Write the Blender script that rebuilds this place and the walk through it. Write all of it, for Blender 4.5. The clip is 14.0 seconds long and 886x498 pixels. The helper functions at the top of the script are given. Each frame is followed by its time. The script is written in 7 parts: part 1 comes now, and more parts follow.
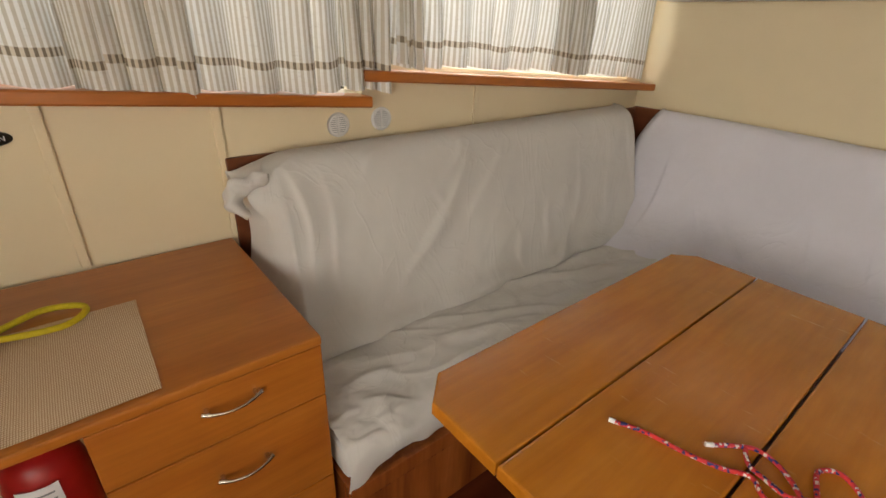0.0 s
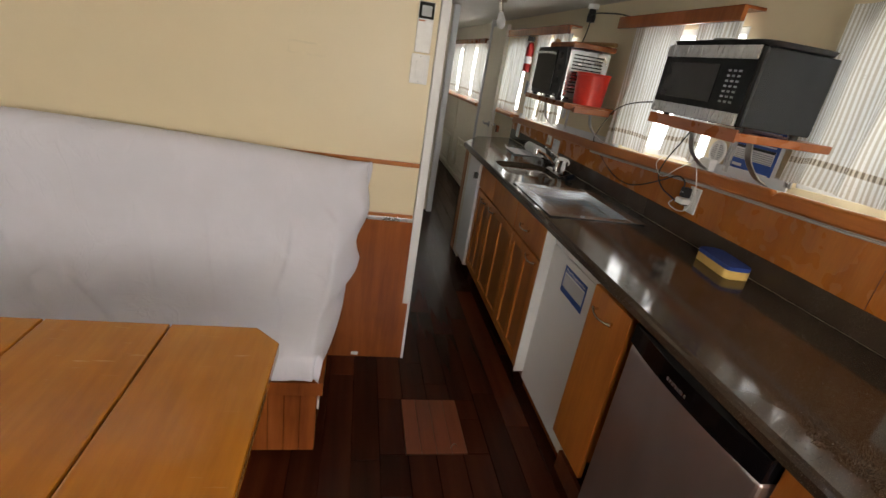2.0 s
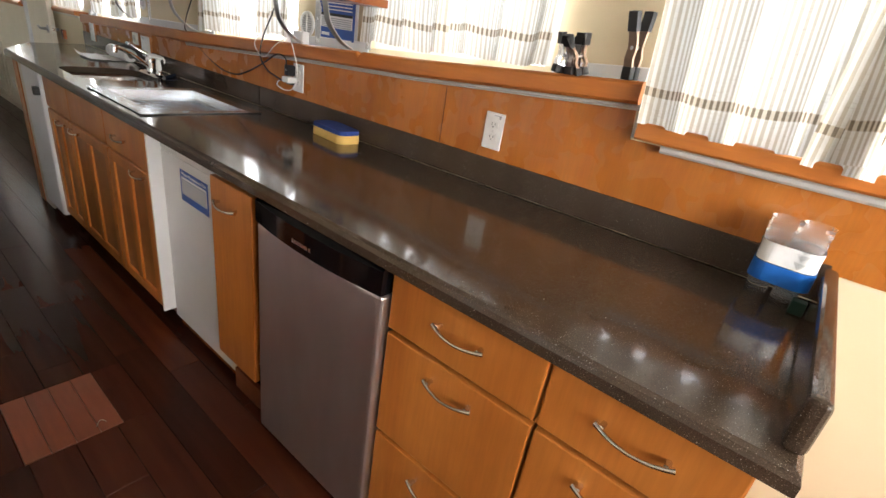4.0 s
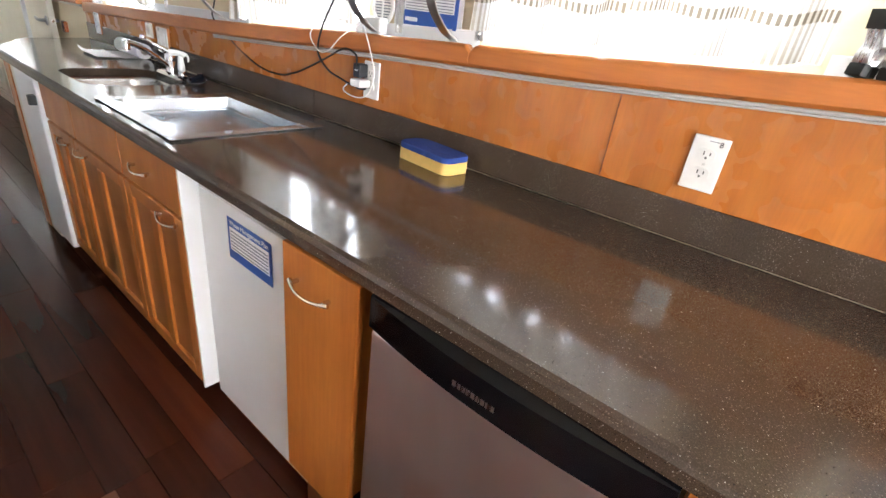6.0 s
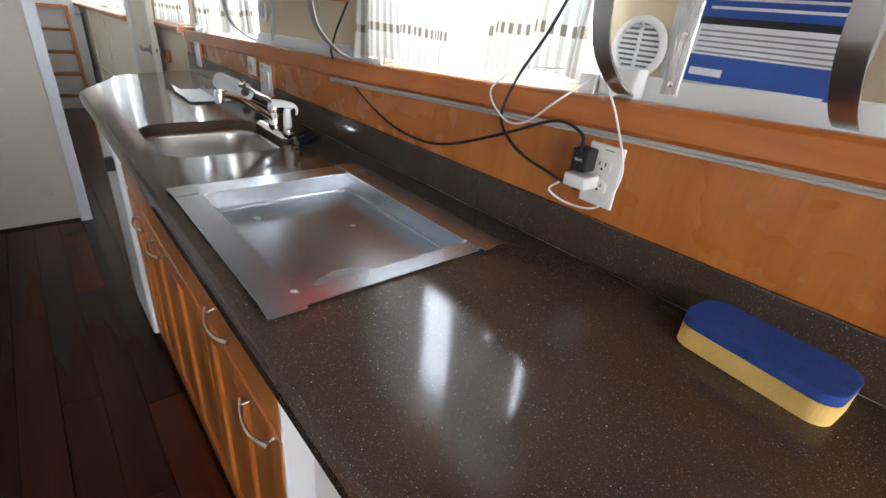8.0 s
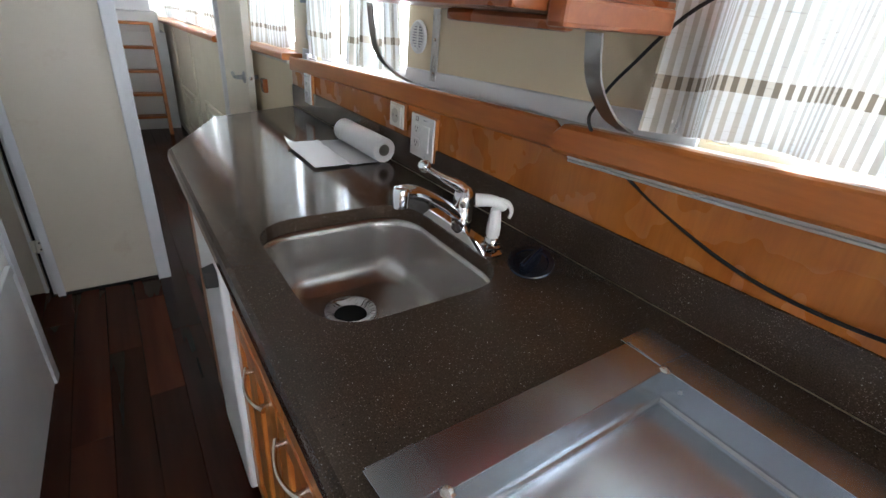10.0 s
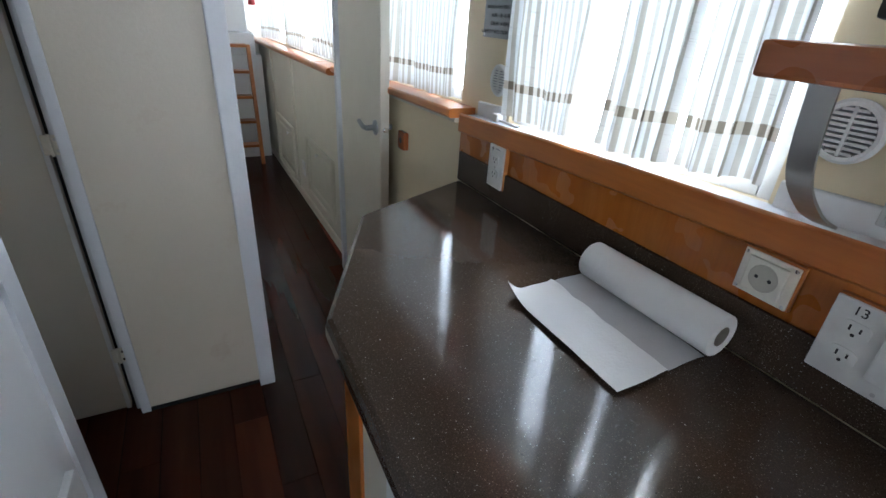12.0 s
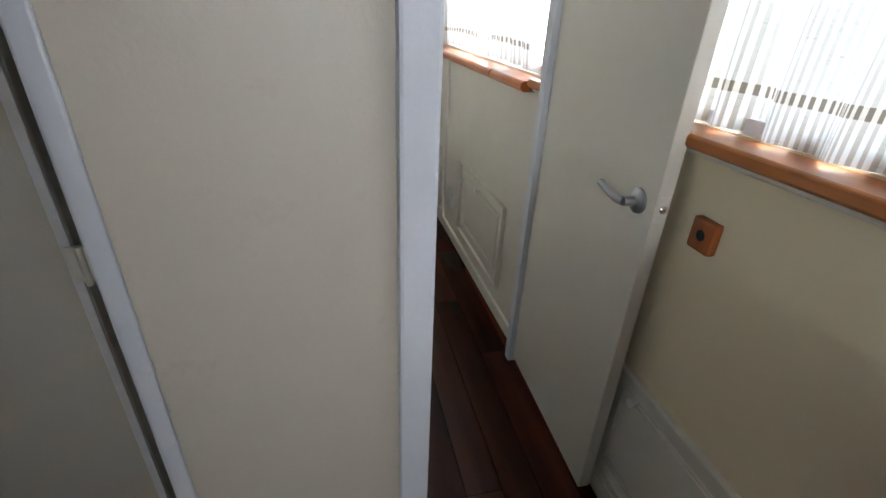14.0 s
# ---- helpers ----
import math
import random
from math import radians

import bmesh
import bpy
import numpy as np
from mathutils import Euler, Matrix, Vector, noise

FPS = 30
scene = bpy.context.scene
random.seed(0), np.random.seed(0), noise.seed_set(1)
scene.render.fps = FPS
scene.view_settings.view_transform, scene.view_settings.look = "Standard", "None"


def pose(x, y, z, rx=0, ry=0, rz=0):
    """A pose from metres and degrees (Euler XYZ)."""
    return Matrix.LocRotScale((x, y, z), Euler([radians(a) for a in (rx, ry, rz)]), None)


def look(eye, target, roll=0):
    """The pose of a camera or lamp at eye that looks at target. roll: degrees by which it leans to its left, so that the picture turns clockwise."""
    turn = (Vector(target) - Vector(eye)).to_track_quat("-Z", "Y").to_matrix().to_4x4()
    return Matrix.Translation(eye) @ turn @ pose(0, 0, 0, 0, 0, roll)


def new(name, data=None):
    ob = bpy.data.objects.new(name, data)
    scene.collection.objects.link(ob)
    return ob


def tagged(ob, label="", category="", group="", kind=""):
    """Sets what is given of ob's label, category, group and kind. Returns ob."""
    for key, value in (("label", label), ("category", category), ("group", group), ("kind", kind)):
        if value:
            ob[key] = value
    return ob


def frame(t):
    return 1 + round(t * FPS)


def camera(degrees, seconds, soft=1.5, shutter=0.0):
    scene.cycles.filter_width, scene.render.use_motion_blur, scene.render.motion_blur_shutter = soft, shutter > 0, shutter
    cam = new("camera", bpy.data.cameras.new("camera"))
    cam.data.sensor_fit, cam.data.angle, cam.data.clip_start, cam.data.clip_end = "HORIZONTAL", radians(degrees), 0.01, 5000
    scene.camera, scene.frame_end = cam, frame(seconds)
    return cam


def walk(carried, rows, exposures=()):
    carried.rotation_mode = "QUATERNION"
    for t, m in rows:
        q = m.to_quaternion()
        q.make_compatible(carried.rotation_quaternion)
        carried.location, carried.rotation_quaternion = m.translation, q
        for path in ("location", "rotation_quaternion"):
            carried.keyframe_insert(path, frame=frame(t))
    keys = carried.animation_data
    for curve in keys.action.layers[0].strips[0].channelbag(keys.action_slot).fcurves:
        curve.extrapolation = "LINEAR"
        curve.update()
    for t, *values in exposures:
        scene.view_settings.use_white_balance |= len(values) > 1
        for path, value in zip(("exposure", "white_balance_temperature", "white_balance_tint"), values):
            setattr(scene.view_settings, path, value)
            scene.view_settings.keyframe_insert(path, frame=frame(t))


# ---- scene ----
cam = camera(87.1, 14.0)
PATH = [
    (0, (-1.178, -2.309, 1.475), (-2.567, -1.165, 0.602), 2.1),
    (0.5, (-1.09, -2.19, 1.47), (-2.246, -0.8, 0.615), 3.2),
    (1, (-0.981, -2.031, 1.484), (-1.812, -0.411, 0.657), 4.8),
    (1.5, (-0.892, -1.866, 1.482), (-1.177, -0.047, 0.699), 6.9),
    (2, (-0.839, -1.774, 1.486), (-0.447, 0.041, 0.744), 9.2),
    (2.5, (-0.769, -1.8, 1.427), (0.271, -0.237, 0.737), 11.4),
    (3, (-0.713, -1.832, 1.386), (0.655, -0.545, 0.697), 11.1),
    (3.2, (-0.685, -1.834, 1.38), (0.741, -0.626, 0.668), 10.6),
    (5.3, (-0.521, -1.534, 1.249), (0.958, -0.499, 0.388), 8.9),
    (5.5, (-0.48, -1.434, 1.265), (0.974, -0.383, 0.382), 8.3),
    (6, (-0.457, -1.185, 1.29), (0.978, -0.105, 0.411), 8.0),
    (6.5, (-0.386, -0.97, 1.297), (0.966, 0.211, 0.417), 7.3),
    (7, (-0.274, -0.767, 1.329), (1.015, 0.47, 0.43), 6.5),
    (7.2, (-0.232, -0.71, 1.329), (1.029, 0.555, 0.428), 6.1),
    (9.3, (-0.102, 0.103, 1.314), (1.066, 1.451, 0.407), 6.0),
    (9.5, (-0.089, 0.173, 1.319), (1.061, 1.535, 0.413), 5.8),
    (10, (-0.1, 0.418, 1.326), (0.95, 1.863, 0.426), 5.2),
    (10.5, (-0.129, 0.677, 1.374), (0.816, 2.197, 0.48), 4.7),
    (11, (-0.118, 0.918, 1.365), (0.784, 2.466, 0.478), 4.6),
    (11.5, (-0.128, 1.117, 1.373), (0.75, 2.679, 0.485), 4.4),
    (12, (-0.131, 1.322, 1.371), (0.71, 2.896, 0.468), 3.8),
    (12.5, (-0.101, 1.548, 1.34), (0.7, 3.138, 0.43), 3.5),
    (13, (-0.143, 1.768, 1.339), (0.599, 3.387, 0.429), 3.7),
    (13.5, (-0.186, 2.046, 1.342), (0.396, 3.722, 0.418), 2.5),
    (14, (-0.165, 2.277, 1.326), (0.258, 3.987, 0.378), 2.5),
]
EXPOSURES = [(0.0, -0.54, 7450, 12), (0.8, -0.45, 7450, 11), (1.5, -0.34, 7300, 10), (2.2, -0.32, 7050, 11), (3.2, -0.12, 6950, 11), (5.3, 1.44, 6250, 11),
             (6.5, 1.45, 6150, 11), (7.2, 1.2, 6100, 10), (9.5, 0.75, 5700, 9), (10.0, 0.75, 5850, 9), (10.5, 0.98, 6150, 9), (11.5, 0.85, 5850, 8), (12.4, 0.36, 5450, 8), (13.0, 0.38, 5600, 8), (13.5, 0.62, 5800, 8), (14.0, 0.75, 5850, 11)]
walk(cam, [(t, look(eye, target, roll)) for t, eye, target, roll in PATH], EXPOSURES)

# ---------------------------------------------------------------- small helpers
def B():
    return bmesh.new()


def box(bm, x0, x1, y0, y1, z0, z1, bev=0.0, seg=2):
    r = bmesh.ops.create_cube(bm, size=1.0)
    vs = r["verts"]
    for v in vs:
        v.co = Vector(((x0 + x1) / 2 + v.co.x * (x1 - x0), (y0 + y1) / 2 + v.co.y * (y1 - y0), (z0 + z1) / 2 + v.co.z * (z1 - z0)))
    if bev > 0:
        es = list({e for v in vs for e in v.link_edges})
        bmesh.ops.bevel(bm, geom=es, offset=bev, segments=seg, profile=0.6, affect="EDGES")
    return bm


def rod(bm, p, q, r0, r1=None, n=16, cap=True):
    """A round rod from p to q."""
    p, q = Vector(p), Vector(q)
    m = Matrix.Translation((p + q) / 2) @ (q - p).to_track_quat("Z", "Y").to_matrix().to_4x4()
    bmesh.ops.create_cone(bm, cap_ends=cap, segments=n, radius1=r0, radius2=r0 if r1 is None else r1, depth=(q - p).length, matrix=m)
    return bm


def lathe(bm, prof, at=(0, 0, 0), axis=None, n=32):
    """A body of revolution; prof is (radius, height) pairs."""
    m = Matrix.Translation(at)
    if axis is not None:
        m = m @ Vector(axis).to_track_quat("Z", "Y").to_matrix().to_4x4()
    rings = []
    for r, h in prof:
        if r < 1e-6:
            rings.append([bm.verts.new(m @ Vector((0, 0, h)))])
        else:
            rings.append([bm.verts.new(m @ Vector((r * math.cos(2 * math.pi * k / n), r * math.sin(2 * math.pi * k / n), h))) for k in range(n)])
    for a, b in zip(rings, rings[1:]):
        for k in range(n):
            f = [a[k % len(a)], a[(k + 1) % len(a)], b[(k + 1) % len(b)], b[k % len(b)]]
            f = list(dict.fromkeys(f))
            if len(f) > 2:
                bm.faces.new(f)
    return bm


def smooth_path(pts, per=8):
    pts = [Vector(p) for p in pts]
    out = []
    for i in range(len(pts) - 1):
        p0, p1, p2, p3 = pts[max(i - 1, 0)], pts[i], pts[i + 1], pts[min(i + 2, len(pts) - 1)]
        for k in range(per):
            t = k / per
            out.append(0.5 * (2 * p1 + (p2 - p0) * t + (2 * p0 - 5 * p1 + 4 * p2 - p3) * t * t + (3 * p1 - p0 - 3 * p2 + p3) * t ** 3))
    return out + [pts[-1]]


def tube(bm, pts, r, n=10, flat=1.0, per=8):
    """A tube along a smooth line; r may be a function of 0..1."""
    path = smooth_path(pts, per) if per > 1 else [Vector(p) for p in pts]
    side, rings, total = None, [], len(path) - 1
    for i, p in enumerate(path):
        t = (path[min(i + 1, total)] - path[max(i - 1, 0)]).normalized()
        if side is None:
            side = t.orthogonal().normalized()
        side = (side - t * side.dot(t)).normalized()
        up = t.cross(side)
        rr = r(i / total) if callable(r) else r
        rings.append([bm.verts.new(p + rr * (math.cos(a) * side + flat * math.sin(a) * up)) for a in [2 * math.pi * k / n for k in range(n)]])
    for a, b in zip(rings, rings[1:]):
        for k in range(n):
            bm.faces.new([a[k], a[(k + 1) % n], b[(k + 1) % n], b[k]])
    bm.faces.new(rings[0][::-1]), bm.faces.new(rings[-1])
    return bm


def strip(bm, pts, width_dir, w, th):
    """A flat metal strip bent along pts."""
    path, wd = smooth_path(pts, 8), Vector(width_dir).normalized()
    rings, total = [], len(path) - 1
    for i, p in enumerate(path):
        t = (path[min(i + 1, total)] - path[max(i - 1, 0)]).normalized()
        nrm = t.cross(wd).normalized()
        rings.append([bm.verts.new(p + a * wd * w / 2 + b * nrm * th / 2) for a, b in ((-1, -1), (1, -1), (1, 1), (-1, 1))])
    for a, b in zip(rings, rings[1:]):
        for k in range(4):
            bm.faces.new([a[k], a[(k + 1) % 4], b[(k + 1) % 4], b[k]])
    bm.faces.new(rings[0][::-1]), bm.faces.new(rings[-1])
    return bm


def sheet(bm, fn, nu, nv, uvfn=None):
    """A grid fn(u, v) with u, v in 0..1, and metre UVs."""
    vs = [[bm.verts.new(fn(i / nu, j / nv)) for j in range(nv + 1)] for i in range(nu + 1)]
    lay = bm.loops.layers.uv.verify() if uvfn else None
    for i in range(nu):
        for j in range(nv):
            idx = ((i, j), (i + 1, j), (i + 1, j + 1), (i, j + 1))
            f = bm.faces.new([vs[a][b] for a, b in idx])
            f.smooth = True
            if lay:
                for lp, (a, b) in zip(f.loops, idx):
                    lp[lay].uv = uvfn(a / nu, b / nv)
    return vs


def prism(bm, poly, z0, z1, bev=0.0):
    bot = [bm.verts.new((x, y, z0)) for x, y in poly]
    top = [bm.verts.new((x, y, z1)) for x, y in poly]
    n = len(poly)
    fs = [bm.faces.new(bot[::-1]), bm.faces.new(top)]
    for k in range(n):
        fs.append(bm.faces.new([bot[k], bot[(k + 1) % n], top[(k + 1) % n], top[k]]))
    if bev:
        bmesh.ops.bevel(bm, geom=fs[1].edges[:], offset=bev, segments=2, profile=0.6, affect="EDGES")
    return bm


def rounded_rect(cx, cy, hx, hy, r, n=8):
    out = []
    for sx, sy, a0 in ((1, 1, 0), (-1, 1, 90), (-1, -1, 180), (1, -1, 270)):
        for k in range(n + 1):
            a = radians(a0 + 90 * k / n)
            out.append((cx + sx * (hx - r) + r * math.cos(a), cy + sy * (hy - r) + r * math.sin(a)))
    return out


def part(name, bm, material, parent=None, label="", smooth=None):
    bmesh.ops.recalc_face_normals(bm, faces=bm.faces[:])
    me = bpy.data.meshes.new(name)
    bm.to_mesh(me)
    bm.free()
    me.materials.append(material)
    if smooth is not None:
        me.set_sharp_from_angle(angle=radians(smooth))
    ob = new(name, me)
    if parent is not None:
        ob.parent = parent
    if label:
        ob["label"] = label
    return ob


def thing(name, label, category, at=(0, 0, 0), group=""):
    ob = new(name)
    ob.empty_display_size = 0.05
    ob.location = at
    return tagged(ob, label, category, group)


def struct(name, bm, material, label="", smooth=None):
    return tagged(part(name, bm, material, None, "", smooth), label, name.split("_")[0], "", "structure")


def words(name, body, size, m, material, parent=None, label=""):
    cu = bpy.data.curves.new(name, "FONT")
    cu.body, cu.size, cu.align_x, cu.align_y, cu.extrude = body, size, "CENTER", "CENTER", 0.0003
    tmp = bpy.data.objects.new("tmp_words", cu)
    scene.collection.objects.link(tmp)
    bpy.context.view_layer.update()
    me = bpy.data.meshes.new_from_object(tmp.evaluated_get(bpy.context.evaluated_depsgraph_get()))
    bpy.data.objects.remove(tmp)
    me.transform(m)
    me.materials.clear()
    me.materials.append(material)
    ob = new(name, me)
    ob.parent = parent
    if label:
        ob["label"] = label
    return ob


# the hull sides draw together towards the bow, and their sills follow the sheer
def wx(y):
    return 0.630 - 0.024 * y


def lx(y):
    return -2.655 + 0.024 * y


def interp(y, table):
    ys, zs = [a for a, _ in table], [b for _, b in table]
    return float(np.interp(y, ys, zs))


CAP = [(-1.42, 1.305), (-0.65, 1.252), (0.0, 1.222), (0.75, 1.177), (1.03, 1.163), (1.58, 1.146), (2.05, 1.131), (2.56, 1.109)]


def cap_z(y):
    return interp(y, CAP)


def shear(bm, fn=wx):
    for v in bm.verts:
        v.co.x += fn(v.co.y)
    return bm


def along(bm, y0, y1, d0, d1, z0, z1, n=24, fx=wx, bev=0.006):
    """A moulding along a hull side: section d0..d1 by z0(y)..z1(y), softened on its room side."""
    rings = []
    inner = d0
    sgn = 1 if d1 > d0 else -1
    for i in range(n + 1):
        y = y0 + (y1 - y0) * i / n
        a, b, x = z0(y), z1(y), fx(y)
        prof = [(inner + sgn * bev, a), (inner, a + bev), (inner, b - bev), (inner + sgn * bev * 0.4, b - bev * 0.4), (inner + sgn * bev, b), (d1, b), (d1, a)]
        rings.append([bm.verts.new((x + d, y, z)) for d, z in prof])
    m = len(rings[0])
    for a, b in zip(rings, rings[1:]):
        for k in range(m):
            bm.faces.new([a[k], a[(k + 1) % m], b[(k + 1) % m], b[k]])
    bm.faces.new(rings[0][::-1]), bm.faces.new(rings[-1])
    return bm


# ---------------------------------------------------------------- world and light
world = bpy.data.worlds.new("sky")
scene.world = world
world.use_nodes = True
wn = world.node_tree
sky = wn.nodes.new("ShaderNodeTexSky")
sky.sky_type, sky.sun_disc, sky.sun_elevation, sky.sun_rotation = "NISHITA", False, radians(50), radians(60)
wn.links.new(sky.outputs["Color"], wn.nodes["Background"].inputs["Color"])
wn.nodes["Background"].inputs["Strength"].default_value = 0.12
sun = new("sun", bpy.data.lights.new("sun", "SUN"))
sun.data.energy, sun.data.angle, sun.data.color = 1.0, radians(12), (1.0, 0.96, 0.9)
sun.matrix_world = look((0, 0, 0), (-0.55, -0.3, -0.75))

WINDOW_GLOW = 28.0      # watts for each square metre of starboard opening
PORT_GLOW = 21.0
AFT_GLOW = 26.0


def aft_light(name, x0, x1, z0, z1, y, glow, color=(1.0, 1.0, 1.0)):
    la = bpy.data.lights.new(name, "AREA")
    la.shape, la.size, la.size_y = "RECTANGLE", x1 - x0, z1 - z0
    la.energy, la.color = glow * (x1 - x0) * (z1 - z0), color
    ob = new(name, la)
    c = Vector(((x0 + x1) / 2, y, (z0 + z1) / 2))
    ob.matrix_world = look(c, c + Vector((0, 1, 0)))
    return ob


def window_light(name, x, y0, y1, z0, z1, into, glow, color=(1.0, 1.0, 1.0)):
    la = bpy.data.lights.new(name, "AREA")
    la.shape, la.size, la.size_y = "RECTANGLE", (y1 - y0), (z1 - z0)
    la.energy, la.color = glow * (y1 - y0) * (z1 - z0), color
    ob = new(name, la)
    c = Vector((x, (y0 + y1) / 2, (z0 + z1) / 2))
    ob.matrix_world = look(c, c + Vector((into, 0, 0)))
    return ob


# ---------------------------------------------------------------- materials
def base_mat(name):
    m = bpy.data.materials.new(name)
    m.use_nodes = True
    return m, m.node_tree, m.node_tree.nodes["Principled BSDF"]


def node(nt, kind, **kw):
    n = nt.nodes.new(kind)
    for k, v in kw.items():
        n.inputs[k.replace("_", " ")].default_value = v
    return n


def coords(nt, stretch=(1, 1, 1), kind="Object", rand=0.0):
    tc = nt.nodes.new("ShaderNodeTexCoord")
    mp = nt.nodes.new("ShaderNodeMapping")
    mp.inputs["Scale"].default_value = stretch
    nt.links.new(tc.outputs[kind], mp.inputs["Vector"])
    if rand:
        oi = nt.nodes.new("ShaderNodeObjectInfo")
        mul = nt.nodes.new("ShaderNodeMath")
        mul.operation = "MULTIPLY"
        mul.inputs[1].default_value = rand
        nt.links.new(oi.outputs["Random"], mul.inputs[0])
        nt.links.new(mul.outputs[0], mp.inputs["Location"])
    return mp.outputs["Vector"]


def ramp(nt, src, stops):
    r = nt.nodes.new("ShaderNodeValToRGB")
    el = r.color_ramp.elements
    while len(el) < len(stops):
        el.new(0.5)
    for e, (p, c) in zip(el, stops):
        e.position, e.color = p, (*c, 1) if len(c) == 3 else c
    nt.links.new(src, r.inputs["Fac"])
    return r.outputs["Color"]


def noise_tex(nt, vec, scale, detail=5, rough=0.6, dist=0.0):
    n = node(nt, "ShaderNodeTexNoise", Scale=scale, Detail=detail, Roughness=rough, Distortion=dist)
    nt.links.new(vec, n.inputs["Vector"])
    return n.outputs["Fac"]


def mix(nt, fac, a, b, mode="MIX"):
    m = nt.nodes.new("ShaderNodeMix")
    m.data_type, m.blend_type = "RGBA", mode
    for sock, val in ((m.inputs[0], fac), (m.inputs[6], a), (m.inputs[7], b)):
        if isinstance(val, (int, float)):
            sock.default_value = val
        elif isinstance(val, tuple):
            sock.default_value = (*val, 1)
        else:
            nt.links.new(val, sock)
    return m.outputs[2]


def bump(nt, bsdf, height, strength, dist=0.002):
    b = node(nt, "ShaderNodeBump", Strength=strength, Distance=dist)
    nt.links.new(height, b.inputs["Height"])
    nt.links.new(b.outputs["Normal"], bsdf.inputs["Normal"])


def paint(name, c, var=0.12, rough=0.45, big=1.5, fine=90, bmp=0.25, stain=None, metal=0.0):
    """Paint or plastic: large uneven tone, fine relief."""
    m, nt, bs = base_mat(name)
    v = coords(nt)
    lo = tuple(x * (1 - var) for x in c)
    col = ramp(nt, noise_tex(nt, v, big, 6), [(0.3, lo), (0.7, c)])
    if stain:
        f = ramp(nt, noise_tex(nt, v, big * 4, 8, 0.7), [(0.58, (0, 0, 0)), (0.72, (1, 1, 1))])
        col = mix(nt, f, col, stain)
    nt.links.new(col, bs.inputs["Base Color"])
    bs.inputs["Metallic"].default_value = metal
    r = ramp(nt, noise_tex(nt, v, big * 6, 4), [(0.3, (rough * 0.8,) * 3), (0.7, (min(1, rough * 1.2),) * 3)])
    nt.links.new(r, bs.inputs["Roughness"])
    if bmp:
        bump(nt, bs, noise_tex(nt, v, fine, 3), bmp, 0.0015)
    return m


def wood(name, dark, mid, light, axis="y", rough=0.3, scale=1.0, coat=0.2, rand=0.0, knots=0.0, scuff=None):
    m, nt, bs = base_mat(name)
    st = {"x": (1.2, 14, 14), "y": (14, 1.2, 14), "z": (14, 14, 1.2)}[axis]
    v = coords(nt, tuple(s * scale for s in st), rand=rand)
    v2 = coords(nt, tuple(s * scale * 4 for s in st), rand=rand)
    v3 = coords(nt, (2.2, 2.2, 2.2), rand=rand)
    a = noise_tex(nt, v, 0.8, 7, 0.6, 0.25)
    col = ramp(nt, a, [(0.25, dark), (0.5, mid), (0.75, light)])
    f = ramp(nt, noise_tex(nt, v2, 2.0, 3), [(0.3, (0.88,) * 3), (0.65, (1, 1, 1))])
    col = mix(nt, 1.0, col, f, "MULTIPLY")
    blotch = ramp(nt, noise_tex(nt, v3, 1.6, 3), [(0.25, (0.82, 0.78, 0.72)), (0.75, (1.08, 1.06, 1.04))])
    col = mix(nt, 1.0, col, blotch, "MULTIPLY")
    if knots:
        vo = nt.nodes.new("ShaderNodeTexVoronoi")
        vo.inputs["Scale"].default_value = knots
        nt.links.new(coords(nt, (1, 1, 1)), vo.inputs["Vector"])
        k = ramp(nt, vo.outputs["Distance"], [(0.03, (0.35, 0.25, 0.2)), (0.09, (1, 1, 1))])
        col = mix(nt, 1.0, col, k, "MULTIPLY")
    if scuff:
        s1 = ramp(nt, noise_tex(nt, coords(nt, (9, 75, 9)), 1.0, 3, 0.6, 0.3), [(0.66, (0, 0, 0)), (0.74, (1, 1, 1))])
        s2 = ramp(nt, noise_tex(nt, coords(nt, (3, 3, 3)), 1.0, 2), [(0.45, (0, 0, 0)), (0.6, (0.8, 0.8, 0.8))])
        col = mix(nt, mix(nt, 1.0, s1, s2, "MULTIPLY"), col, scuff)
    nt.links.new(col, bs.inputs["Base Color"])
    r = ramp(nt, noise_tex(nt, v3, 4, 2), [(0.3, (rough * 0.92,) * 3), (0.75, (rough * 1.12,) * 3)])
    nt.links.new(r, bs.inputs["Roughness"])
    bs.inputs["Coat Weight"].default_value = coat
    bs.inputs["Coat Roughness"].default_value = 0.15
    return m


def metal(name, c, rough=0.25, brushed=None, scr=0.1):
    m, nt, bs = base_mat(name)
    v = coords(nt, brushed or (1, 1, 1))
    bs.inputs["Metallic"].default_value = 1.0
    col = ramp(nt, noise_tex(nt, v, 4, 2), [(0.3, tuple(x * 0.92 for x in c)), (0.7, c)])
    if scr >= 0.1:
        nt.links.new(col, bs.inputs["Base Color"])
    else:
        bs.inputs["Base Color"].default_value = (*c, 1)
    r = ramp(nt, noise_tex(nt, v, 5, 2), [(0.3, (rough * 0.92,) * 3), (0.7, (rough * 1.1,) * 3)])
    if scr >= 0.1:
        nt.links.new(r, bs.inputs["Roughness"])
    else:
        bs.inputs["Roughness"].default_value = rough
    if scr > 0.3:
        bump(nt, bs, noise_tex(nt, v, 40, 3), scr, 0.0006)
    return m


def plain(name, c, rough=0.5, metal_=0.0, trans=0.0, spec=0.5):
    m, nt, bs = base_mat(name)
    v = coords(nt)
    col = ramp(nt, noise_tex(nt, v, 25, 5), [(0.3, tuple(x * 0.88 for x in c)), (0.7, c)])
    nt.links.new(col, bs.inputs["Base Color"])
    bs.inputs["Roughness"].default_value, bs.inputs["Metallic"].default_value = rough, metal_
    bs.inputs["Transmission Weight"].default_value = trans
    return m


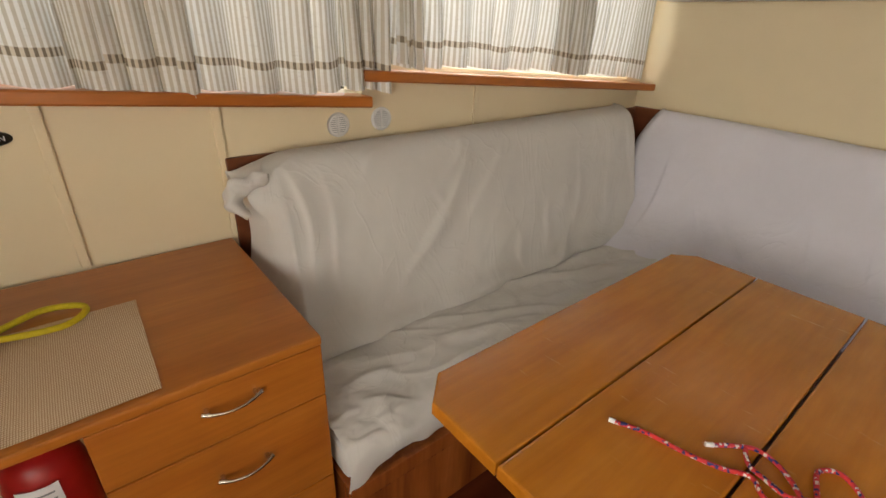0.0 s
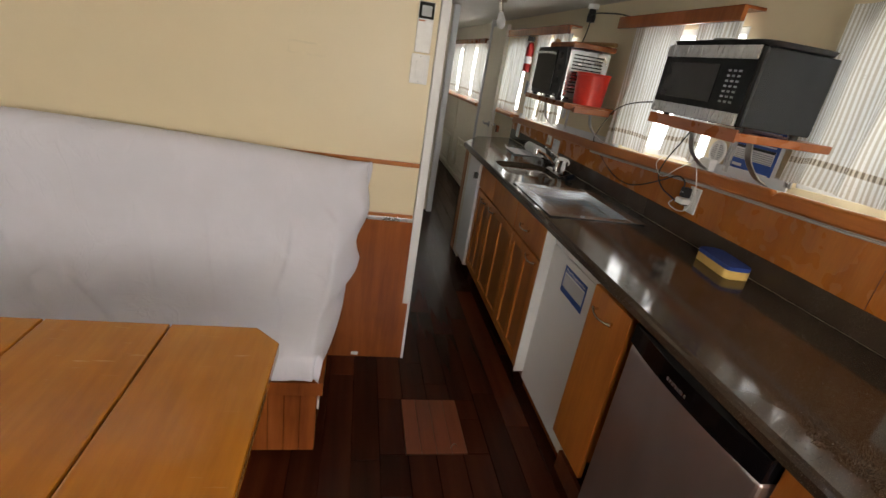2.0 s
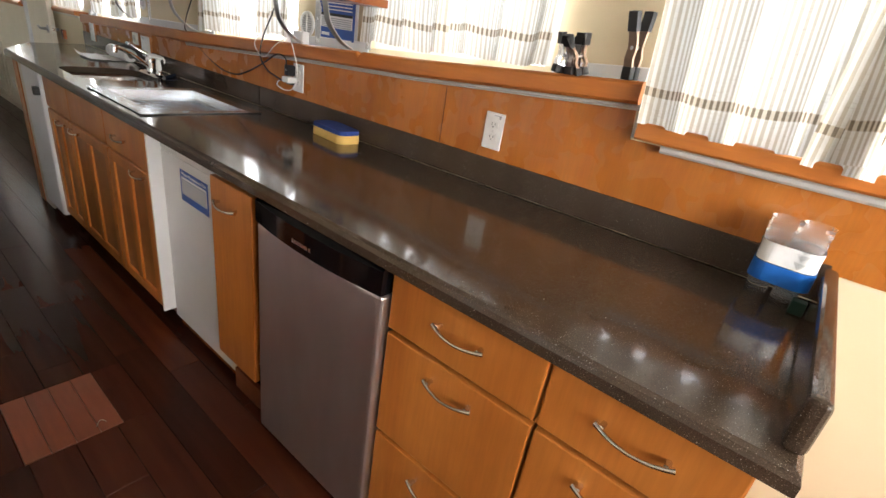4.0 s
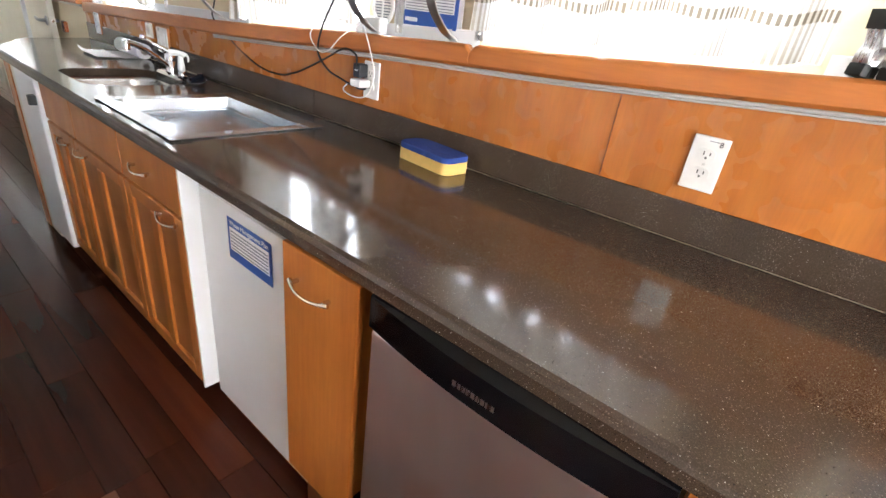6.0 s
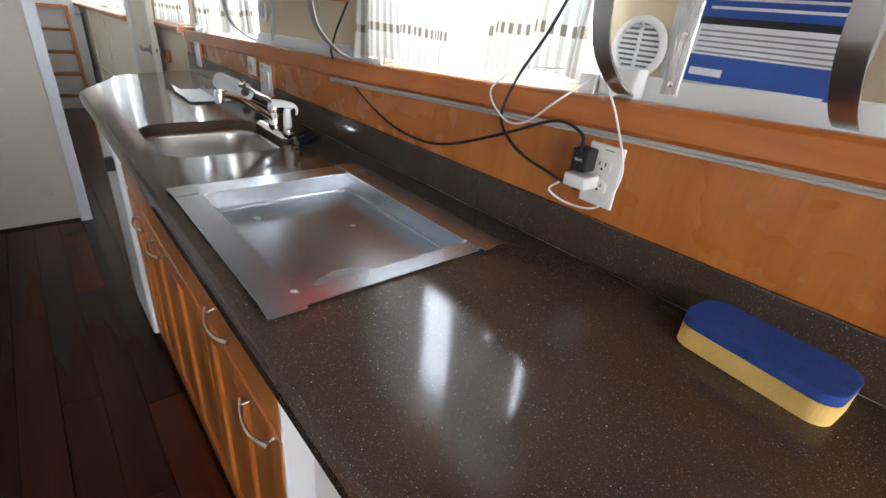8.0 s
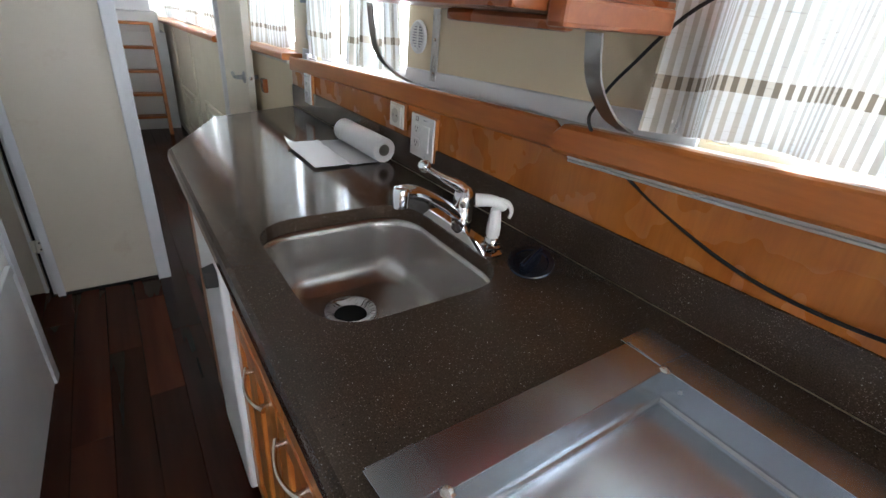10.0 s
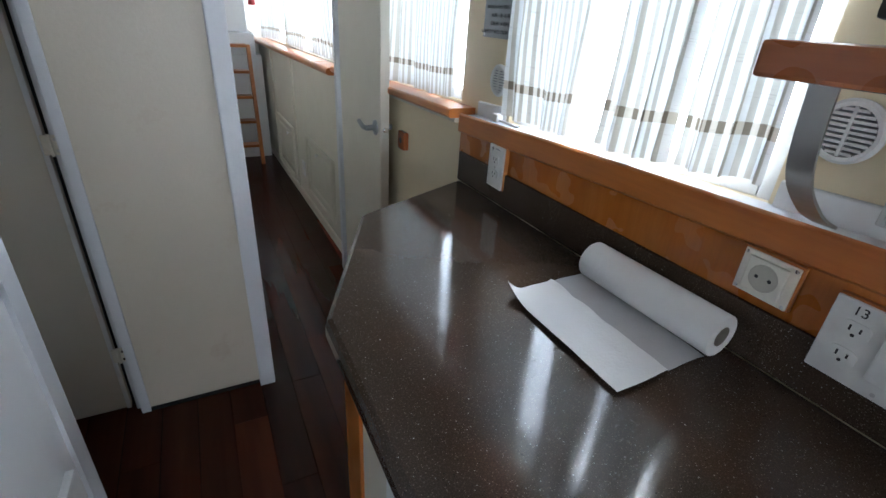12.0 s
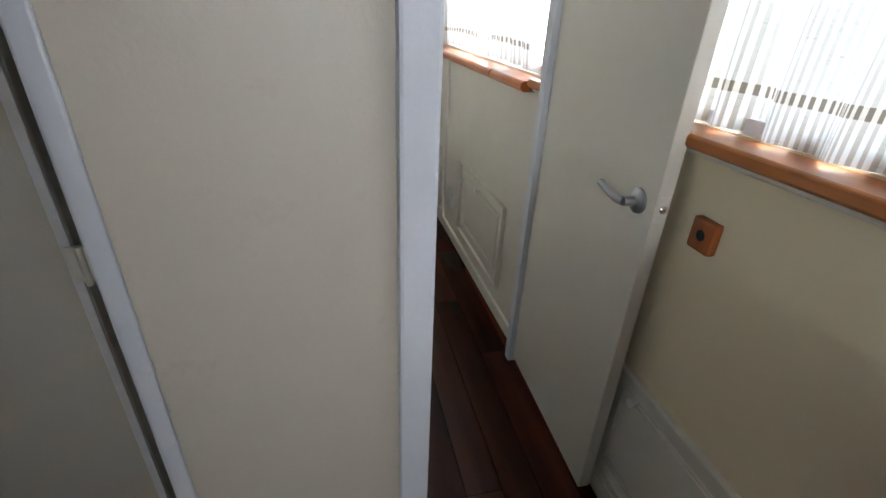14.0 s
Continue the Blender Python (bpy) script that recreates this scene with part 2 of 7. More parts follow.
CREAM = paint("cream paint", (0.80, 0.69, 0.48), 0.08, 0.42, 1.2, 140, 0.25)
CREAM_B = paint("pale cream gloss paint", (0.69, 0.65, 0.56), 0.08, 0.42, 1.5, 120, 0.3)
BEIGE = paint("yellowed beige paint", (0.58, 0.53, 0.44), 0.10, 0.42, 1.8, 120, 0.35, (0.50, 0.43, 0.34))
WHITE = paint("white gloss paint", (0.78, 0.79, 0.80), 0.08, 0.4, 2.0, 60, 0.4)
TRIM = paint("chipped grey white paint", (0.66, 0.68, 0.72), 0.12, 0.4, 3.0, 40, 0.7)
CEIL = paint("ceiling paint", (0.52, 0.50, 0.45), 0.06, 0.6, 1.0, 70, 0.3)
GROOVE = paint("grey moulding paint", (0.5, 0.49, 0.47), 0.1, 0.45, 3, 80, 0.3)
WOOD_Y = wood("varnished maple along", (0.38, 0.105, 0.018), (0.48, 0.155, 0.029), (0.55, 0.20, 0.044), "y", 0.3, knots=2.2)
WOOD_Z = wood("varnished maple upright", (0.40, 0.12, 0.022), (0.50, 0.175, 0.034), (0.57, 0.22, 0.048), "z", 0.32)
WOOD_P = wood("varnished panel", (0.36, 0.104, 0.015), (0.45, 0.150, 0.024), (0.52, 0.193, 0.035), "y", 0.3)
WOOD_V = wood("varnished panel upright", (0.39, 0.118, 0.018), (0.45, 0.150, 0.024), (0.50, 0.182, 0.033), "z", 0.27, 1.5)
TABLE = wood("honey table top", (0.46, 0.150, 0.013), (0.55, 0.200, 0.020), (0.60, 0.240, 0.032), "y", 0.16, 0.6, 0.5, scuff=(0.66, 0.34, 0.10))
DARKWOOD = wood("dark red mahogany", (0.10, 0.028, 0.012), (0.17, 0.05, 0.02), (0.23, 0.075, 0.03), "x", 0.35)
REDWOOD = wood("red brown mahogany", (0.15, 0.036, 0.011), (0.31, 0.088, 0.022), (0.43, 0.14, 0.038), "z", 0.24, 0.8)
SHELFWOOD = wood("red varnished shelf", (0.24, 0.065, 0.02), (0.36, 0.11, 0.032), (0.44, 0.15, 0.05), "y", 0.28)
STEEL = metal("brushed steel", (0.62, 0.62, 0.62), 0.28, (3, 60, 3))
SINKSTEEL = metal("sink steel", (0.58, 0.56, 0.54), 0.26, (2, 2, 2), 0.02)
TRAYSTEEL = metal("tray sheet steel", (0.54, 0.57, 0.61), 0.25, (1.5, 1.5, 1.5), 0.2)
CHROME = metal("chrome", (0.85, 0.85, 0.86), 0.06, None, 0.02)
NICKEL = metal("satin nickel", (0.68, 0.64, 0.58), 0.25, None, 0.03)
BRACKET = metal("bracket steel", (0.50, 0.49, 0.47), 0.32, (40, 3, 3))
FRIDGE = metal("dark fridge steel", (0.64, 0.59, 0.58), 0.42, (3, 3, 1))
BLACK = plain("black plastic", (0.012, 0.012, 0.014), 0.45)
BLACKGLOSS = plain("black gloss", (0.005, 0.005, 0.006), 0.10)
BLACKGLOSS.node_tree.nodes["Principled BSDF"].inputs["Specular IOR Level"].default_value = 0.25
RUBBER = plain("black rubber", (0.015, 0.015, 0.015), 0.6)
WPLASTIC = plain("white plastic", (0.80, 0.80, 0.79), 0.35)
IVORY = plain("ivory plastic", (0.76, 0.73, 0.64), 0.4)
REDPL = plain("red plastic", (0.75, 0.035, 0.018), 0.3)
EXTRED = plain("red enamel", (0.36, 0.012, 0.012), 0.3)
BLUEINK = plain("blue ink", (0.03, 0.10, 0.42), 0.4)
WHITEINK = plain("white ink", (0.82, 0.83, 0.85), 0.5)
DARKINK = plain("dark ink", (0.02, 0.02, 0.025), 0.5)
PAPER = paint("paper towel", (0.80, 0.80, 0.80), 0.04, 0.9, 6, 160, 0.8)
GREYINK = plain("grey ink", (0.25, 0.27, 0.3), 0.5)
YELLOW = paint("yellow rope", (0.60, 0.48, 0.015), 0.25, 0.7, 120, 260, 1.0)
# near-black colour that stands in for the shade inside gaps, slots and holes
RECESS_SHADE = plain("painted recess shade", (0.006, 0.006, 0.006), 0.9)


def glass_mat():
    m, nt, bs = base_mat("window glass")
    bs.inputs["Transmission Weight"].default_value, bs.inputs["Roughness"].default_value, bs.inputs["IOR"].default_value = 1.0, 0.02, 1.02
    return m


GLASS = glass_mat()


def clear_mat():
    m, nt, bs = base_mat("clear plastic")
    bs.inputs["Base Color"].default_value = (0.9, 0.92, 0.95, 1)
    bs.inputs["Transmission Weight"].default_value, bs.inputs["Roughness"].default_value, bs.inputs["IOR"].default_value = 0.9, 0.08, 1.4
    return m


CLEAR = clear_mat()


def stone_mat():
    """Dark brown engineered stone with pale and dark chips of two sizes."""
    m, nt, bs = base_mat("dark speckled stone top")
    v = coords(nt)
    col = ramp(nt, noise_tex(nt, v, 3, 6), [(0.3, (0.040, 0.027, 0.019)), (0.7, (0.056, 0.038, 0.027))])
    col = mix(nt, ramp(nt, noise_tex(nt, v, 520, 2, 0.5), [(0.5, (0, 0, 0)), (0.62, (1, 1, 1))]), col, (0.080, 0.054, 0.038))
    for sc, size, share, c in ((330, 0.24, 0.62, (0.20, 0.155, 0.12)), (230, 0.20, 0.74, (0.012, 0.009, 0.008)), (150, 0.12, 0.70, (0.36, 0.33, 0.30)), (75, 0.065, 0.84, (0.66, 0.63, 0.58))):
        vo = nt.nodes.new("ShaderNodeTexVoronoi")
        vo.inputs["Scale"].default_value = sc
        nt.links.new(v, vo.inputs["Vector"])
        sep = nt.nodes.new("ShaderNodeSeparateColor")
        nt.links.new(vo.outputs["Color"], sep.inputs["Color"])
        near = ramp(nt, vo.outputs["Distance"], [(size * 0.75, (1, 1, 1)), (size * 1.15, (0, 0, 0))])
        some = ramp(nt, sep.outputs["Red"], [(share, (0, 0, 0)), (share + 0.02, (1, 1, 1))])
        col = mix(nt, mix(nt, 1.0, near, some, "MULTIPLY"), col, c)
    nt.links.new(col, bs.inputs["Base Color"])
    r = ramp(nt, noise_tex(nt, v, 5, 4, 0.6), [(0.3, (0.085,) * 3), (0.75, (0.15,) * 3)])
    scr = ramp(nt, noise_tex(nt, coords(nt, (18, 160, 18)), 1.0, 3, 0.6, 0.6), [(0.68, (0, 0, 0)), (0.76, (0.16,) * 3)])
    nt.links.new(mix(nt, 1.0, r, scr, "ADD"), bs.inputs["Roughness"])
    bs.inputs["Specular IOR Level"].default_value = 0.44
    return m


STONE = stone_mat()


def floor_mat():
    m, nt, bs = base_mat("dark red floor planks")
    v = coords(nt, (14, 0.9, 14), rand=40)
    a = noise_tex(nt, v, 1.0, 4, 0.5, 0.1)
    oi = nt.nodes.new("ShaderNodeObjectInfo")
    tone = ramp(nt, oi.outputs["Random"], [(0.0, (0.6, 0.6, 0.6)), (0.6, (0.95, 0.95, 0.95)), (0.86, (1.15, 1.1, 1.05)), (1.0, (2.3, 1.9, 1.6))])
    col = ramp(nt, a, [(0.25, (0.030, 0.0070, 0.0038)), (0.55, (0.050, 0.0125, 0.0062)), (0.8, (0.074, 0.020, 0.009))])
    col = mix(nt, 1.0, col, tone, "MULTIPLY")
    nt.links.new(col, bs.inputs["Base Color"])
    r = ramp(nt, noise_tex(nt, coords(nt, (3, 1, 3)), 3, 1), [(0.3, (0.20,) * 3), (0.75, (0.26,) * 3)])
    nt.links.new(r, bs.inputs["Roughness"])
    bs.inputs["Specular IOR Level"].default_value = 0.19
    return m


FLOOR = floor_mat()


def curtain_mat():
    m, nt, bs = base_mat("striped linen curtain")
    uv = nt.nodes.new("ShaderNodeUVMap")
    sep = nt.nodes.new("ShaderNodeSeparateXYZ")
    nt.links.new(uv.outputs["UV"], sep.inputs["Vector"])

    def m2(op, a, b):
        n = nt.nodes.new("ShaderNodeMath")
        n.operation = op
        for s, val in zip(n.inputs, (a, b)):
            if isinstance(val, (int, float)):
                s.default_value = val
            else:
                nt.links.new(val, s)
        return n.outputs[0]
    saw = m2("FRACT", m2("MULTIPLY", sep.outputs["X"], 1 / 0.0155), 0)
    stripe = m2("GREATER_THAN", saw, 0.52)
    band = m2("MULTIPLY", m2("GREATER_THAN", sep.outputs["Y"], 0.068), m2("LESS_THAN", sep.outputs["Y"], 0.088))
    col = mix(nt, stripe, (0.82, 0.82, 0.80), (0.61, 0.57, 0.49))
    dark = mix(nt, stripe, (0.66, 0.60, 0.50), (0.24, 0.20, 0.15))
    col = mix(nt, band, col, dark)
    thread = noise_tex(nt, coords(nt, (2, 60, 700), "UV"), 1.0, 3)
    slub = ramp(nt, noise_tex(nt, coords(nt, (25, 500, 1), "UV"), 1.0, 2), [(0.62, (1, 1, 1)), (0.7, (0.75, 0.73, 0.7))])
    col = mix(nt, 1.0, col, slub, "MULTIPLY")
    dif, tra, mx = nt.nodes.new("ShaderNodeBsdfDiffuse"), nt.nodes.new("ShaderNodeBsdfTranslucent"), nt.nodes.new("ShaderNodeMixShader")
    mx.inputs[0].default_value = 0.085
    thin = mix(nt, stripe, (0.84, 0.87, 0.88), (0.36, 0.36, 0.33))
    thin = mix(nt, band, thin, mix(nt, stripe, (0.60, 0.56, 0.48), (0.15, 0.13, 0.10)))
    thin = mix(nt, 1.0, thin, slub, "MULTIPLY")
    nt.links.new(col, dif.inputs["Color"]), nt.links.new(thin, tra.inputs["Color"])
    nt.links.new(dif.outputs[0], mx.inputs[1]), nt.links.new(tra.outputs[0], mx.inputs[2])
    nt.links.new(mx.outputs[0], nt.nodes["Material Output"].inputs["Surface"])
    return m


CURTAIN = curtain_mat()


def cloth_mat(name, c):
    m, nt, bs = base_mat(name)
    v = coords(nt)
    col = ramp(nt, noise_tex(nt, v, 2.5, 6), [(0.3, tuple(x * 0.9 for x in c)), (0.7, c)])
    nt.links.new(col, bs.inputs["Base Color"])
    bs.inputs["Roughness"].default_value = 0.9
    bs.inputs["Sheen Weight"].default_value = 0.15
    fine = mix(nt, 0.3, noise_tex(nt, coords(nt, (6, 6, 4)), 2.0, 5, 0.55, 0.8), noise_tex(nt, v, 420, 2))
    lines = ramp(nt, noise_tex(nt, coords(nt, (5, 5, 2.2)), 1.0, 3, 0.5, 1.2), [(0.44, (0, 0, 0)), (0.5, (1, 1, 1)), (0.53, (0, 0, 0))])
    bump(nt, bs, mix(nt, 0.45, fine, lines), 0.22, 0.010)
    return m


SHEET = cloth_mat("white cotton sheet", (0.66, 0.65, 0.63))
SHEET_B = cloth_mat("bluish white cotton sheet", (0.73, 0.73, 0.82))

# ---------------------------------------------------------------- structure
CEIL_Z = 1.97
Y_AFT, Y_FWD = -3.4, 6.7
BULK = 0.288
BULK2 = 2.90

bm = B()
box(bm, -2.9, 0.85, Y_AFT - 0.1, Y_FWD + 0.1, -0.12, -0.012)
struct("floor", bm, FLOOR, "dark red-brown varnished plank floor")
bm = B()
box(bm, -2.9, 0.95, Y_AFT - 0.1, Y_FWD + 0.1, CEIL_Z, CEIL_Z + 0.08)
struct("ceiling", bm, CEIL, "dull beige painted cabin ceiling")

# openings: y0, y1, sill height at y0 and y1, head
STAR = [(-2.9, -1.46, 1.215, 1.205, 1.80), (-1.12, -0.36, 1.30, 1.255, 1.80), (0.10, 0.79, 1.222, 1.178, 1.80),
        (1.70, 2.40, 1.136, 1.112, 1.78), (2.66, 3.30, 1.125, 1.105, 1.76), (3.95, 5.30, 1.09, 1.08, 1.73), (5.42, 6.5, 1.08, 1.07, 1.72)]
PORT = [(-3.1, -1.46, 1.36, 1.262, 1.82), (-1.36, 0.16, 1.335, 1.235, 1.82)]


def hull_side(name, openings, fx, out, d_low, d_up, zsplit, label):
    """A hull side with its openings: lower part up to zsplit(y), piers, and the strip over the windows."""
    bm = B()
    s = out
    cuts = sorted({Y_AFT, Y_FWD, *[a for o in openings for a in o[:2]], *[y for y, _ in ZB]})

    def slab(y0, y1, za, zb, zc, zd, da, db):
        vs = []
        for d in (da, db):
            vs += [bm.verts.new((fx(y) + s * d, y, z)) for y, z in ((y0, za), (y1, zb), (y1, zd), (y0, zc))]
        for q in ((0, 1, 2, 3), (7, 6, 5, 4), (0, 4, 5, 1), (1, 5, 6, 2), (2, 6, 7, 3), (3, 7, 4, 0)):
            bm.faces.new([vs[k] for k in q])
    for y0, y1 in zip(cuts, cuts[1:]):
        e = 1e-4
        slab(y0, y1, -0.02, -0.02, zsplit(y0 + e), zsplit(y1 - e), d_low, 0.13)
        o = [o for o in openings if o[0] - e < y0 and o[1] + e > y1]
        if o:
            o = o[0]
            slab(y0, y1, o[4], o[4], CEIL_Z, CEIL_Z, d_up, 0.13)
            t0, t1 = [(y - o[0]) / (o[1] - o[0]) for y in (y0, y1)]
            z0, z1 = o[2] + (o[3] - o[2]) * t0, o[2] + (o[3] - o[2]) * t1
            if z0 > zsplit(y0 + e) + 0.002:
                slab(y0, y1, zsplit(y0 + e), zsplit(y1 - e), z0, z1, d_up, 0.13)
        else:
            slab(y0, y1, zsplit(y0 + e), zsplit(y1 - e), CEIL_Z, CEIL_Z, d_up, 0.13)
    return struct(name, bm, CREAM, label)


ZB = [(-1.42, 0), (2.56, 0), (3.75, 0), (0.288, 0), (-1.46, 0)]


def split_star(y):
    if y < -1.42:
        return 1.19
    if y < 2.56:
        return cap_z(y) - 0.02
    return 1.085 - 0.02 * (y - 2.56)


def split_port(y):
    return (1.244 - 0.074 * (y + 1.47)) if y < -1.46 else (1.329 - 0.066 * (y + 1.5))


star = hull_side("wall_starboard", STAR, wx, 1, 0.0, 0.05, split_star, "cream painted hull side with a row of windows, paler towards the bow")
star.data.materials.append(CREAM_B)
for f in star.data.polygons:
    if f.center.y > 3.75:
        f.material_index = 1
hull_side("wall_port", PORT, lx, -1, 0.0, 0.0, split_port, "cream painted hull side with two windows")


def window_unit(k, o, fx, s, glow, tint):
    y0, y1, z0, z1, zh = o
    w = tagged(new(f"window_{k}"), "white-framed cabin window with bright daylight behind", "window", "", "structure")
    bm = B()
    t = 0.03
    for a, b, c, d in ((y0, y0 + t, min(z0, z1), zh), (y1 - t, y1, min(z0, z1), zh), (y0 + t, y1 - t, zh - t, zh)):
        box(bm, s * 0.065, s * 0.11, a, b, c, d, 0.003, 1)
    part("window_frame", shear(bm, fx), WHITE, w)
    bm = B()
    va = [(s * 0.065, y0 + t, z0), (s * 0.065, y1 - t, z1), (s * 0.11, y1 - t, z1), (s * 0.11, y0 + t, z0)]
    lo = [bm.verts.new(v) for v in va]
    hi = [bm.verts.new((x, y, z + t)) for x, y, z in va]
    bm.faces.new(lo), bm.faces.new(hi)
    for q in range(4):
        bm.faces.new([lo[q], lo[(q + 1) % 4], hi[(q + 1) % 4], hi[q]])
    part("window_sill", shear(bm, fx), WHITE, w)
    bm = B()
    box(bm, s * 0.088, s * 0.093, y0 + t, y1 - t, min(z0, z1) + t * 0.6, zh - t)
    g = part("pane", shear(bm, fx), GLASS, w)
    g.visible_shadow = False
    ym = (y0 + y1) / 2
    window_light(f"window_light_{k}", fx(ym) + s * 0.17, y0 - 0.05, y1 + 0.05, min(z0, z1) - 0.05, zh + 0.02, -s, glow, tint)


for k, o in enumerate(STAR):
    window_unit(k + 1, o, wx, 1, WINDOW_GLOW * (0.85 if k == 0 else 1.0), (0.95, 0.98, 1.0))
for k, o in enumerate(PORT):
    window_unit(k + 8, o, lx, -1, PORT_GLOW * (0.6 if k == 0 else 1.4), (0.93, 0.97, 1.0))

# sills and mouldings
for nm, a, b in (("aft", -1.42, -0.381), ("middle", -0.379, 1.026), ("forward", 1.028, 2.56)):
    bm = B()

    def notched(y, a=a, b=b):
        e = min(y - a, b - y)
        return cap_z(y) - (0.014 * (1 - min(1.0, e / 0.022)) ** 2 if -1.3 < y < 2.5 else 0)
    along(bm, a, b, -0.034 if b < 2 else -0.0135, -0.0076, lambda y: cap_z(y) - 0.056, notched, n=90, bev=0.008 if b < 2 else 0.005)
    struct("trim_sill_" + nm, bm, WOOD_Y, "varnished wooden fiddle rail along the window ledge")
bm = B()
along(bm, -1.42, 2.56, -0.0075, 0.052, lambda y: cap_z(y) - 0.04, lambda y: cap_z(y) - 0.006, bev=0.002)
struct("trim_ledge", bm, WHITE, "white painted window ledge")
for k, (a, b) in enumerate(((-1.40, -1.13), (-0.35, 0.09), (0.80, 1.69), (2.41, 2.55))):
    bm = B()
    along(bm, a, b, 0.042, 0.052, lambda y: cap_z(y) - 0.0135, lambda y: cap_z(y) + 0.035, bev=0.003)
    struct(f"trim_ledge_back_{k + 1}", bm, WHITE, "white painted strip behind the ledge")
bm = B()
along(bm, -1.425, 1.0, -0.011, 0.0, lambda y: cap_z(y) - 0.071, lambda y: cap_z(y) - 0.066, bev=0.0015)
along(bm, -1.425, 1.0, -0.013, 0.0, lambda y: cap_z(y) - 0.0655, lambda y: cap_z(y) - 0.0565, bev=0.003)
struct("trim_moulding", bm, GROOVE, "grey painted moulding under the sill")
bm = B()
along(bm, -3.35, -1.44, -0.045, 0.06, lambda y: 1.168, lambda y: 1.212)
struct("trim_sill_low", bm, WOOD_Y, "lower varnished wooden sill")
bm = B()
along(bm, -3.35, -1.425, -0.024, 0.0, lambda y: 1.146, lambda y: 1.167)
shear(box(bm, -0.024, 0.0, -1.442, -1.4255, 1.168, cap_z(-1.42) - 0.075, 0.003), lambda y: wx(y) if abs(y + 1.434) < 0.02 else 0)
struct("trim_moulding_low", bm, GROOVE, "grey painted moulding with a step")
bm = B()
along(bm, 2.575, 3.85, -0.04, 0.06, lambda y: 1.092 - 0.02 * (y - 2.56), lambda y: 1.12 - 0.02 * (y - 2.56))
struct("trim_sill_door", bm, WOOD_Y, "varnished wooden sill by the door")
bm = B()
along(bm, 2.575, 3.85, -0.02, 0.0, lambda y: 1.078 - 0.02 * (y - 2.56), lambda y: 1.091 - 0.02 * (y - 2.56), bev=0.004)
struct("trim_moulding_door", bm, CREAM_B, "cream moulding under the sill")
for a, b, nm in ((3.86, 4.19, "a"), (4.20, 6.6, "b")):
    bm = B()
    along(bm, a, b, -0.06, 0.06, lambda y: 1.048 - 0.012 * (y - 3.8), lambda y: 1.085 - 0.012 * (y - 3.8), bev=0.012)
    struct("trim_sill_bow_" + nm, bm, WOOD_Y, "varnished wooden sill of the forward cabin")
bm = B()
along(bm, -1.50, BULK - 0.004, 0.10, -0.02, lambda y: 1.329 - 0.066 * (y + 1.5) - 0.036, lambda y: 1.329 - 0.066 * (y + 1.5), fx=lx)
struct("trim_sill_port", bm, WOOD_Y, "varnished wooden sill behind the settee")
bm = B()
along(bm, -3.35, -1.475, 0.10, -0.02, lambda y: 1.244 - 0.074 * (y + 1.47) - 0.036, lambda y: 1.244 - 0.074 * (y + 1.47), fx=lx)
struct("trim_sill_port_low", bm, WOOD_Y, "lower varnished wooden sill over the drawers")
for y, z0, z1 in ((-2.355, 0.82, 1.27), (-1.948, 0.82, 1.24), (-0.93, 0.9, 1.255)):
    bm = B()
    box(bm, -0.001, 0.012, y - 0.012, y + 0.012, z0, z1, 0.004)
    struct("trim_batten", shear(bm, lx), CREAM, "cream painted joint batten")

# galley panelling
bm = B()
box(bm, -0.004, 0.006, -3.3, 2.56, 0.98, 1.16)
for y in (-1.42, -1.41, -0.65, 0.0, 0.75, 1.03, 1.58, 2.05):
    bmesh.ops.bisect_plane(bm, geom=bm.verts[:] + bm.edges[:] + bm.faces[:], plane_co=(0, y, 0), plane_no=(0, 1, 0))
for v in bm.verts:
    if v.co.z > 1.1:
        v.co.z = cap_z(v.co.y) - 0.03 if v.co.y > -1.415 else 1.16
struct("wall_panel_galley", shear(bm), WOOD_V, "orange varnished wood panel behind the counter")
bm = B()
vs = []
for x, y, z in ((-0.004, -1.41, 1.1), (-0.004, 0.0, 1.1), (-0.004, 0, cap_z(0) - 0.04), (-0.004, -1.41, cap_z(-1.41) - 0.04)):
    vs.append((x - 0.001, y, z))
a = [bm.verts.new(v) for v in vs]
b = [bm.verts.new((x + 0.006, y, z)) for x, y, z in vs]
bm.faces.new(a), bm.faces.new(b)
for q in range(4):
    bm.faces.new([a[q], a[(q + 1) % 4], b[(q + 1) % 4], b[q]])
struct("wall_panel_rise", shear(bm), WOOD_V, "orange varnished wood panel rising with the sill")

bm = shear(box(B(), -0.0056, -0.0042, -0.7945, -0.7925, 1.001, cap_z(-0.79) - 0.072))
struct("trim_panel_joint", bm, DARKWOOD, "dark butt joint in the wood panel")

# bulkheads
bm = B()
box(bm, -2.66, -0.56, BULK, BULK + 0.05, 1.04, CEIL_Z)
box(bm, -2.66, -0.56, BULK + 0.006, BULK + 0.05, 0.78, 1.04)
struct("wall_bulkhead", bm, CREAM, "cream painted bulkhead with scuffs")
bm = B()
box(bm, -2.66, -0.523, BULK + 0.001, BULK + 0.05, -0.02, 0.762)
struct("wall_bulkhead_lower", bm, REDWOOD, "red-brown varnished plywood lower bulkhead")
bm = B()
box(bm, -0.557, -0.517, BULK - 0.004, BULK + 0.07, 0.33, CEIL_Z, 0.004)
box(bm, -0.530, -0.517, BULK - 0.003, BULK + 0.07, -0.01, 0.33, 0.002)
struct("trim_post", bm, WHITE, "white painted bulkhead post")
bm = B()
box(bm, -2.64, -0.56, BULK - 0.012, BULK, 1.026, 1.046, 0.004)
struct("trim_rail", bm, WOOD_Y, "thin varnished wooden rail")
bm = B()
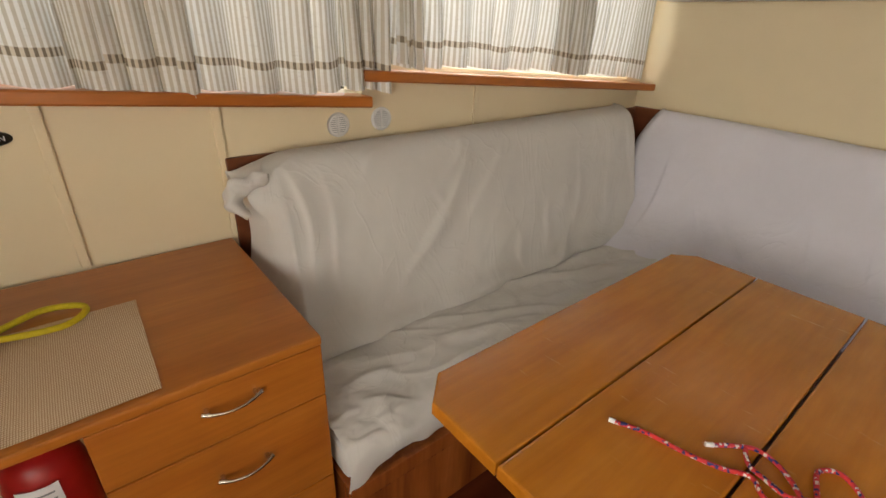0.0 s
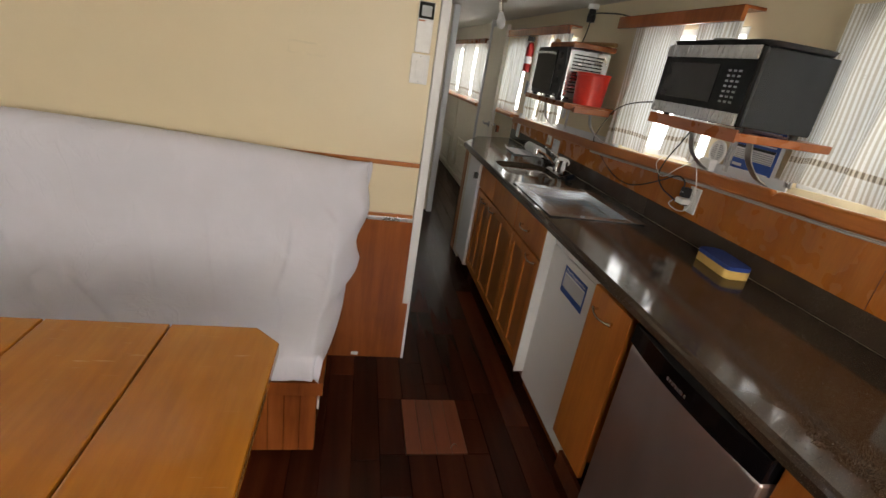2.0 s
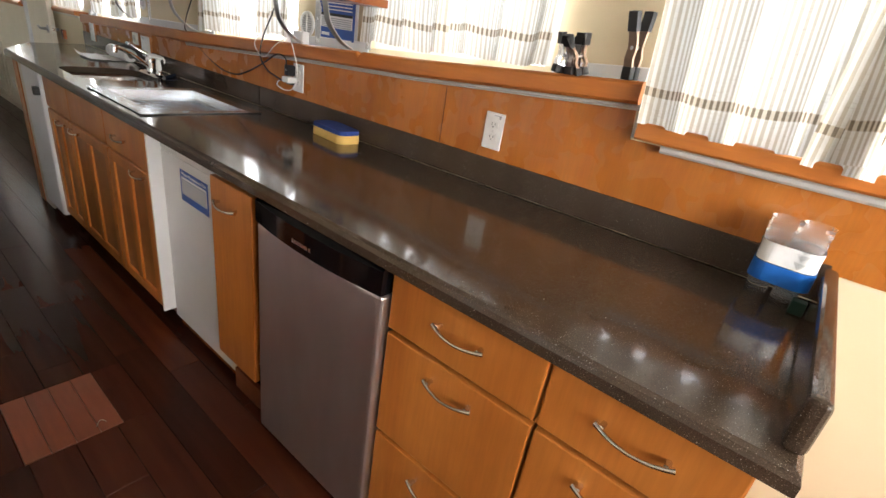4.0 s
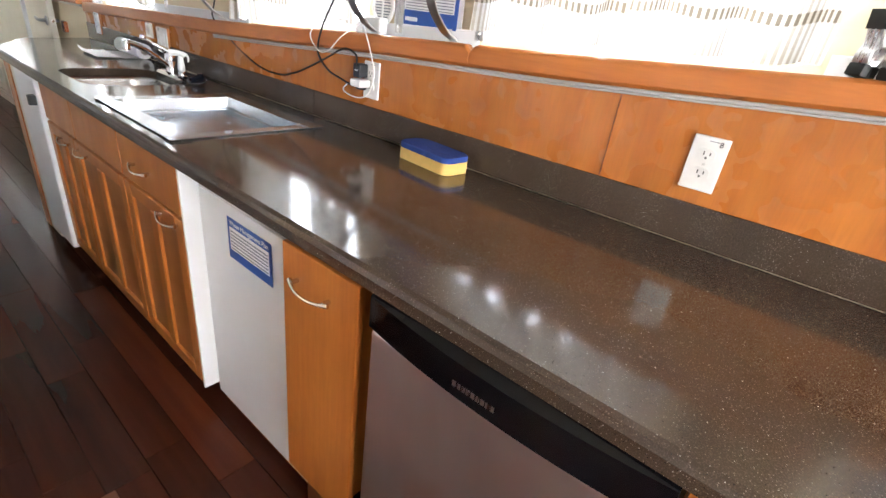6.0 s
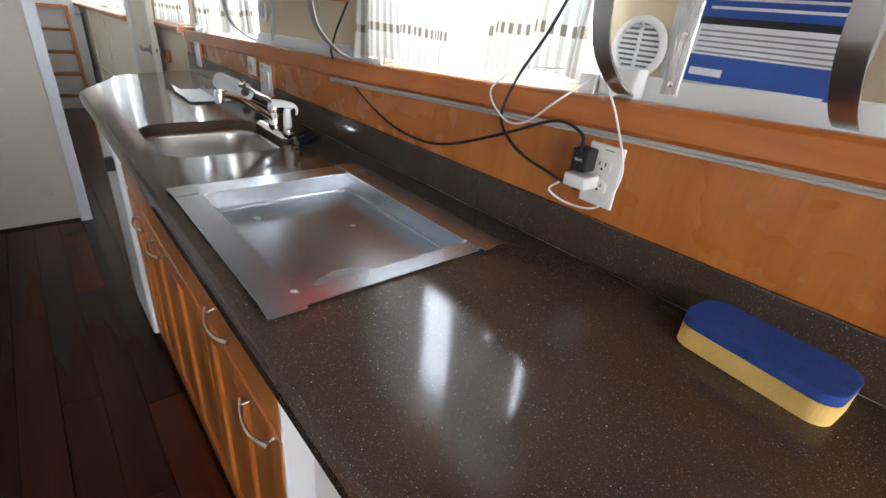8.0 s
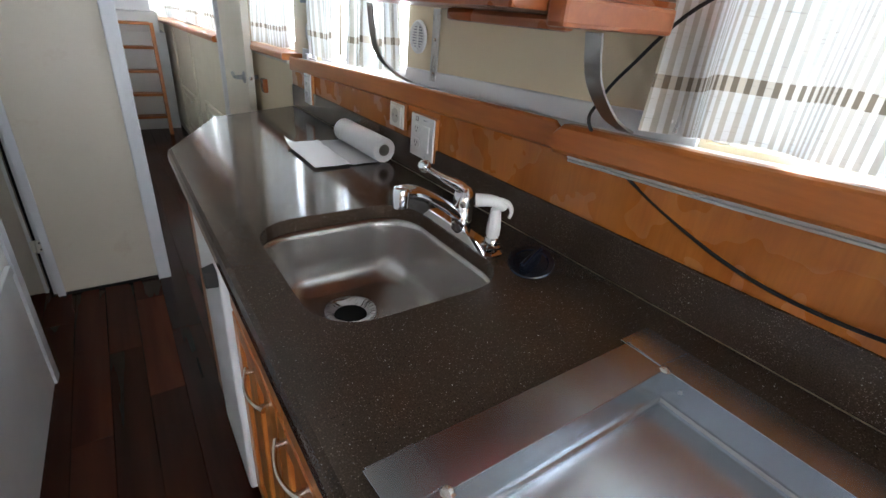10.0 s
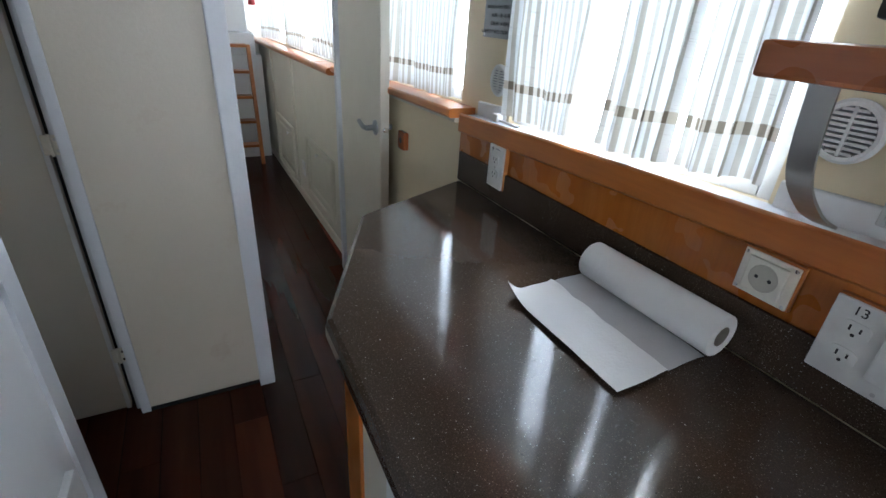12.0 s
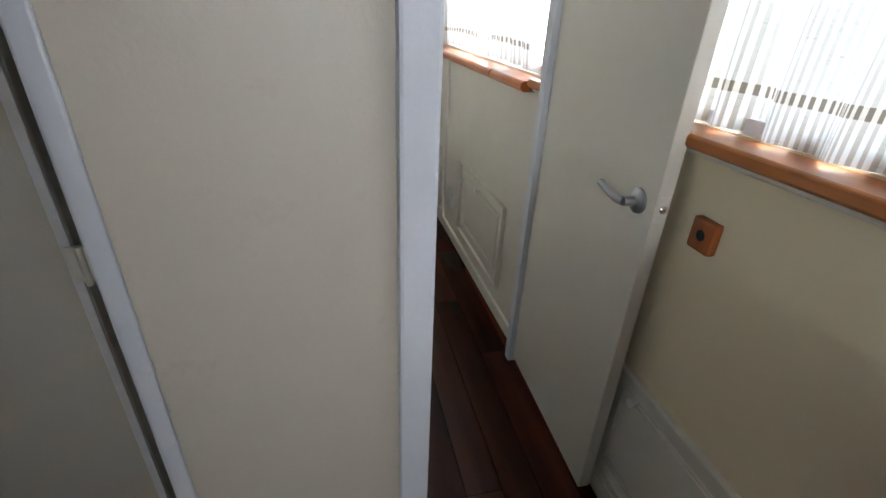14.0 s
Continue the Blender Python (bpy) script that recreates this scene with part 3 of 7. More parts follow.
box(bm, -1.0, -0.562, BULK - 0.01, BULK + 0.004, 0.785, 0.80, 0.003)
struct("trim_rail_lower", bm, WOOD_Y, "thin varnished edge strip")
bm = B()
box(bm, -0.95, -0.56, BULK - 0.006, BULK + 0.004, 0.764, 0.784, 0.002)
for k in range(9):
    lathe(bm, [(0.004, 0), (0.003, 0.002), (0, 0.0025)], (-0.93 + k * 0.045, BULK - 0.006, 0.774), (0, -1, 0), 8)
struct("trim_hinge", bm, STEEL, "long steel piano hinge")

bm = B()
box(bm, -0.4635, -0.075, BULK2 + 0.004, BULK2 + 0.075, 0.012, CEIL_Z)
box(bm, -2.66, -1.15, BULK2, BULK2 + 0.04, -0.01, CEIL_Z)
box(bm, -1.15, -0.465, BULK2 + 0.08, BULK2 + 0.10, -0.01, CEIL_Z)
struct("wall_bulkhead_forward", bm, BEIGE, "cream painted forward bulkhead")
bm = B()
box(bm, -0.082, -0.026, BULK2 - 0.022, BULK2 + 0.075, -0.01, CEIL_Z, 0.006)
struct("trim_post_forward", bm, TRIM, "chipped grey-white painted door post")
bm = B()
box(bm, -0.490, -0.460, BULK2 - 0.006, BULK2 + 0.003, -0.01, CEIL_Z, 0.003)
box(bm, -0.508, -0.464, BULK2 + 0.026, BULK2 + 0.075, -0.01, CEIL_Z, 0.003)
struct("trim_locker_frame", bm, TRIM, "grey-white painted locker door frame")
# no skirting board: a near-black strip paints the shade under the panel
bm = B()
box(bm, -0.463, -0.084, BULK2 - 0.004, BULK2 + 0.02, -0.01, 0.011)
struct("baseboard", bm, RECESS_SHADE, "near-black strip painting the shade in the gap under the bulkhead panel")

# corridor side, locker recess, forward passage and ends
bm = B()
a = [(-0.53, BULK + 0.07), (-0.478, 2.265), (-0.52, 2.265), (-0.60, BULK + 0.07)]
prism(bm, a, -0.01, CEIL_Z)
struct("wall_corridor", bm, WHITE, "white painted corridor partition")
bm = B()
prism(bm, [(-0.470, 2.235), (-0.466, 2.285), (-0.53, 2.29), (-0.53, 2.24)], -0.01, CEIL_Z)
struct("trim_corridor", bm, TRIM, "grey-white painted corner strip")
bm = B()
box(bm, -1.40, -1.34, 2.25, BULK2, -0.01, CEIL_Z)
box(bm, -1.40, -0.53, 2.2, 2.25, -0.01, CEIL_Z)
box(bm, -0.16, -0.10, BULK2 + 0.08, Y_FWD, -0.01, CEIL_Z)
struct("wall_passage", bm, CREAM_B, "cream painted passage walls")
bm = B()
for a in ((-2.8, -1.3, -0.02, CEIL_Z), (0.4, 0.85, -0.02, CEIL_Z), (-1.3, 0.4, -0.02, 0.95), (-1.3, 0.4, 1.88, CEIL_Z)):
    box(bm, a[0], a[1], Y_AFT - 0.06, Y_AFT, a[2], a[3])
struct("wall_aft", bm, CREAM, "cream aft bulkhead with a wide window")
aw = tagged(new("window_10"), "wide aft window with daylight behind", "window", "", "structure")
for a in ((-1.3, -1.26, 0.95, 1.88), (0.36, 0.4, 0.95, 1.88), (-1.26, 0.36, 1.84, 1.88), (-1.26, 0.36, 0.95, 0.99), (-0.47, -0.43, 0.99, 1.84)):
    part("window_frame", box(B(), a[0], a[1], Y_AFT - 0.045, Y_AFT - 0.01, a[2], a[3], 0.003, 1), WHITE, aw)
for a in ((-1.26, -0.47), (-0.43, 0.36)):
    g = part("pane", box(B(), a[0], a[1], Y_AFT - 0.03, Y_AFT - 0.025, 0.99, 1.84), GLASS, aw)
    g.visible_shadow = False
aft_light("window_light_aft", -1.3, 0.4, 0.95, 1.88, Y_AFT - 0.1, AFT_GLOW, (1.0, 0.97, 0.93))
bm = B()
box(bm, -0.2, 0.7, Y_FWD - 0.2, Y_FWD, -0.02, CEIL_Z)
struct("wall_bow", bm, CREAM_B, "cream painted forward end wall")

# ---------------------------------------------------------------- curtains
def curtain(y0, y1, ztop, zb0, zb1, off, fx, s, seed, gather=1.35, pleats=None, lean=0.0, label=""):
    """A gathered striped curtain on the room side of a hull window."""
    rnd = random.Random(seed)
    w = abs(y1 - y0)
    n = pleats or max(3, int(w / 0.115))
    ph = [rnd.uniform(-0.5, 0.5) for _ in range(n + 3)]
    am = [rnd.uniform(0.45, 1.2) for _ in range(n + 3)]
    bm = B()

    def fn(u, v):
        k = u * n
        i = int(k)
        f = k - i
        a = am[i] * (1 - f) + am[i + 1] * f
        p = ph[i] * (1 - f) + ph[i + 1] * f
        fold = a * math.sin(2 * math.pi * k + p + 0.4 * math.sin(3 * v + i))
        deep = 0.014 + 0.018 * v
        flow = noise.noise(Vector((u * w * 5, v * 1.5, seed))) * 0.03 * v
        y = y0 + (y1 - y0) * u + lean * v + 0.008 * math.cos(2 * math.pi * k) * (0.4 + 0.6 * v)
        zb = zb0 + (zb1 - zb0) * u + 0.006 * math.sin(5 * u + seed) + 0.004 * fold
        return Vector((fx(y) + s * (off + 0.01) - s * (fold * deep + flow), y, ztop + (zb - ztop) * v))
    h = ztop - (zb0 + zb1) / 2
    sheet(bm, fn, n * 12, 22, lambda u, v: (u * w * gather, (1 - v) * h))
    ob = part("curtain", bm, CURTAIN)
    return tagged(ob, label or "white linen curtain with grey-beige stripes and a darker hem band", "curtain", "cabin curtains")


for k, c in enumerate([(-2.5, -1.80, 1.84, 1.20, 1.20, -0.055, 0.0), (-1.86, -1.40, 1.84, 1.215, 1.205, -0.065, -0.05),
                       (-1.13, -0.74, 1.84, 1.30, 1.285, 0.0, 0), (-0.76, -0.345, 1.84, 1.285, 1.27, 0.0, 0),
                       (0.46, 0.87, 1.83, 1.20, 1.182, 0.0, 0), (0.09, 0.37, 1.83, 1.235, 1.225, 0.0, 0),
                       (1.70, 1.86, 1.80, 1.16, 1.155, 0.002, 0), (1.86, 2.03, 1.80, 1.15, 1.146, 0.002, 0), (2.10, 2.38, 1.80, 1.146, 1.132, 0.002, -0.01),
                       (2.68, 3.27, 1.79, 1.135, 1.105, 0.03, 0), (4.02, 4.5, 1.77, 1.105, 1.10, 0.02, 0), (4.62, 5.3, 1.77, 1.10, 1.09, 0.02, 0), (5.5, 6.4, 1.76, 1.09, 1.08, 0.02, 0)]):
    curtain(c[0], c[1], c[2], c[3], c[4], c[5], wx, 1, k + 1, lean=c[6])
for k, c in enumerate([(-2.95, -2.42, 1.86, 1.335, 1.315), (-2.44, -2.02, 1.86, 1.312, 1.288), (-2.04, -1.66, 1.86, 1.290, 1.262), (-1.68, -1.38, 1.86, 1.258, 1.305),
                       (-1.40, -0.92, 1.86, 1.345, 1.312), (-0.92, -0.42, 1.86, 1.318, 1.288), (-0.44, 0.19, 1.86, 1.285, 1.245)]):
    curtain(c[0], c[1], c[2], c[3], c[4], 0.045, lx, 1, k + 31, gather=1.25, label="striped linen curtain in grey-beige and white, glowing against the daylight")

# gathered second layers where the port curtains are drawn back
for k, (a, b, zb) in enumerate(((-2.27, -2.0, 1.285), (-1.56, -1.40, 1.27), (-1.36, -1.27, 1.342), (-0.56, -0.30, 1.29))):
    curtain(a, b, 1.86, zb, zb - 0.012, 0.06, lx, 1, k + 61, gather=1.5, pleats=3, label="bunched fold of striped linen curtain, darker where it doubles")

# curtain valances
for y0, y1, z0, z1, fx, s in ((0.05, 0.99, 1.80, 1.86, wx, -1), (3.9, 6.6, 1.735, 1.79, wx, -1), (1.66, 3.34, 1.79, 1.85, wx, -1)):
    bm = B()
    box(bm, -0.05, -0.03, y0, y1, z0, z1, 0.004)
    box(bm, -0.03, 0.05, y0, y1, z1 - 0.012, z1, 0.002)
    tagged(part("curtain_valance", shear(bm, fx), REDWOOD), "red-brown varnished wooden curtain valance board", "valance", "valances")

# ---------------------------------------------------------------- galley: counter
OUT = [(0.0, -1.95), (0.0, 1.965), (0.008, 1.985), (0.186, 2.365), (0.20, 2.378), (wx(2.56) - 0.002, 2.55), (wx(-1.95) - 0.002, -1.95)]
SINK = rounded_rect(0.26, 1.138, 0.18, 0.204, 0.09)
TRAYHOLE = rounded_rect(0.2765, 0.4075, 0.191, 0.245, 0.01, 2)


def inset(poly, d):
    n, out = len(poly), []
    area = sum(poly[i][0] * poly[(i + 1) % n][1] - poly[(i + 1) % n][0] * poly[i][1] for i in range(n))
    sg = 1 if area > 0 else -1
    for i in range(n):
        p, q, r = Vector(poly[i - 1]), Vector(poly[i]), Vector(poly[(i + 1) % n])
        n1 = Vector((-(q - p).y, (q - p).x)).normalized() * sg
        n2 = Vector((-(r - q).y, (r - q).x)).normalized() * sg
        m = (n1 + n2) / max(0.3, 1 + n1.dot(n2))
        out.append(tuple(q + m * d))
    return out


def countertop():
    bm = B()
    prof = [(0.0, 0.874), (0.0, 0.895), (0.004, 0.905), (0.012, 0.910)]
    rings = [[bm.verts.new((x, y, z)) for x, y in inset(OUT, d)] for d, z in prof]
    n = len(OUT)
    for a, b in zip(rings, rings[1:]):
        for k in range(n):
            bm.faces.new([a[k], a[(k + 1) % n], b[(k + 1) % n], b[k]])
    edges = [bm.edges.get((rings[-1][k], rings[-1][(k + 1) % n])) for k in range(n)]
    for hole in (SINK, TRAYHOLE):
        hv = [bm.verts.new((x, y, 0.910)) for x, y in hole]
        lv = [bm.verts.new((x, y, 0.878)) for x, y in hole]
        m = len(hv)
        for k in range(m):
            edges.append(bm.edges.new((hv[k], hv[(k + 1) % m])))
            bm.faces.new([hv[k], hv[(k + 1) % m], lv[(k + 1) % m], lv[k]])
    bmesh.ops.triangle_fill(bm, edges=edges, use_beauty=True)
    ob = part("countertop", bm, STONE)
    return tagged(ob, "dark brown speckled solid-stone worktop with a clipped end corner", "worktop")


countertop()
for ya, yb in ((-1.93, 0.30), (0.302, 2.545)):
    bm = B()
    box(bm, -0.0135, -0.0045, ya, yb, 0.911, 1.0, 0.003)
    tagged(part("backsplash", shear(bm), STONE), "low dark stone upstand along the back of the worktop", "backsplash")
bm = B()
box(bm, 0.03, wx(-1.95) - 0.03, -1.945, -1.915, 0.911, 1.0, 0.014, 4)
tagged(part("end_upstand", bm, STONE), "rounded dark stone upstand at the end of the worktop", "backsplash")


def pull(bm, y, z, x, half=0.063, vertical=False):
    """An arched bar handle on a front that faces the corridor."""
    pts = []
    for k in range(9):
        t = -1 + k / 4
        o = (0.0, half * t, 0.0) if not vertical else (0.0, 0.0, half * t)
        pts.append((x - 0.012 - 0.016 * (1 - t * t), y + o[1], z + o[2] - (0.0 if vertical else 0.006 * (1 - t * t))))
    tube(bm, pts, lambda u: 0.0034 + 0.0024 * abs(2 * u - 1) ** 3, 10, 1.0, 3)
    for t in (-0.82, 0.82):
        a = Vector((x, y + (0 if vertical else half * t), z + (half * t if vertical else 0)))
        rod(bm, a, a + Vector((-0.016, 0, 0)), 0.005)
    return bm


def front(parent, name, y0, y1, z0, z1, x=0.03, handle=None, mat=WOOD_Z, panel=False, vert=False):
    """A drawer or door front with its handle."""
    bm = B()
    g = 0.0015
    if not panel:
        box(bm, x, x + 0.019, y0 + g, y1 - g, z0 + g, z1 - g, 0.004)
        ob = part(name, bm, mat, parent)
    else:
        t, ym = 0.05, (y0 + y1) / 2
        for a, b, c, d in ((y0 + g, y0 + t, z0 + g, z1 - g), (y1 - t, y1 - g, z0 + g, z1 - g), (y0 + t, y1 - t, z0 + g, z0 + t), (y0 + t, y1 - t, z1 - t, z1 - g), (ym - t / 2, ym + t / 2, z0 + t, z1 - t)):
            box(bm, x, x + 0.019, a, b, c, d, 0.003, 1)
        ob = part(name, bm, mat, parent)
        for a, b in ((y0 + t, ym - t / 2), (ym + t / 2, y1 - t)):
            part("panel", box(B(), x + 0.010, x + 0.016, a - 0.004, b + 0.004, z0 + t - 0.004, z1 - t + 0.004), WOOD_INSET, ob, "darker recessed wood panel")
    if handle:
        part("handle", pull(B(), handle[0], handle[1], x, vertical=vert), NICKEL, ob, "satin metal bar handle", 40)
    return ob


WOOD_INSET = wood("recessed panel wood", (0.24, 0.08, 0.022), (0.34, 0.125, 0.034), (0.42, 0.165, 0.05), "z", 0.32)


def carcass(parent, y0, y1, x=0.05, z0=0.10, z1=0.862, mat=WOOD_Z):
    bm = B()
    x1 = wx(y1) - 0.02
    for a in ((x, x1, y0, y0 + 0.016, z0, z1), (x, x1, y1 - 0.016, y1, z0, z1), (x, x1, y0 + 0.016, y1 - 0.016, z0, z0 + 0.016), (x1 - 0.01, x1, y0 + 0.016, y1 - 0.016, z0 + 0.016, z1)):
        box(bm, *a)
    part("body", bm, mat, parent)
    for a, b in ((x + 0.06, x + 0.075), (x1 - 0.03, x1 - 0.01)):
        part("plinth", box(B(), a, b, y0, y1, 0.0, z0 - 0.001), DARKWOOD, parent)


for ya, yb in ((-1.915, -1.602), (-1.598, -1.212)):
    th = thing("drawer_unit", "varnished maple base unit with two drawers and bar handles", "cabinet", (0, 0, 0), "galley base units")
    carcass(th, ya, yb)
    ym = (ya + yb) / 2
    front(th, "drawer", ya, yb, 0.715, 0.862, handle=(ym - 0.005, 0.80))
    front(th, "drawer", ya, yb, 0.41, 0.705, handle=(ym - 0.005, 0.655))
    front(th, "drawer", ya, yb, 0.11, 0.40, handle=(ym - 0.005, 0.345))

# under-counter fridge
fr = thing("mini_fridge", "under-counter fridge with dark steel door and black top trim", "fridge")
bm = B()
box(bm, 0.07, 0.56, -1.20, -0.70, 0.02, 0.845, 0.008)
part("body", bm, BLACK, fr)
bm = B()
box(bm, 0.008, 0.062, -1.205, -0.70, 0.05, 0.797, 0.016, 4)
door = part("door", bm, FRIDGE, fr, "dark brushed steel door")
bm = B()
vs = []
for i in range(13):
    y = -1.205 + 0.505 * i / 12
    t = 2 * i / 12 - 1
    x = 0.006 - 0.020 * (1 - t * t)
    vs.append([bm.verts.new(p) for p in ((x, y, 0.799), (x, y, 0.860), (x + 0.014, y, 0.871), (0.062, y, 0.871), (0.062, y, 0.799))])
for a, b in zip(vs, vs[1:]):
    for k in range(5):
        bm.faces.new([a[k], a[(k + 1) % 5], b[(k + 1) % 5], b[k]])
bm.faces.new(vs[0]), bm.faces.new(vs[-1])
trim = part("top_trim", bm, BLACKGLOSS, fr, "glossy black curved handle trim")
bm = B()
for k in range(9):
    y = -0.905 - k * 0.0085
    box(bm, -0.0148, -0.0125, y - 0.003, y + 0.003, 0.818, 0.827)
part("badge", bm, STEEL, trim, "small silver badge")

# pull-out bin front
pb = thing("pullout_unit", "plain varnished maple pull-out front standing slightly open", "cabinet", (0, 0, 0), "galley base units")
bm = B()
box(bm, 0.021, 0.040, -0.653, -0.412, 0.184, 0.846, 0.004)
f = part("drawer", bm, WOOD_Z, pb)
part("handle", pull(B(), -0.518, 0.775, 0.021), NICKEL, f, "satin metal bar handle", 40)
bm = B()
for y in (-0.635, -0.445):
    box(bm, 0.041, 0.5, y - 0.008, y + 0.008, 0.25, 0.84)
box(bm, 0.041, 0.5, -0.626, -0.454, 0.25, 0.265)
part("body", bm, WOOD_Z, pb)
part("plinth", box(B(), 0.068, 0.084, -0.698, -0.431, 0.0, 0.089), DARKWOOD, pb)
for y in (-0.635, -0.445):
    part("runner", box(B(), 0.2, 0.5, y - 0.012, y + 0.012, 0.0, 0.2495), BLACK, pb)

# dishwasher, set back between the units
dw = thing("dishwasher", "white dishwasher front with a blue notice stuck on it", "dishwasher")
bm = B()
box(bm, 0.085, 0.55, -0.425, 0.094, 0.04, 0.868, 0.006)
body = part("body", bm, WHITE, dw)
bm = B()
box(bm, 0.078, 0.0845, -0.42, 0.092, 0.80, 0.862, 0.003)
box(bm, 0.078, 0.0845, -0.42, 0.092, 0.05, 0.795, 0.003)
part("door", bm, WHITE, dw)
bm = B()
for k in range(4):
    lathe(bm, [(0.006, 0), (0.006, 0.002), (0, 0.003)], (0.078, 0.045 - k * 0.02, 0.84), (-1, 0, 0), 12)
part("button", bm, WPLASTIC, dw)
part("badge", box(B(), 0.0765, 0.0778, -0.13, -0.07, 0.826, 0.838, 0.002), plain("teal ink", (0.02, 0.22, 0.25), 0.5), dw, "small teal badge")
bm = B()
box(bm, 0.098, 0.118, -0.43, 0.094, 0.0, 0.039)
part("plinth", bm, REDWOOD, dw, "varnished wooden plinth")

# sink base units
def sink_unit(y0, y1, doors, drawers, label):
    th = thing("base_cabinet", label, "cabinet", (0, 0, 0), "galley base units")
    carcass(th, y0, y1)
    for a, b, h in drawers:
        front(th, "drawer", a, b, 0.70, 0.862, handle=h)
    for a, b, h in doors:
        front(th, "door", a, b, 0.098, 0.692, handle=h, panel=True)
    return th


u1 = sink_unit(0.106, 0.53, [(0.106, 0.53, (0.19, 0.668))], [(0.106, 0.53, (0.352, 0.772))], "varnished wooden base unit with a drawer and panelled doors")
sink_unit(0.532, 1.388, [(0.532, 1.046, (0.945, 0.662)), (1.048, 1.388, (1.15, 0.658))], [(0.532, 1.0, None), (1.002, 1.388, None)], "varnished wooden sink unit with panelled doors")
bm = B()
box(bm, 0.031, 0.56, 0.095, 0.1045, 0.08, 0.868, 0.001, 1)
part("side_panel", bm, WHITE, u1, "white painted side panel")

# compact white refrigerator at the end, with its latch
wf = thing("under_counter_cooler", "white under-counter cooler door with a black latch", "fridge")
bm = B()
box(bm, 0.06, 0.54, 1.394, 1.72, 0.06, 0.868, 0.01)
part("body", bm, WHITE, wf)
bm = B()
box(bm, 0.014, 0.058, 1.394, 1.718, 0.07, 0.862, 0.014, 4)
part("door", bm, WHITE, wf)
bm = B()
prism(bm, [(-0.012, 1.400), (-0.012, 1.425), (0.0138, 1.440), (0.0138, 1.396)], 0.75, 0.79, 0.002)
part("latch", bm, BLACK, wf, "black plastic latch")
for y in (1.42, 1.69):
    for x in (0.1, 0.5):
        part("foot", rod(B(), (x, y, 0), (x, y, 0.06), 0.015), BLACK, wf)
ep = thing("end_cabinet", "varnished wooden end panel under the clipped worktop corner", "cabinet", (0, 0, 0), "galley base units")
bm = B()
box(bm, 0.03, 0.05, 1.885, 1.97, 0.0, 0.868, 0.003)
part("stile", bm, WOOD_Z, ep)
bm = B()
box(bm, 0.036, 0.05, 1.722, 1.884, 0.0, 0.868)
part("stile", bm, CREAM_B, ep, "cream painted edge strip")
bm = B()
prism(bm, [(0.03, 1.972), (0.205, 2.345), (0.22, 2.338), (0.048, 1.972)], 0.0, 0.868)
part("panel", bm, WOOD_Z, ep)
bm = B()
prism(bm, [(0.206, 2.346), (wx(2.53) - 0.03, 2.52), (wx(2.53) - 0.03, 2.505), (0.222, 2.338)], 0.0, 0.868)
part("panel", bm, WOOD_Z, ep)
bm = B()
tube(bm, [(0.115, 2.16, 0.72), (0.085, 2.165, 0.68), (0.09, 2.165, 0.63), (0.113, 2.155, 0.60)], 0.004, 8)
part("pull_cord", bm, WPLASTIC, ep, "white cord loop")

# ---------------------------------------------------------------- sink, faucet, tray
sk = thing("sink", "stainless steel under-mounted sink bowl with a drain", "sink")
bm = B()
rings = []
for k, (d, z) in enumerate([(-0.012, 0.877), (0.0, 0.877), (0.004, 0.86), (0.010, 0.80), (0.018, 0.765), (0.035, 0.742), (0.06, 0.732)]):
    rr = rounded_rect(0.26, 1.138, 0.18 - d, 0.204 - d, max(0.03, 0.09 - d * 0.3))
    rings.append([bm.verts.new((x, y, z)) for x, y in rr])
for a, b in zip(rings, rings[1:]):
    m = len(a)
    for q in range(m):
        bm.faces.new([a[q], a[(q + 1) % m], b[(q + 1) % m], b[q]]).smooth = True
bot = rings[-1]
ce = Vector((0.244, 1.215, 0.727))
hole = [bm.verts.new(ce + Vector((0.045 * math.cos(2 * math.pi * q / len(bot) + 0.6), 0.045 * math.sin(2 * math.pi * q / len(bot) + 0.6), 0))) for q in range(len(bot))]
ring_e = [bm.edges.get((bot[q], bot[(q + 1) % len(bot)])) for q in range(len(bot))] + [bm.edges.new((hole[q], hole[(q + 1) % len(bot)])) for q in range(len(bot))]
bmesh.ops.triangle_fill(bm, edges=ring_e, use_beauty=True)
for f in bm.faces:
    f.smooth = True
part("bowl", bm, SINKSTEEL, sk)
bm = B()
lathe(bm, [(0.056, 0.003), (0.05, 0.006), (0.044, 0.003), (0.040, -0.006), (0.036, -0.008), (0.034, -0.05)], ce, None, 32)
for f in bm.faces:
    f.smooth = True
part("drain", bm, STEEL, sk, "steel drain ring")
bm = B()
lathe(bm, [(0.0355, -0.0085), (0.02, -0.0095), (0, -0.010)], ce, None, 24)
part("drain_pipe", bm, RECESS_SHADE, sk, "black drain opening")

fa = thing("kitchen_faucet", "chrome single-lever kitchen faucet on a long base plate", "faucet")
bm = B()
rr = [(0.436, 1.020), (0.446, 1.010), (0.474, 1.010), (0.486, 1.020), (0.486, 1.244), (0.474, 1.255), (0.446, 1.255), (0.436, 1.244)]
rings = [[bm.verts.new((x, y, z)) for x, y in inset(rr, d)] for d, z in ((0, 0.911), (0, 0.915), (0.011, 0.925), (0.014, 0.926))]
for a, b in zip(rings, rings[1:]):
    for q in range(len(a)):
        bm.faces.new([a[q], a[(q + 1) % len(a)], b[(q + 1) % len(a)], b[q]])
bm.faces.new(rings[-1])
part("base_plate", bm, CHROME, fa)
bm = B()
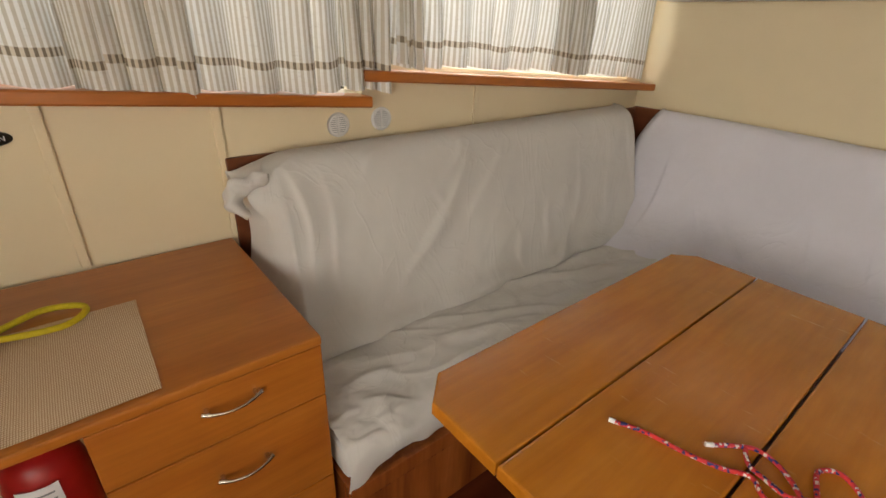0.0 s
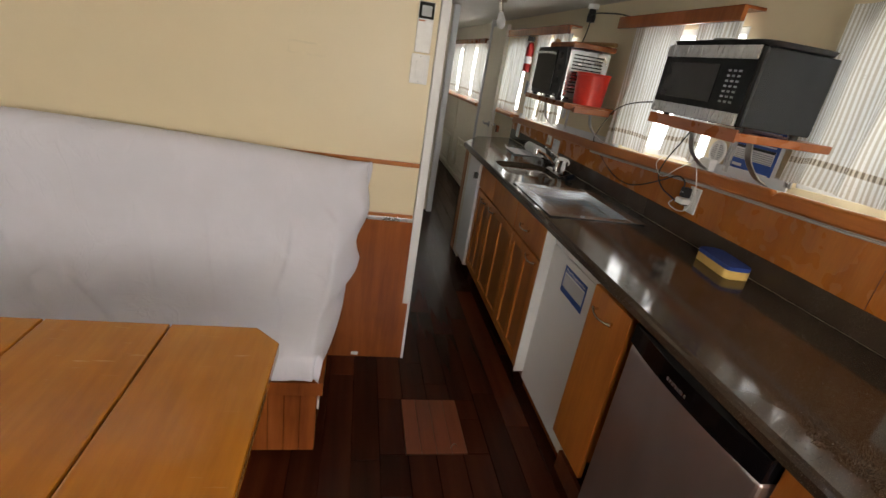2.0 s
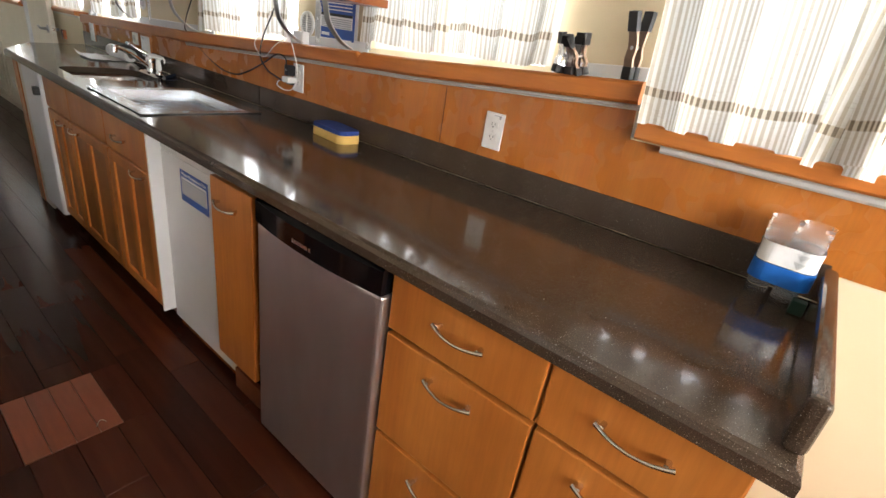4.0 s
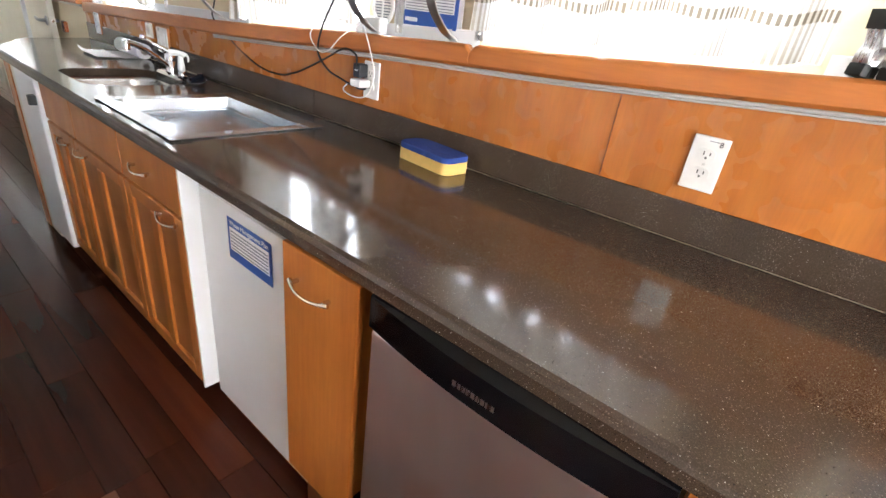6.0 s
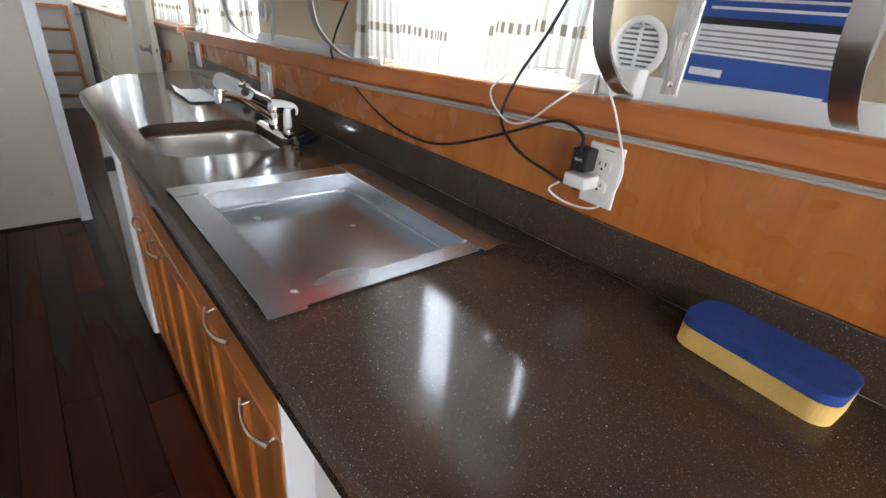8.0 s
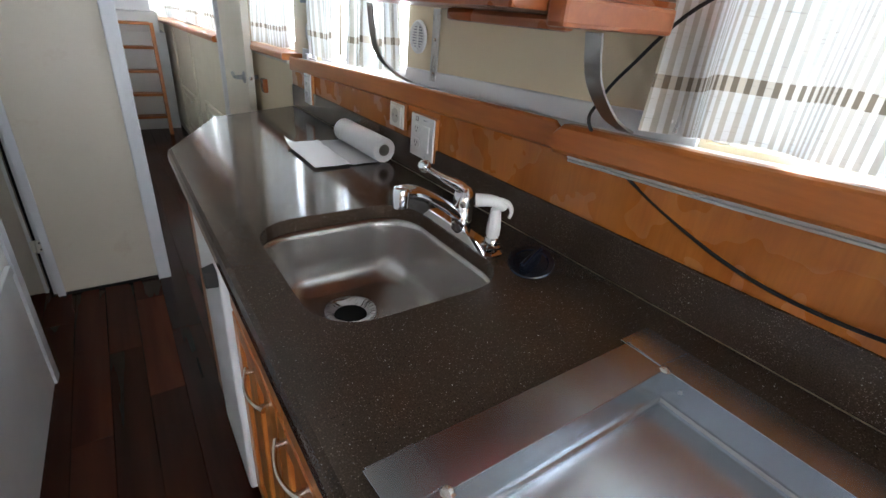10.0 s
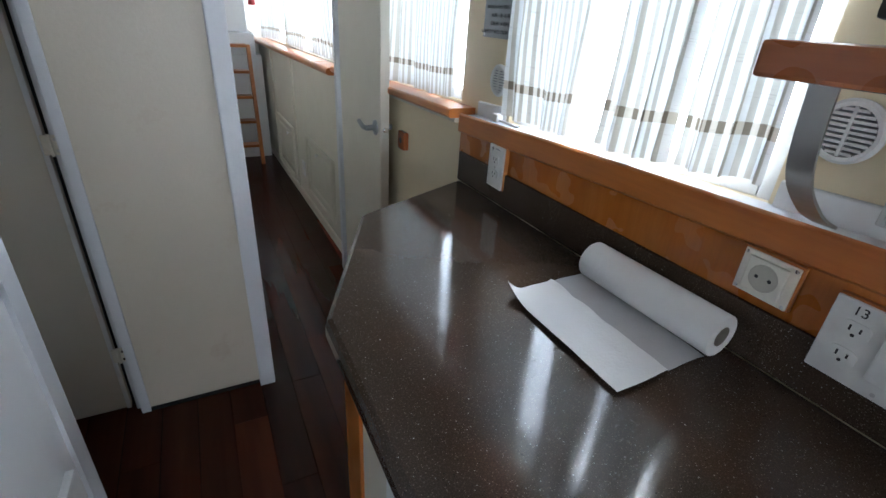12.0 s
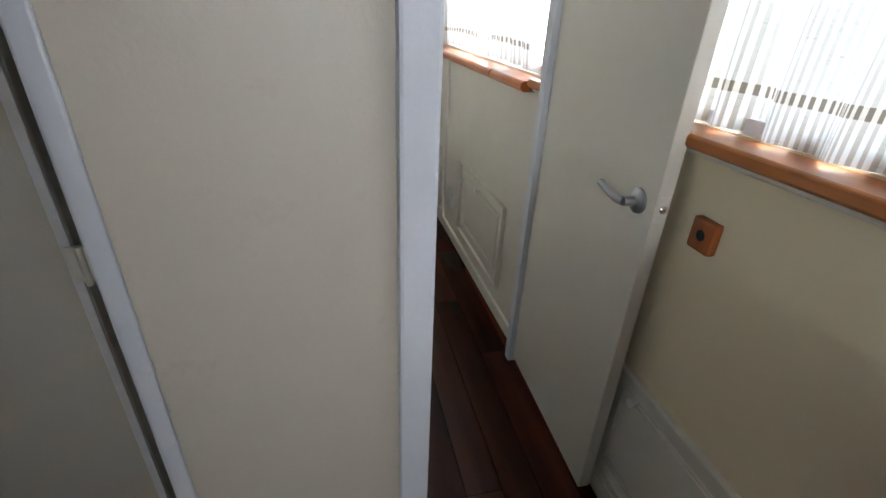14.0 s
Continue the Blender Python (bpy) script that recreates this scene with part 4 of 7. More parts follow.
lathe(bm, [(0.0215, 0.924), (0.021, 0.972), (0.0195, 0.974), (0.0195, 0.977), (0.0225, 0.979), (0.0225, 0.990), (0.0195, 1.004), (0.0125, 1.014), (0.005, 1.018), (0, 1.0185)], (0.459, 1.131, 0))
part("body", bm, CHROME, fa, "", 40)
bm = B()
tube(bm, [(0.452, 1.129, 0.953), (0.425, 1.121, 0.972), (0.380, 1.106, 1.003), (0.325, 1.087, 1.034), (0.290, 1.075, 1.047), (0.272, 1.069, 1.049)], lambda u: 0.0135 - 0.001 * u, 16, 0.75)
lathe(bm, [(0.0115, 1.022), (0.0145, 1.023), (0.0145, 1.052), (0.012, 1.058), (0, 1.060)], (0.275, 1.070, 0), None, 24)
part("spout", bm, CHROME, fa, "", 50)
bm = B()
lathe(bm, [(0.0, 1.025), (0.0112, 1.0255)], (0.275, 1.070, 0), None, 20)
part("aerator", bm, RECESS_SHADE, fa, "dark aerator mesh")
bm = B()
tube(bm, [(0.462, 1.131, 1.000), (0.445, 1.133, 1.018), (0.415, 1.137, 1.034), (0.385, 1.141, 1.052), (0.372, 1.143, 1.060)], lambda u: 0.0155 - 0.0095 * min(1.0, u * 1.5), 14)
lathe(bm, [(0, -0.013), (0.0069, -0.011), (0.0113, -0.0065), (0.013, 0), (0.0113, 0.0065), (0.0069, 0.011), (0, 0.013)], (0.366, 1.144, 1.064), None, 20)
part("lever", bm, CHROME, fa, "lever ending in a chrome ball", 60)
sp = thing("side_sprayer", "white plastic hand sprayer in a chrome holder", "sprayer")
bm = B()
lathe(bm, [(0.020, 0.9265), (0.020, 0.931), (0.0155, 0.934), (0.015, 0.944), (0.012, 0.948), (0, 0.948)], (0.459, 1.029, 0), None, 24)
part("holder", bm, CHROME, sp, "", 40)
bm = B()
lathe(bm, [(0.0105, 0.9485), (0.0132, 0.953), (0.0138, 0.966), (0.0118, 0.988), (0.0098, 1.006), (0.0, 1.010)], (0.459, 1.029, 0), None, 20)
tube(bm, [(0.474, 1.021, 1.008), (0.464, 1.027, 1.017), (0.447, 1.039, 1.021), (0.427, 1.054, 1.019)], lambda u: 0.0085 + 0.0045 * u, 14)
part("handset", bm, WPLASTIC, sp, "", 50)
bm = B()
lathe(bm, [(0, 0.0), (0.0095, 0.0005)], (0.4262, 1.0548, 1.0189), (-0.8, 0.6, 0), 16)
part("nozzle", bm, GREYINK, sp, "grey spray nozzle")
bm = B()
tube(bm, [(0.464, 1.026, 1.023), (0.478, 1.018, 1.017), (0.485, 1.014, 1.003), (0.483, 1.016, 0.988)], lambda u: 0.0062 - 0.003 * u, 8)
part("trigger", bm, WPLASTIC, sp, "", 50)

bm = B()
bm = B()
m = Matrix.Translation((0.482, 0.940, 0.930)) @ Euler((radians(5), radians(-17), 0.25)).to_matrix().to_4x4() @ Matrix.Scale(0.9, 4)
st = thing("sink_stopper", "black rubber sink strainer lid leaning against the upstand", "stopper")
lathe(bm, [(0, -0.012), (0.03, -0.012), (0.036, -0.006), (0.046, -0.004), (0.048, 0.0), (0.046, 0.003), (0.036, 0.003), (0.034, 0.001), (0, 0.001)], n=32)
bm.transform(m)
NAVY = plain("dark navy plastic", (0.012, 0.016, 0.026), 0.16)
part("disc", bm, NAVY, st, "", 40)
bm = box(B(), -0.034, 0.034, -0.006, 0.006, 0.001, 0.02, 0.004)
bm.transform(m)
part("grip", bm, NAVY, st)

tr = thing("steel_tray", "shallow folded sheet-steel tray set into the worktop", "tray")
bm = B()
ox0, ox1, oy0, oy1 = 0.038, 0.524, 0.130, 0.708
ix0, ix1, iy0, iy1 = 0.095, 0.458, 0.172, 0.643
for a in ((ox0, ix0, oy0, oy1), (ix1, ox1, oy0 + 0.004, oy1 + 0.01), (ix0, ix1, oy0, iy0), (ix0, ix1, iy1, oy1)):
    box(bm, *a, 0.912, 0.9155, 0.001, 1)
part("rim", bm, TRAYSTEEL, tr, "flat steel rim with lapped corners")
for cx, cy, tw in ((0.066, 0.677, 4), (0.490, 0.678, -3), (0.066, 0.150, -3), (0.491, 0.152, 5)):
    bm = box(B(), -0.030, 0.030, -0.029, 0.029, 0.0, 0.0012, 0.0004, 1)
    bm.transform(pose(cx, cy, 0.9158, 0.6, -0.5, tw))
    part("lap", bm, TRAYSTEEL, tr, "lapped corner of the folded sheet")
bm = B()
q0 = [bm.verts.new(p) for p in ((ix0, iy0, 0.915), (ix1, iy0, 0.915), (ix1, iy1, 0.915), (ix0, iy1, 0.915))]
q1 = [bm.verts.new(p) for p in ((ix0 + 0.006, iy0 + 0.006, 0.87), (ix1 - 0.006, iy0 + 0.006, 0.87), (ix1 - 0.006, iy1 - 0.006, 0.87), (ix0 + 0.006, iy1 - 0.006, 0.87))]
for k in range(4):
    bm.faces.new([q0[k], q0[(k + 1) % 4], q1[(k + 1) % 4], q1[k]])
bm.faces.new(q1)
bmesh.ops.bevel(bm, geom=[e for e in bm.edges if all(v in q1 for v in e.verts)], offset=0.008, segments=3, affect="EDGES")
part("pan", bm, TRAYSTEEL, tr, "dull dented pan")
for x, y in ((ix0, iy0), (ix1, iy0), (ix1, iy1), (ix0, iy1)):
    part("solder", lathe(B(), [(0, 0.004), (0.006, 0.002), (0.009, -0.001)], (x, y, 0.9158), None, 8), NICKEL, tr, "blob of solder")

# sponge
sg = thing("sponge", "large blue and yellow scouring sponge on the worktop", "sponge")
SPY = paint("yellow sponge", (0.76, 0.50, 0.15), 0.12, 0.9, 30, 220, 1.0)
SPB = paint("blue scourer", (0.02, 0.06, 0.30), 0.3, 0.9, 40, 300, 1.0)
sm = pose(0.558, -0.339, 0.911, 0, 0, -6)
bm = prism(B(), rounded_rect(0, 0, 0.050, 0.104, 0.026, 6), 0.0, 0.032)
bm.transform(sm)
part("foam", bm, SPY, sg, "yellow foam")
bm = prism(B(), rounded_rect(0, 0, 0.050, 0.104, 0.026, 6), 0.0325, 0.048, 0.005)
bm.transform(sm)
part("scourer", bm, SPB, sg, "blue scouring pad")

# paper towel
pt = thing("paper_towel_roll", "white kitchen paper roll with a loose sheet unrolled on the worktop", "paper towel")
bm = B()
ax = Vector((0.01, -0.28, 0)).normalized()
lathe(bm, [(0.0175, 0.0), (0.0355, 0.0), (0.037, 0.002), (0.037, 0.276), (0.0355, 0.278), (0.0175, 0.278)], (0.530, 1.919, 0.948), ax, 40)
part("roll", bm, PAPER, pt, "", 50)
bm = B()
lathe(bm, [(0.0175, 0.0005), (0.0175, 0.278)], (0.530, 1.919, 0.948), ax, 24)
part("core", bm, paint("card tube", (0.42, 0.38, 0.34), 0.1, 0.9), pt, "grey card core")


def towel(u, v):
    """The two torn-off lengths: u runs from the roll to the free edge."""
    x = 0.522 - 0.196 * u
    y = 1.642 + 0.279 * v + 0.004 * math.sin(4 * u + 1)
    z = 0.9122 + 0.0016 * abs(noise.noise(Vector((u * 5, v * 4, 2)))) + 0.0010 * abs(math.sin(9 * u + 5 * v))
    if u > 0.44:
        z += 0.0025 + 0.004 * (u - 0.44) + 0.022 * max(0.0, (u - 0.8) / 0.2) ** 2 * max(0.0, (v - 0.75) / 0.25) ** 2
        z += 0.006 * max(0.0, 1 - (u - 0.44) / 0.06) * abs(math.sin(11 * v + 1)) * v
    return Vector((x, y, z))


bm = B()
sheet(bm, lambda u, v: towel(u * 0.435, v), 14, 30)
part("inner_sheet", bm, paint("thin paper over stone", (0.50, 0.50, 0.51), 0.05, 0.9, 6, 200, 0.5), pt, "thin greyish sheet next to the roll")
bm = B()
sheet(bm, lambda u, v: towel(0.445 + u * 0.555, v), 20, 30)
part("loose_sheet", bm, PAPER, pt, "torn white sheet with a curled corner")

# ---------------------------------------------------------------- dinette
def profile_at(prof, v):
    """A point on a polyline of (a, z) by its share of the length."""
    seg = [math.dist(p, q) for p, q in zip(prof, prof[1:])]
    d = v * sum(seg)
    for (p, q), s in zip(zip(prof, prof[1:]), seg):
        if d <= s:
            return p[0] + (q[0] - p[0]) * d / s, p[1] + (q[1] - p[1]) * d / s
        d -= s
    return prof[-1]


def round_profile(prof, rounds=2):
    for _ in range(rounds):
        out = [prof[0]]
        for p, q in zip(prof, prof[1:]):
            out += [(p[0] * 0.75 + q[0] * 0.25, p[1] * 0.75 + q[1] * 0.25), (p[0] * 0.25 + q[0] * 0.75, p[1] * 0.25 + q[1] * 0.75)]
        prof = out + [prof[-1]]
    return prof


def ridge(d, w):
    return math.exp(-(d / w) ** 2)


def soft_noise(x, y, z):
    return noise.noise(Vector((x, y, z)))


def crease(x, y, z):
    """Sharp-crested soft folds."""
    return max(0.0, 1 - 2.2 * abs(noise.noise(Vector((x, y, z))))) ** 2


def fold(p, q, line, amp, steep=0.010, soft=0.055):
    """A draped fold along a line a..b of a cloth: one steep flank and one soft one, dying away at its ends."""
    ax, ay, bx, by = line
    dx, dy = bx - ax, by - ay
    size = math.hypot(dx, dy)
    t = ((p - ax) * dx + (q - ay) * dy) / size ** 2
    if t < -0.2 or t > 1.2:
        return 0.0
    d = ((p - ax) * dy - (q - ay) * dx) / size + 0.012 * math.sin(5 * t + 9 * ax)
    return amp * math.cos((t - 0.5) / 0.7 * math.pi / 2) ** 2 * 0.8 * math.exp(-abs(d / (steep if d < 0 else soft)) ** 1.5)


L_BACK_FOLDS = ((-1.87, 0.27, -1.92, 0.65, 0.026), (-1.82, 0.27, -1.80, 0.70, 0.022), (-1.73, 0.30, -1.72, 0.75, 0.014), (-1.13, 0.24, -1.27, 0.42, 0.014), (-1.31, 0.40, -1.27, 0.62, 0.010),
                (-1.12, 0.32, -1.52, 0.86, 0.020), (-1.22, 0.55, -1.52, 0.80, 0.012), (-0.69, 0.66, -0.76, 0.90, 0.022), (-0.90, 0.76, -0.89, 0.95, 0.018), (-0.52, 0.80, -0.76, 1.02, 0.024),
                (-1.50, 0.22, -1.60, 0.36, 0.008), (-0.45, 0.45, -0.52, 0.84, 0.012), (-0.22, 0.35, -0.26, 0.80, 0.010), (-0.05, 0.30, -0.02, 0.75, 0.014), (-0.95, 0.30, -1.20, 0.70, 0.010))
L_SEAT_FOLDS = ((-2.46, -1.76, -2.36, -1.09, 0.030), (-2.42, -1.70, -2.20, -1.42, 0.016), (-2.22, -1.50, -2.08, -1.15, 0.016), (-2.36, -1.50, -2.03, -0.90, 0.024), (-2.44, -1.49, -2.36, -0.98, 0.034),
                (-2.38, -1.07, -2.24, -0.75, 0.036), (-2.28, -0.83, -2.08, -0.36, 0.034), (-2.18, -1.40, -2.06, -1.02, 0.014), (-2.18, -1.88, -2.15, -1.62, 0.014), (-2.31, -0.86, -2.30, -0.34, 0.032),
                (-2.25, -0.72, -2.10, -0.32, 0.022), (-2.12, -0.75, -2.0, -0.45, 0.014), (-2.10, -1.85, -2.02, -1.70, 0.016), (-2.30, -1.90, -2.24, -1.70, 0.012))
S_BACK_FOLDS = ((-2.30, 0.30, -2.24, 0.85, 0.016), (-2.08, 0.50, -1.62, 0.96, 0.022), (-1.95, 0.52, -1.50, 0.92, 0.026), (-2.14, 0.42, -1.80, 0.86, 0.012), (-1.08, 0.36, -1.10, 0.70, 0.020),
                (-1.09, 0.66, -1.05, 0.92, 0.018), (-1.00, 0.58, -1.22, 0.44, 0.012), (-0.98, 0.32, -0.86, 0.38, 0.012), (-1.40, 0.35, -1.30, 0.80, 0.009), (-0.93, 0.50, -0.90, 0.80, 0.014), (-1.65, 0.38, -1.50, 0.70, 0.008))


# long settee along the hull side
LS = thing("long_settee", "long settee fully covered with a crumpled white dust sheet", "settee")
L_BACK = round_profile([(-2.668, 1.02), (-2.662, 1.09), (-2.61, 1.115), (-2.52, 1.105), (-2.472, 1.03), (-2.43, 0.85), (-2.385, 0.66), (-2.36, 0.56), (-2.33, 0.49)], 2)
L_SEAT = round_profile([(-2.40, 0.47), (-2.34, 0.490), (-2.20, 0.495), (-2.05, 0.495), (-1.985, 0.487), (-1.958, 0.46), (-1.955, 0.41), (-1.965, 0.375)], 2)


def long_back(u, v):
    cap0, cap1 = min(1.0, u / 0.04), min(1.0, (1 - u) / 0.03)
    c = min(cap0, cap1) ** 0.4
    x, z = profile_at(L_BACK, v)
    y = -1.94 + 2.01 * u
    z += (0.012 * u - 0.012) * ridge(v - 0.25, 0.3)
    low = max(0.0, v - 0.3)
    n = (0.014 * soft_noise(y * 4 + 1.5 * v, v * 1.0, 3.0) + 0.005 * soft_noise(y * 11 + 3.0 * v, v * 1.5, 7.0)) * min(1, 0.25 + 1.3 * low)
    n += sum(fold(y, 0.88 * v, (f[0], 0.88 * f[1], f[2], 0.88 * f[3]), f[4]) for f in L_BACK_FOLDS)
    n += 0.03 * ridge(v - 0.97, 0.05) * (0.6 + soft_noise(y * 4, 1, 9))
    n += 0.004 * crease(y * 4.5 + 2.4 * v, v * 1.6, 43.0) * min(1, 0.15 + 1.6 * low)
    z -= 0.075 * max(0.0, 1 - u / 0.09) ** 2 * max(0.0, 1 - v / 0.5)
    x = -2.66 + (x + 2.66) * (0.15 + 0.85 * c)
    if u < 0.05:
        y -= 0.02 * (1 - cap0) * math.sin(9 * v) + 0.045 * ridge(v - 0.36, 0.08) * (1 - abs(2 * cap0 - 1))
    return Vector((x + n * c, y, z + 0.3 * n))


def long_seat(u, v):
    y = -1.955 + 2.0 * u
    x, z = profile_at(L_SEAT, v)
    n = 0.008 * soft_noise(y * 5, v * 4, 1.0) + 0.005 * soft_noise(y * 14, v * 9, 5.0)
    n += sum(fold(x, y, f[:4], f[4], 0.009, 0.038) for f in L_SEAT_FOLDS)
    n += 0.005 * crease(y * 5, v * 5, 53.0)
    lean = n
    crump = ridge(y + 1.9, 0.16) * ridge(v - 0.72, 0.2)
    n += crump * (0.020 * abs(soft_noise(y * 22, v * 16, 2.0)) + 0.008)
    hem = max(0, v - 0.8) * 5
    z2 = z - hem * (0.05 * ridge(y + 1.93, 0.06) - 0.012 * soft_noise(y * 7, 0, 4))
    x2 = x + hem * 0.02 * soft_noise(y * 11, v * 3, 8) + crump * 0.02
    return Vector((x2 + 0.8 * lean * (1 - min(1, hem)), y, z2 + n))


bm = B()
sheet(bm, long_back, 300, 90)
part("back_cover", bm, SHEET, LS, "grey-white sheet draped over the backrest")
bm = B()
tube(bm, [(-2.50, -1.885, 1.06), (-2.505, -1.94, 1.05), (-2.51, -1.98, 1.025), (-2.505, -1.985, 0.995), (-2.49, -1.955, 0.965)], lambda u: 0.013 + 0.022 * math.sin(math.pi * min(1, 0.2 + u * 0.75)), 18, 0.55)
for v in bm.verts:
    v.co += 0.016 * noise.noise_vector(v.co * 26)
for f in bm.faces:
    f.smooth = True
part("cover_corner", bm, SHEET, LS, "crumpled loose corner of the sheet")
bm = B()
sheet(bm, long_seat, 300, 90)
part("seat_cover", bm, SHEET, LS, "rumpled sheet over the seat cushion")
bm = B()
box(bm, -2.63, -1.985, -1.945, 0.27, 0.34, 0.455, 0.03, 3)
part("seat_cushion", bm, SHEET, LS)
bm = B()
box(bm, -2.0, -1.975, -1.95, 0.0, 0.0, 0.335, 0.003)
box(bm, -1.972, -1.955, -1.95, 0.0, 0.285, 0.345, 0.004)
box(bm, -2.62, -2.0, -1.95, -1.93, 0.0, 0.335)
part("base", bm, REDWOOD, LS, "varnished wooden seat base")
bm = B()
box(bm, 0.003, 0.02, -1.945, 0.27, 0.46, 1.078, 0.004)
part("back_board", shear(bm, lx), DARKWOOD, LS, "dark mahogany board behind the cushion")

# short settee along the bulkhead
SS = thing("short_settee", "short settee covered with a bluish white dust sheet", "settee")
S_BACK = round_profile([(0.28, 0.98), (0.272, 1.07), (0.228, 1.10), (0.165, 1.09), (0.125, 1.02), (0.085, 0.85), (0.03, 0.67), (-0.08, 0.565), (-0.24, 0.515), (-0.36, 0.475), (-0.39, 0.42), (-0.38, 0.365)], 2)
S_SEAT = round_profile([(0.09, 0.46), (0.02, 0.478), (-0.10, 0.48), (-0.28, 0.478), (-0.345, 0.465), (-0.372, 0.44), (-0.375, 0.40), (-0.36, 0.365)], 2)


def short_back(u, v):
    cap0, cap1 = min(1.0, u / 0.03), min(1.0, (1 - u) / 0.06)
    c = min(cap0, cap1) ** 0.55
    y, z = profile_at(S_BACK, v)
    x = -2.46 + 1.68 * u - 0.075 * u ** 6 * min(1.0, max(0, v - 0.25) * 2.6) + 0.045 * u ** 8 * ridge(v - 0.62, 0.1)
    z -= 0.062 * u ** 2 * max(0, 1 - max(0, v - 0.3) * 1.6)
    x -= 0.09 * ridge(u, 0.05) * min(1.0, max(0.0, v - 0.14) * 6)
    low = max(0.0, v - 0.28)
    n = (0.014 * soft_noise(x * 4 - 2.5 * v, v * 1.0, 13.0) + 0.005 * soft_noise(x * 11 - 4 * v, v * 1.5, 17.0)) * min(1, 0.2 + 1.3 * low)
    n += sum(fold(x, v, f[:4], f[4]) for f in S_BACK_FOLDS)
    n += 0.03 * ridge(u - 0.97, 0.07) * ridge(v - 0.62, 0.15) + 0.012 * abs(soft_noise(x * 14, v * 9, 31.0)) * ridge(u - 1, 0.22) * min(1, low * 2)
    n += 0.005 * crease(x * 5 - 4 * v, v * 1.6, 63.0) * min(1, 0.1 + 1.6 * low)
    x += 0.025 * u ** 10 * ridge(v - 0.42, 0.16)
    y = 0.275 + (y - 0.275) * (0.12 + 0.88 * c)
    if cap1 < 1:
        x += 0.035 * ridge(v - 0.33, 0.06) * (1 - abs(2 * cap1 - 1)) + 0.012 * math.sin(22 * v) * (1 - cap1)
    return Vector((x, y - n * c, z + 0.2 * n))


def short_seat(u, v):
    x = -2.0 + 1.115 * u
    y, z = profile_at(S_SEAT, v)
    n = 0.008 * soft_noise(x * 5, v * 4, 21.0) + 0.014 * abs(soft_noise(x * 9, v * 8, 25.0)) * ridge(u - 1, 0.3)
    e = max(0.0, u - 0.93) / 0.07
    z -= 0.04 * e ** 2
    x -= 0.02 * e ** 2
    return Vector((x + 0.012 * soft_noise(v * 7, u * 3, 3) * e, y, z + n))


bm = B()
sheet(bm, short_back, 260, 90)
part("back_cover", bm, SHEET_B, SS, "bluish white sheet draped over the backrest")
bm = B()
sheet(bm, short_seat, 110, 60)
part("seat_cover", bm, SHEET_B, SS, "crumpled sheet over the seat cushion")
bm = B()
box(bm, -1.98, -0.905, -0.345, 0.27, 0.352, 0.45, 0.03, 3)
part("seat_cushion", bm, SHEET_B, SS)
bm = B()
box(bm, -1.97, -0.893, -0.37, 0.28, 0.292, 0.35, 0.004)
part("seat_board", bm, REDWOOD, SS, "varnished edge board")
bm = B()
for k in range(18):
    x0 = -1.95 + k * 0.0575
    box(bm, x0, x0 + 0.0565, -0.35, -0.335, 0.012, 0.291, 0.002, 1)
for k in range(10):
    y0 = -0.334 + k * 0.061
    box(bm, -0.93, -0.915, y0, y0 + 0.06, 0.012, 0.291, 0.002, 1)
tagged(part("base", bm, REDWOOD, SS, "base of narrow varnished tongue-and-groove boards"), kind="stuff")
bm = B()
box(bm, -0.9145, -0.908, -0.30, -0.27, 0.17, 0.215, 0.002)
part("latch", bm, WPLASTIC, SS, "small white latch")
bm = B()
box(bm, -2.64, -2.40, BULK - 0.02, BULK - 0.002, 0.46, 1.085, 0.004)
part("back_board", bm, DARKWOOD, SS, "dark mahogany corner board")

# table
TB = thing("dinette_table", "varnished honey-coloured table top of three boards with clipped corners", "table")
ch = 0.066
X = [-1.825, -1.5675, -1.5625, -1.2795, -1.2745, -0.998]
Y0, Y1 = -1.845, -0.645
for poly in ([(X[0], Y0 + ch), (X[0] + ch, Y0), (X[1], Y0), (X[1], Y1), (X[0] + ch, Y1), (X[0], Y1 - ch)],
             [(X[2], Y0), (X[3], Y0), (X[3], Y1), (X[2], Y1)],
             [(X[4], Y0), (X[5] - ch, Y0), (X[5], Y0 + ch), (X[5], Y1 - ch), (X[5] - ch, Y1), (X[4], Y1)]):
    bm = B()
    prism(bm, poly, 0.722, 0.755, 0.006)
    part("board", bm, TABLE, TB)
bm = B()
box(bm, -1.65, -1.19, -1.66, -0.83, 0.692, 0.7205, 0.004)
box(bm, -1.57, -1.555, -1.7, -0.8, 0.7205, 0.735)
part("frame", bm, DARKWOOD, TB)
bm = B()
lathe(bm, [(0.16, 0.0), (0.16, 0.02), (0.06, 0.04), (0.045, 0.07), (0.045, 0.66), (0.08, 0.69)], (-1.42, -1.24, 0), None, 24)
part("pedestal", bm, BRACKET, TB, "", 40)


